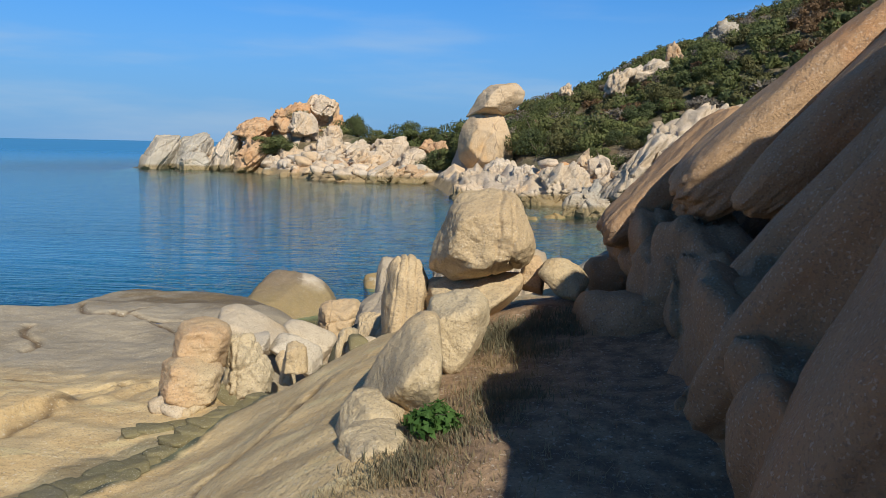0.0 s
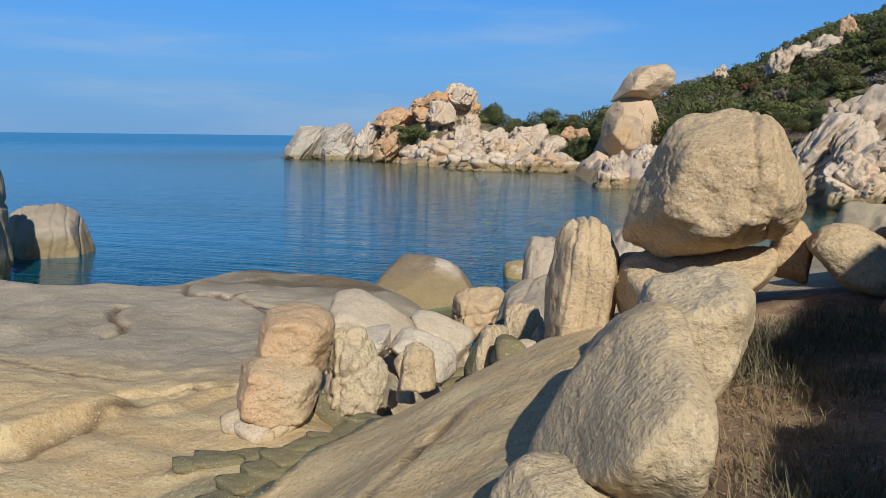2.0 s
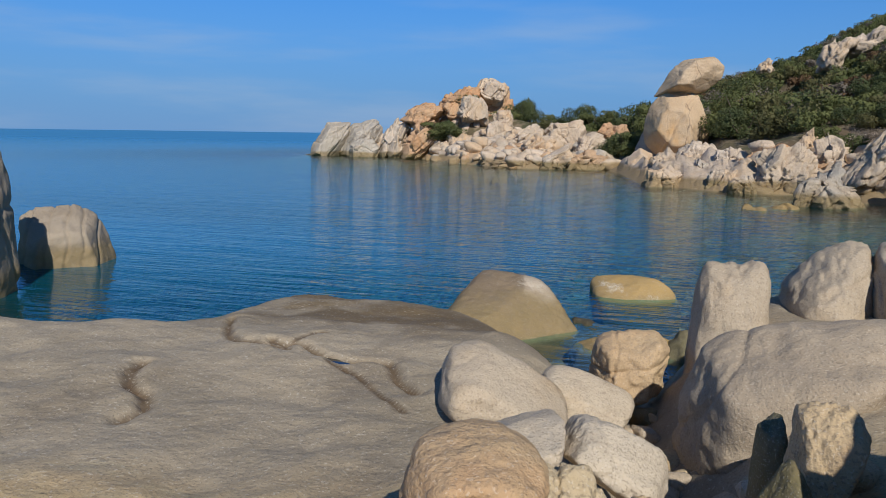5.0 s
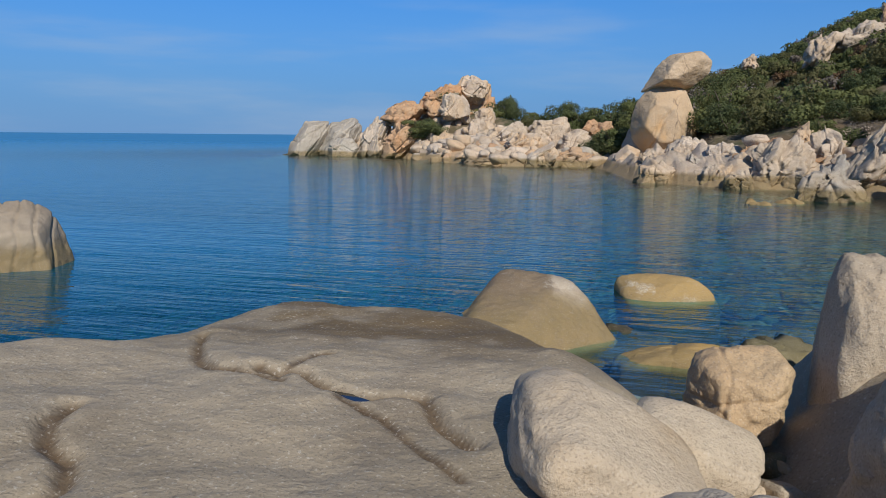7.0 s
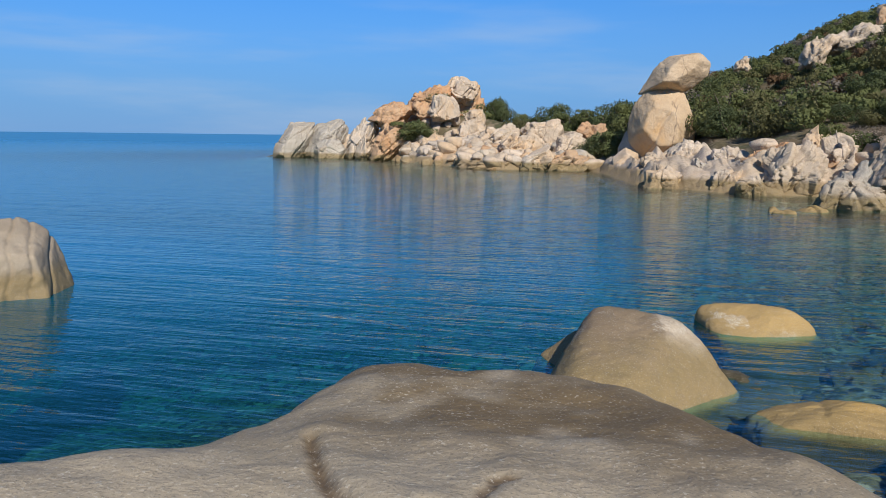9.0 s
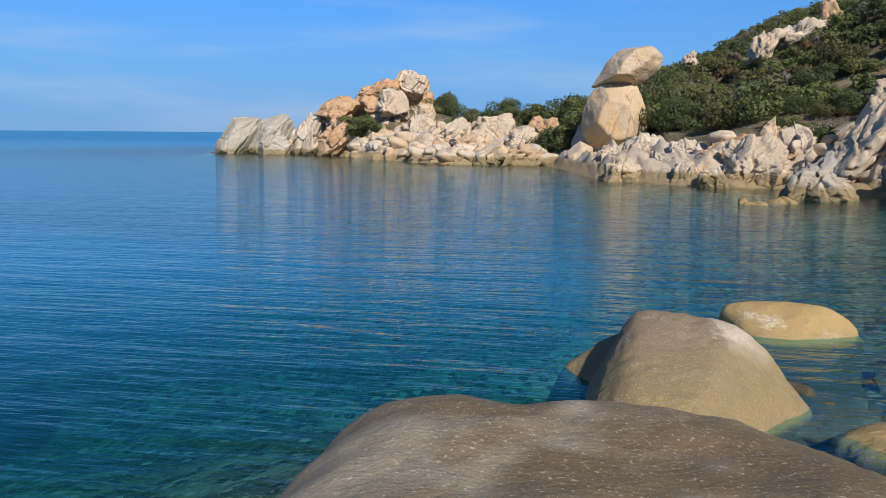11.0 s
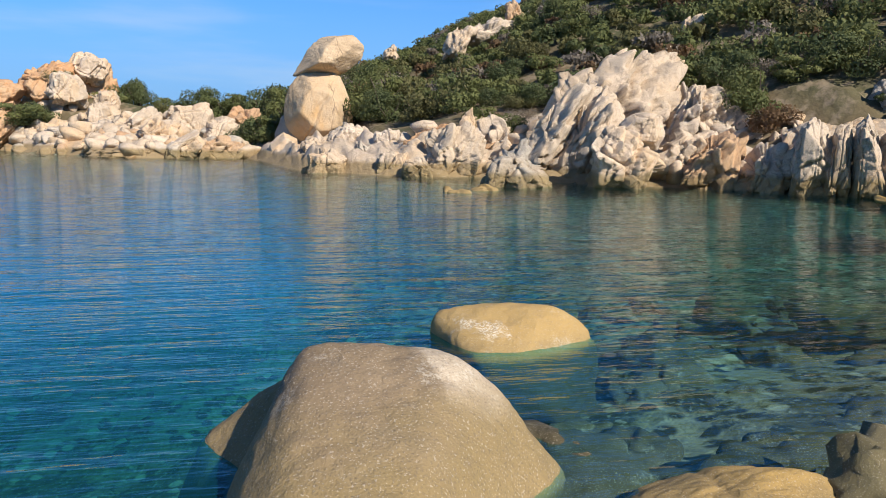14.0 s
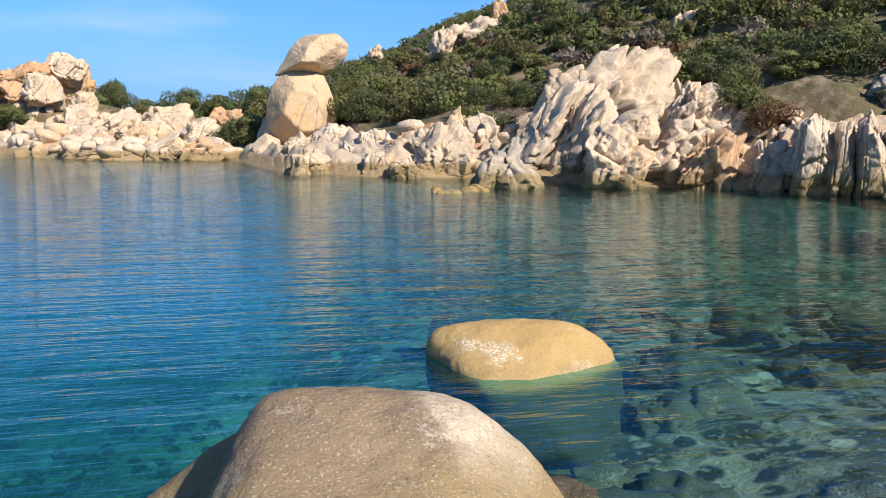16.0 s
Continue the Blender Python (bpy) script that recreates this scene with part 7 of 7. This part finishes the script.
rock("sunken_rock", (9.44, 28.01, -0.77), (0.51, 0.46, 0.25), 658, "sunken", "stone lying on the sea bed", group="sunken rocks", level=4, p=12, rough=0.07, block=(0.3, 1.4, 20, 0.05, 0.05))
rock("sunken_rock", (7.76, 29.67, -0.85), (0.15, 0.09, 0.08), 659, "sunken", "stone lying on the sea bed", group="sunken rocks", level=4, p=12, rough=0.07, block=(0.3, 1.4, 20, 0.05, 0.05))
rock("sunken_rock", (8.79, 29.36, -0.83), (0.49, 0.42, 0.25), 660, "sunken", "stone lying on the sea bed", group="sunken rocks", level=4, p=12, rough=0.07, block=(0.3, 1.4, 20, 0.05, 0.05))
rock("sunken_rock", (8.19, 25.29, -0.75), (0.48, 0.45, 0.24), 662, "sunken", "stone lying on the sea bed", group="sunken rocks", level=4, p=12, rough=0.07, block=(0.3, 1.4, 20, 0.05, 0.05))
rock("sunken_rock", (4.52, 29.82, -0.86), (0.3, 0.27, 0.15), 663, "sunken", "stone lying on the sea bed", group="sunken rocks", level=4, p=12, rough=0.07, block=(0.3, 1.4, 20, 0.05, 0.05))
rock("sunken_rock", (6.41, 27.19, -0.75), (0.34, 0.33, 0.17), 664, "sunken", "stone lying on the sea bed", group="sunken rocks", level=4, p=12, rough=0.07, block=(0.3, 1.4, 20, 0.05, 0.05))
rock("sunken_rock", (4.60, 26.17, -0.75), (0.39, 0.38, 0.2), 665, "sunken", "stone lying on the sea bed", group="sunken rocks", level=4, p=12, rough=0.07, block=(0.3, 1.4, 20, 0.05, 0.05))
rock("sunken_rock", (8.10, 28.89, -0.81), (0.49, 0.45, 0.25), 666, "sunken", "stone lying on the sea bed", group="sunken rocks", level=4, p=12, rough=0.07, block=(0.3, 1.4, 20, 0.05, 0.05))
rock("sunken_rock", (4.36, 32.69, -1.0), (0.22, 0.16, 0.11), 667, "sunken", "stone lying on the sea bed", group="sunken rocks", level=4, p=12, rough=0.07, block=(0.3, 1.4, 20, 0.05, 0.05))
rock("sunken_rock", (10.83, 28.79, -0.8), (0.47, 0.31, 0.23), 668, "sunken", "stone lying on the sea bed", group="sunken rocks", level=4, p=12, rough=0.07, block=(0.3, 1.4, 20, 0.05, 0.05))
rock("sunken_rock", (11.14, 26.70, -0.75), (0.2, 0.16, 0.1), 669, "sunken", "stone lying on the sea bed", group="sunken rocks", level=4, p=12, rough=0.07, block=(0.3, 1.4, 20, 0.05, 0.05))
rock("sunken_rock", (6.64, 29.81, -0.86), (0.51, 0.45, 0.26), 670, "sunken", "stone lying on the sea bed", group="sunken rocks", level=4, p=12, rough=0.07, block=(0.3, 1.4, 20, 0.05, 0.05))
rock("sunken_rock", (7.89, 31.28, -0.93), (0.34, 0.21, 0.17), 672, "sunken", "stone lying on the sea bed", group="sunken rocks", level=4, p=12, rough=0.07, block=(0.3, 1.4, 20, 0.05, 0.05))
rock("sunken_rock", (5.86, 32.40, -0.99), (0.29, 0.26, 0.14), 673, "sunken", "stone lying on the sea bed", group="sunken rocks", level=4, p=12, rough=0.07, block=(0.3, 1.4, 20, 0.05, 0.05))


# ---- plants and small stones beside the path ----
def tuft_points(rng, n, spread, tall, wide, lean=0.5):
    """Blades: thin triangles that fan out from a root."""
    root = rng.normal(size=(n, 2)) * spread
    a = rng.uniform(0, 2 * np.pi, n)
    h = tall * rng.uniform(0.5, 1.1, n)
    out = lean * h * rng.uniform(0.1, 1, n)
    side = np.stack([-np.sin(a), np.cos(a)], 1) * wide
    tip = root + np.stack([np.cos(a), np.sin(a)], 1) * out[:, None]
    z0 = np.zeros((n, 1)) - 0.02
    return np.stack([np.hstack([root - side, z0]), np.hstack([root + side, z0]), np.hstack([tip, h[:, None]])], 1).reshape(-1, 3)


# ---- plants ----
def leaf_material(name, dark, light, scale=0.5):
    k = Nodes(name)
    col = k.mix(k.grey(k.noise(scale, 4), 0.35, 0.65), dark, light)
    isl = k.n.new("ShaderNodeNewGeometry").outputs["Random Per Island"]
    col = k.mix(k.math("MULTIPLY", isl, 0.6), col, light)
    col = k.mix(k.math("MULTIPLY", k.random(), 0.35), col, dark)
    k.done(col, 0.75)
    glow = k.n.new("ShaderNodeBsdfTranslucent")
    k.l.new(col, glow.inputs[0])
    both = k.n.new("ShaderNodeMixShader")
    both.inputs[0].default_value = 0.35
    k.l.new(k.bsdf.outputs[0], both.inputs[1])
    k.l.new(glow.outputs[0], both.inputs[2])
    k.l.new(both.outputs[0], k.n["Material Output"].inputs[0])
    return k.mat


M["leaf"] = leaf_material("leaves_green", (0.080, 0.098, 0.034), (0.19, 0.20, 0.07))
M["leaf_dark"] = leaf_material("leaves_dark", (0.055, 0.075, 0.032), (0.14, 0.16, 0.062))
M["leaf_olive"] = leaf_material("leaves_olive", (0.10, 0.095, 0.036), (0.18, 0.17, 0.07))
M["leaf_brown"] = leaf_material("leaves_brown", (0.11, 0.07, 0.035), (0.19, 0.115, 0.06))
M["leaf_grey"] = leaf_material("twigs_grey", (0.16, 0.13, 0.10), (0.27, 0.23, 0.18))
M["dry"] = leaf_material("grass_dry", (0.20, 0.145, 0.075), (0.36, 0.28, 0.16), 6)
M["sage"] = leaf_material("leaves_sage", (0.12, 0.11, 0.065), (0.21, 0.185, 0.115), 5)
M["fresh"] = leaf_material("leaves_fresh", (0.035, 0.09, 0.018), (0.09, 0.17, 0.04), 8)
bark = Nodes("bark")
M["bark"] = bark.done(bark.mix(bark.noise(9, 4), (0.10, 0.075, 0.05), (0.20, 0.16, 0.12)), 0.9, bark.bump(bark.noise(12, 5), 0.6, 0.03))


def crown_points(rng, width, height, lobes, leaves, leaf, flat=0.0):
    """Leaf triangles on lumpy lobes; the outline is uneven, with gaps between the lobes."""
    verts = []
    for _ in range(lobes):
        a, r = rng.uniform(0, 2 * np.pi), width * 0.72 * np.sqrt(rng.uniform(0, 1))
        c = np.array((r * np.cos(a), r * np.sin(a), height * rng.uniform(0.14, 0.82) * (1 - 0.45 * (r / width) ** 2)))
        s = width * rng.uniform(0.26, 0.46)
        n = int(leaves / lobes)
        d = rng.normal(size=(n, 3))
        d /= np.linalg.norm(d, axis=1)[:, None]
        q = c + d * s * np.array((1, 1, 0.72 - flat * 0.4)) * rng.uniform(0.7, 1.08, (n, 1))
        u = np.cross(d, rng.normal(size=(n, 3)))
        u /= np.linalg.norm(u, axis=1)[:, None]
        v = np.cross(d, u) + d * rng.uniform(-0.6, 0.9, (n, 1))
        k = leaf * rng.uniform(0.6, 1.4, (n, 1))
        verts.append(np.stack([q - u * k * 0.5, q + u * k * 0.5, q + v * k], 1).reshape(-1, 3))
    verts = np.concatenate(verts)
    verts[:, 2] = np.maximum(verts[:, 2], 0.02)
    return verts


def tube(path, radii, sides=6):
    path, rings = np.array(path, float), []
    for k, (p, r) in enumerate(zip(path, radii)):
        d = path[min(k + 1, len(path) - 1)] - path[max(k - 1, 0)]
        d /= np.linalg.norm(d)
        u = np.cross(d, (0.3, 1, 0.2))
        u /= np.linalg.norm(u)
        v = np.cross(d, u)
        a = np.arange(sides) * 2 * np.pi / sides
        rings.append(p + r * (np.cos(a)[:, None] * u + np.sin(a)[:, None] * v))
    verts, faces = np.concatenate(rings), []
    for k in range(len(path) - 1):
        for j in range(sides):
            a, b = k * sides + j, k * sides + (j + 1) % sides
            faces.append((a, b, b + sides, a + sides))
    return verts, faces


def limbs(rng, width, height, count, thick):
    """A short tapered trunk that forks into limbs."""
    verts, faces = tube([(0, 0, -0.3), (0.02, 0, height * 0.15), (0.05, 0.02, height * 0.35)], (thick, thick * 0.8, thick * 0.6))
    verts = [verts]
    n = len(verts[0])
    for _ in range(count):
        a = rng.uniform(0, 2 * np.pi)
        e = np.array((np.cos(a) * width * 0.65, np.sin(a) * width * 0.65, height * rng.uniform(0.45, 0.85)))
        s = np.array((0.02, 0.01, height * rng.uniform(0.12, 0.3)))
        m = s + (e - s) * 0.5 + rng.normal(size=3) * 0.08 * width
        v, f = tube([s, m, e], (thick * 0.45, thick * 0.3, thick * 0.1), 5)
        faces += [tuple(i + n for i in q) for q in f]
        verts.append(v)
        n += len(v)
    return np.concatenate(verts), faces


def shrub(name, seed, width, height, mat, label, category="shrub", lobes=13, leaves=4600, leaf=0.10, flat=0.0):
    rng = np.random.default_rng(seed)
    thing = tagged(new(name), label, category, "hill shrubs")
    v, f = limbs(rng, width, height, 6, 0.06 * width)
    trunk = new("trunk", mesh_of("trunk", v, f, M["bark"]))
    c = crown_points(rng, width, height, lobes, leaves, leaf, flat)
    crown = new("crown", mesh_of("crown", c, np.arange(len(c)).reshape(-1, 3), M[mat], False))
    trunk.parent = crown.parent = thing
    return thing


def land_z(x, y):
    return float(ground_height(np.array([x], float), np.array([y], float))[0][0])


KINDS = [shrub("shrub", 500, 1.6, 2.3, "leaf", "dense green evergreen shrub on the hillside"),
         shrub("shrub", 501, 1.9, 2.6, "leaf_dark", "dark green juniper bush on the hillside"),
         shrub("shrub", 502, 1.5, 1.7, "leaf_olive", "olive-green scrub bush on the hillside", leaves=3200),
         shrub("shrub", 503, 1.7, 2.0, "leaf", "spreading green scrub bush on the hillside", flat=0.8),
         shrub("shrub", 504, 1.3, 1.4, "leaf_grey", "grey leafless scrub bush on the hillside", leaves=1800, leaf=0.085),
         shrub("shrub", 505, 1.4, 1.3, "leaf_brown", "reddish-brown dry scrub bush on the hillside", leaves=2600)]
for n, ob in enumerate(KINDS):
    ob.location = (16 + 3.1 * n, 78 + 1.5 * n, land_z(16 + 3.1 * n, 78 + 1.5 * n) - 0.1)


def plant(kind, x, y, size, tall=1.0, turn=0.0, z=None):
    ob = copy_thing(KINDS[kind], pose(x, y, land_z(x, y) - 0.3 if z is None else z, 0, 0, turn))
    ob.scale = (size, size, size * tall)
    return ob


# wind-shaped trees and bushes on the headland
for kind, x, y, z, size, tall in ((1, -15.2, 117, 4.2, 1.1, 1.45), (1, -17.2, 118, 4.6, 1.2, 1.1), (0, -13.0, 117, 3.6, 1.2, 0.9), (1, -11.2, 116, 3.2, 1.2, 0.8), (3, -18.5, 116, 4.8, 1.2, 0.8),
                                  (1, -8.1, 114, 3.4, 1.3, 1.2), (3, -6.2, 113, 3.2, 1.4, 1.1), (0, -4.4, 112, 3.2, 1.5, 0.95), (3, -2.4, 111, 3.2, 1.5, 0.95), (1, -0.4, 108, 3.0, 1.5, 1.15),
                                  (0, 1.8, 105, 3.0, 1.5, 1.15), (3, -25.6, 107.5, 2.4, 1.6, 0.8), (1, -24.0, 108, 2.6, 1.2, 0.8), (1, -22.6, 112, 7.2, 0.8, 0.8), (2, -12.5, 112, 3.2, 1.2, 0.9),
                                  (0, 2.6, 98, 2.0, 1.5, 1.0), (1, -1.8, 94, 0.5, 1.2, 1.0), (2, -9.5, 109, 2.8, 1.0, 0.8)):
    plant(kind, x, y, size * 1.2, tall, 40 * x, z)

# scrub over the hill: the front rows one by one, the rest as a carpet
rng = np.random.default_rng(77)
carpet = {m: [] for m in ("leaf", "leaf_dark", "leaf_olive", "leaf_brown", "leaf_grey")}
cx, cy = np.meshgrid(np.arange(1, 75, 2.3), np.arange(42, 150, 2.4))
cx, cy = (cx + rng.uniform(-0.8, 0.8, cx.shape)).ravel(), (cy + rng.uniform(-0.8, 0.8, cy.shape)).ravel()
ch, cs = ground_height(cx, cy)
crag = 4.4 - 0.6 * smooth(24, 27, cx) + 2.2 * smooth(13, 17, cx) * smooth(25, 20, cx) - 1.5 * smooth(12, 6, cx)
front = 0
for x, y, z, s, need in zip(cx, cy, ch, cs, crag):
    if s < need or (x < 9 and y < 90) or (x < 13 and y < 78) or x - 1 > (y - 20) * 1.5 or s > 62 or (15 < x < 25.3 and y < 60.5) or (x < 29 and y < 54) or rng.uniform() < 0.04:
        continue
    patch = float(vnoise(np.array([[x * 0.11, y * 0.11, 3.0]]), 31)[0])
    kind = int(rng.choice(6, p=(0.26, 0.18, 0.22, 0.2, 0.07, 0.07) if patch < 0.35 else (0.14, 0.12, 0.26, 0.1, 0.16, 0.22)))
    size = rng.uniform(0.65, 1.25) * (1.5 if x < 16 and y > 75 else 1.08)
    if s < need + 7 and front < 240:
        front += 1
        plant(kind, x, y, size, rng.uniform(0.8, 1.15), rng.uniform(0, 360))
    else:
        w = 1.6 * size
        v = crown_points(rng, w, w * rng.uniform(0.9, 1.35), 9, 760, 0.22)
        carpet[("leaf", "leaf_dark", "leaf_olive", "leaf", "leaf_grey", "leaf_brown")[kind]].append(v + np.array((x, y, z - 0.2)))
for m, parts in carpet.items():
    if parts:
        v = np.concatenate(parts)
        tagged(new("scrub", mesh_of("scrub", v, np.arange(len(v)).reshape(-1, 3), M[m], False)),
               {"leaf": "green scrub covering the hill", "leaf_dark": "dark green scrub covering the hill", "leaf_olive": "olive scrub covering the hill",
                "leaf_brown": "reddish dry scrub on the hill", "leaf_grey": "grey leafless scrub on the hill"}[m], "scrub", kind="stuff")


# rubble between the big boulders of the far shore
RUBBLE = []
for n in range(9):
    v, f = rock_shape((1, rng.uniform(0.7, 1), rng.uniform(0.55, 0.9)), 700 + n, p=26, planes=12, sharp=0.6, rough=0.02, level=3)
    RUBBLE.append(mesh_of("boulder", v, f, M["orange" if n == 4 else "grey" if n == 7 else "far"]))
rx, ry = rng.uniform(-46, 36, 6000), rng.uniform(42, 118, 6000)
rz, rs = ground_height(rx, ry)
fits = (rs > -0.3) & (rs < np.where(rx < 0, 12, 6)) & (rx - 1 < (ry - 20) * 1.1) & ~((rx > -1) & (rx < 9) & (ry < 92))
for x, y, z in list(zip(rx[fits], ry[fits], rz[fits]))[:300]:
    size = rng.uniform(0.35, 1.0) * (1.25 if x < 0 else 0.85)
    ob = new("boulder", RUBBLE[int(rng.integers(9))])
    ob.matrix_world = pose(x, y, z + 0.15 * size, rng.uniform(-25, 25), rng.uniform(-25, 25), rng.uniform(0, 360)) @ Matrix.Diagonal((size, size, size, 1))
    tagged(ob, "angular pale granite rubble block on the far shore", "rock", "far shore rubble")


# dry grass, grey heath and one leafy plant along the path
def verge(name, mat, label, seed, spots, blades, tall, wide, kind="stuff", lean=0.5, spread=0.10):
    rng = np.random.default_rng(seed)
    parts = []
    for x, y, r, count in spots:
        for _ in range(count):
            a, q = rng.uniform(0, 2 * np.pi), r * math.sqrt(rng.uniform())
            px, py = x + q * math.cos(a), y + q * math.sin(a)
            parts.append(tuft_points(rng, blades, spread, tall * rng.uniform(0.6, 1.2), wide, lean) + np.array((px, py, bench_z(px, py))))
    v = np.concatenate(parts)
    return tagged(new(name, mesh_of(name, v, np.arange(len(v)).reshape(-1, 3), M[mat], False)), label, "plants", kind=kind)


verge("dry_grass", "dry", "dry brown grass and stalks at the path's edge", 81,
      [(6.55, 9.6, 0.35, 40), (6.62, 10.15, 0.32, 46), (6.75, 10.7, 0.32, 46), (6.95, 11.2, 0.28, 36), (7.15, 11.8, 0.28, 36), (7.25, 12.5, 0.28, 36), (6.95, 9.9, 0.35, 30)], 26, 0.04, 0.0035, lean=1.9)
verge("heath", "sage", "grey-green heath plants beside the path", 82,
      [(7.3, 13.25, 0.28, 34), (7.62, 13.3, 0.25, 26), (7.1, 12.95, 0.2, 14), (7.2, 11.5, 0.2, 14), (6.9, 11.1, 0.25, 20), (6.7, 10.5, 0.2, 12), (7.4, 12.6, 0.2, 12)], 46, 0.07, 0.005, lean=1.4)
verge("fine_litter", "dry", "dry twigs and litter on the path soil", 83,
      [(7.4, 11.5, 0.6, 60), (7.3, 12.6, 0.5, 50), (7.4, 10.2, 0.6, 50)], 10, 0.05, 0.004, lean=2.5, spread=0.16)
rng = np.random.default_rng(84)
leafy = tagged(new("leafy_plant"), "fresh green leafy plant in dry grass", "plant")
leafy.location = (6.72, 11.0, bench_z(6.72, 11.0))
v = crown_points(rng, 0.20, 0.16, 9, 900, 0.036)
part_leaves = new("leaves", mesh_of("leaves", v, np.arange(len(v)).reshape(-1, 3), M["fresh"], False))
v, f = limbs(rng, 0.2, 0.2, 7, 0.008)
part_stem = new("stem", mesh_of("stem", v, f, M["bark"]))
part_leaves.parent = part_stem.parent = leafy

# dark olive vein: a broken course of flat stones let into the bench
VEIN = []
for n in range(5):
    v, f = rock_shape((0.14, 0.15, 0.05), 900 + n, p=26, planes=5, sharp=0.8, rough=0.03, level=4)
    VEIN.append(mesh_of("vein_stone", v, f, M["olive"]))
for a, b, count in (((3.55, 11.4), (4.2, 12.65), 8), ((4.2, 12.65), (4.84, 13.98), 9), ((3.74, 13.04), (4.13, 13.35), 3)):
    for n in range(count):
        t = (n + 0.5) / count
        x, y = a[0] + (b[0] - a[0]) * t + rng.uniform(-0.03, 0.03), a[1] + (b[1] - a[1]) * t
        ob = new("vein_stone", VEIN[int(rng.integers(5))])
        ob.matrix_world = pose(x, y, bench_z(x, y) - 0.012, rng.uniform(-6, 6), rng.uniform(-6, 6), math.degrees(math.atan2(b[1] - a[1], b[0] - a[0])) + rng.uniform(-14, 14)) @ Matrix.Diagonal((rng.uniform(0.8, 1.2), rng.uniform(0.6, 1.0) * (1.4 if y < 12.6 else 0.9), 1, 1))
        tagged(ob, "dark olive-grey stone of a vein in the bench", "rock", "vein stones")

# loose cobbles in the gully and round the stones
COBBLE = []
for n in range(6):
    v, f = rock_shape((0.13, 0.10, 0.08), 920 + n, p=8, planes=7, rough=0.05, level=3)
    COBBLE.append(mesh_of("cobble", v, f, M[("near", "pale", "warm", "near", "olive", "pale")[n]]))
for x, y, r, count in ((4.7, 15.2, 0.35, 12), (4.75, 16.4, 0.35, 12), (4.6, 17.8, 0.35, 12), (4.2, 14.8, 0.3, 8), (4.4, 18.9, 0.3, 8), (5.4, 16.6, 0.4, 8), (4.0, 13.8, 0.3, 6), (5.6, 13.9, 0.2, 5)):
    for _ in range(count):
        a, q = rng.uniform(0, 2 * np.pi), r * math.sqrt(rng.uniform())
        px, py, k = x + q * math.cos(a), y + q * math.sin(a), rng.uniform(0.5, 1.6)
        ob = new("cobble", COBBLE[int(rng.integers(6))])
        ob.matrix_world = pose(px, py, bench_z(px, py) + 0.03 * k, rng.uniform(-20, 20), rng.uniform(-20, 20), rng.uniform(0, 360)) @ Matrix.Diagonal((k, k, k, 1))
        tagged(ob, "small granite cobble lying in the gully", "rock", "cobbles")
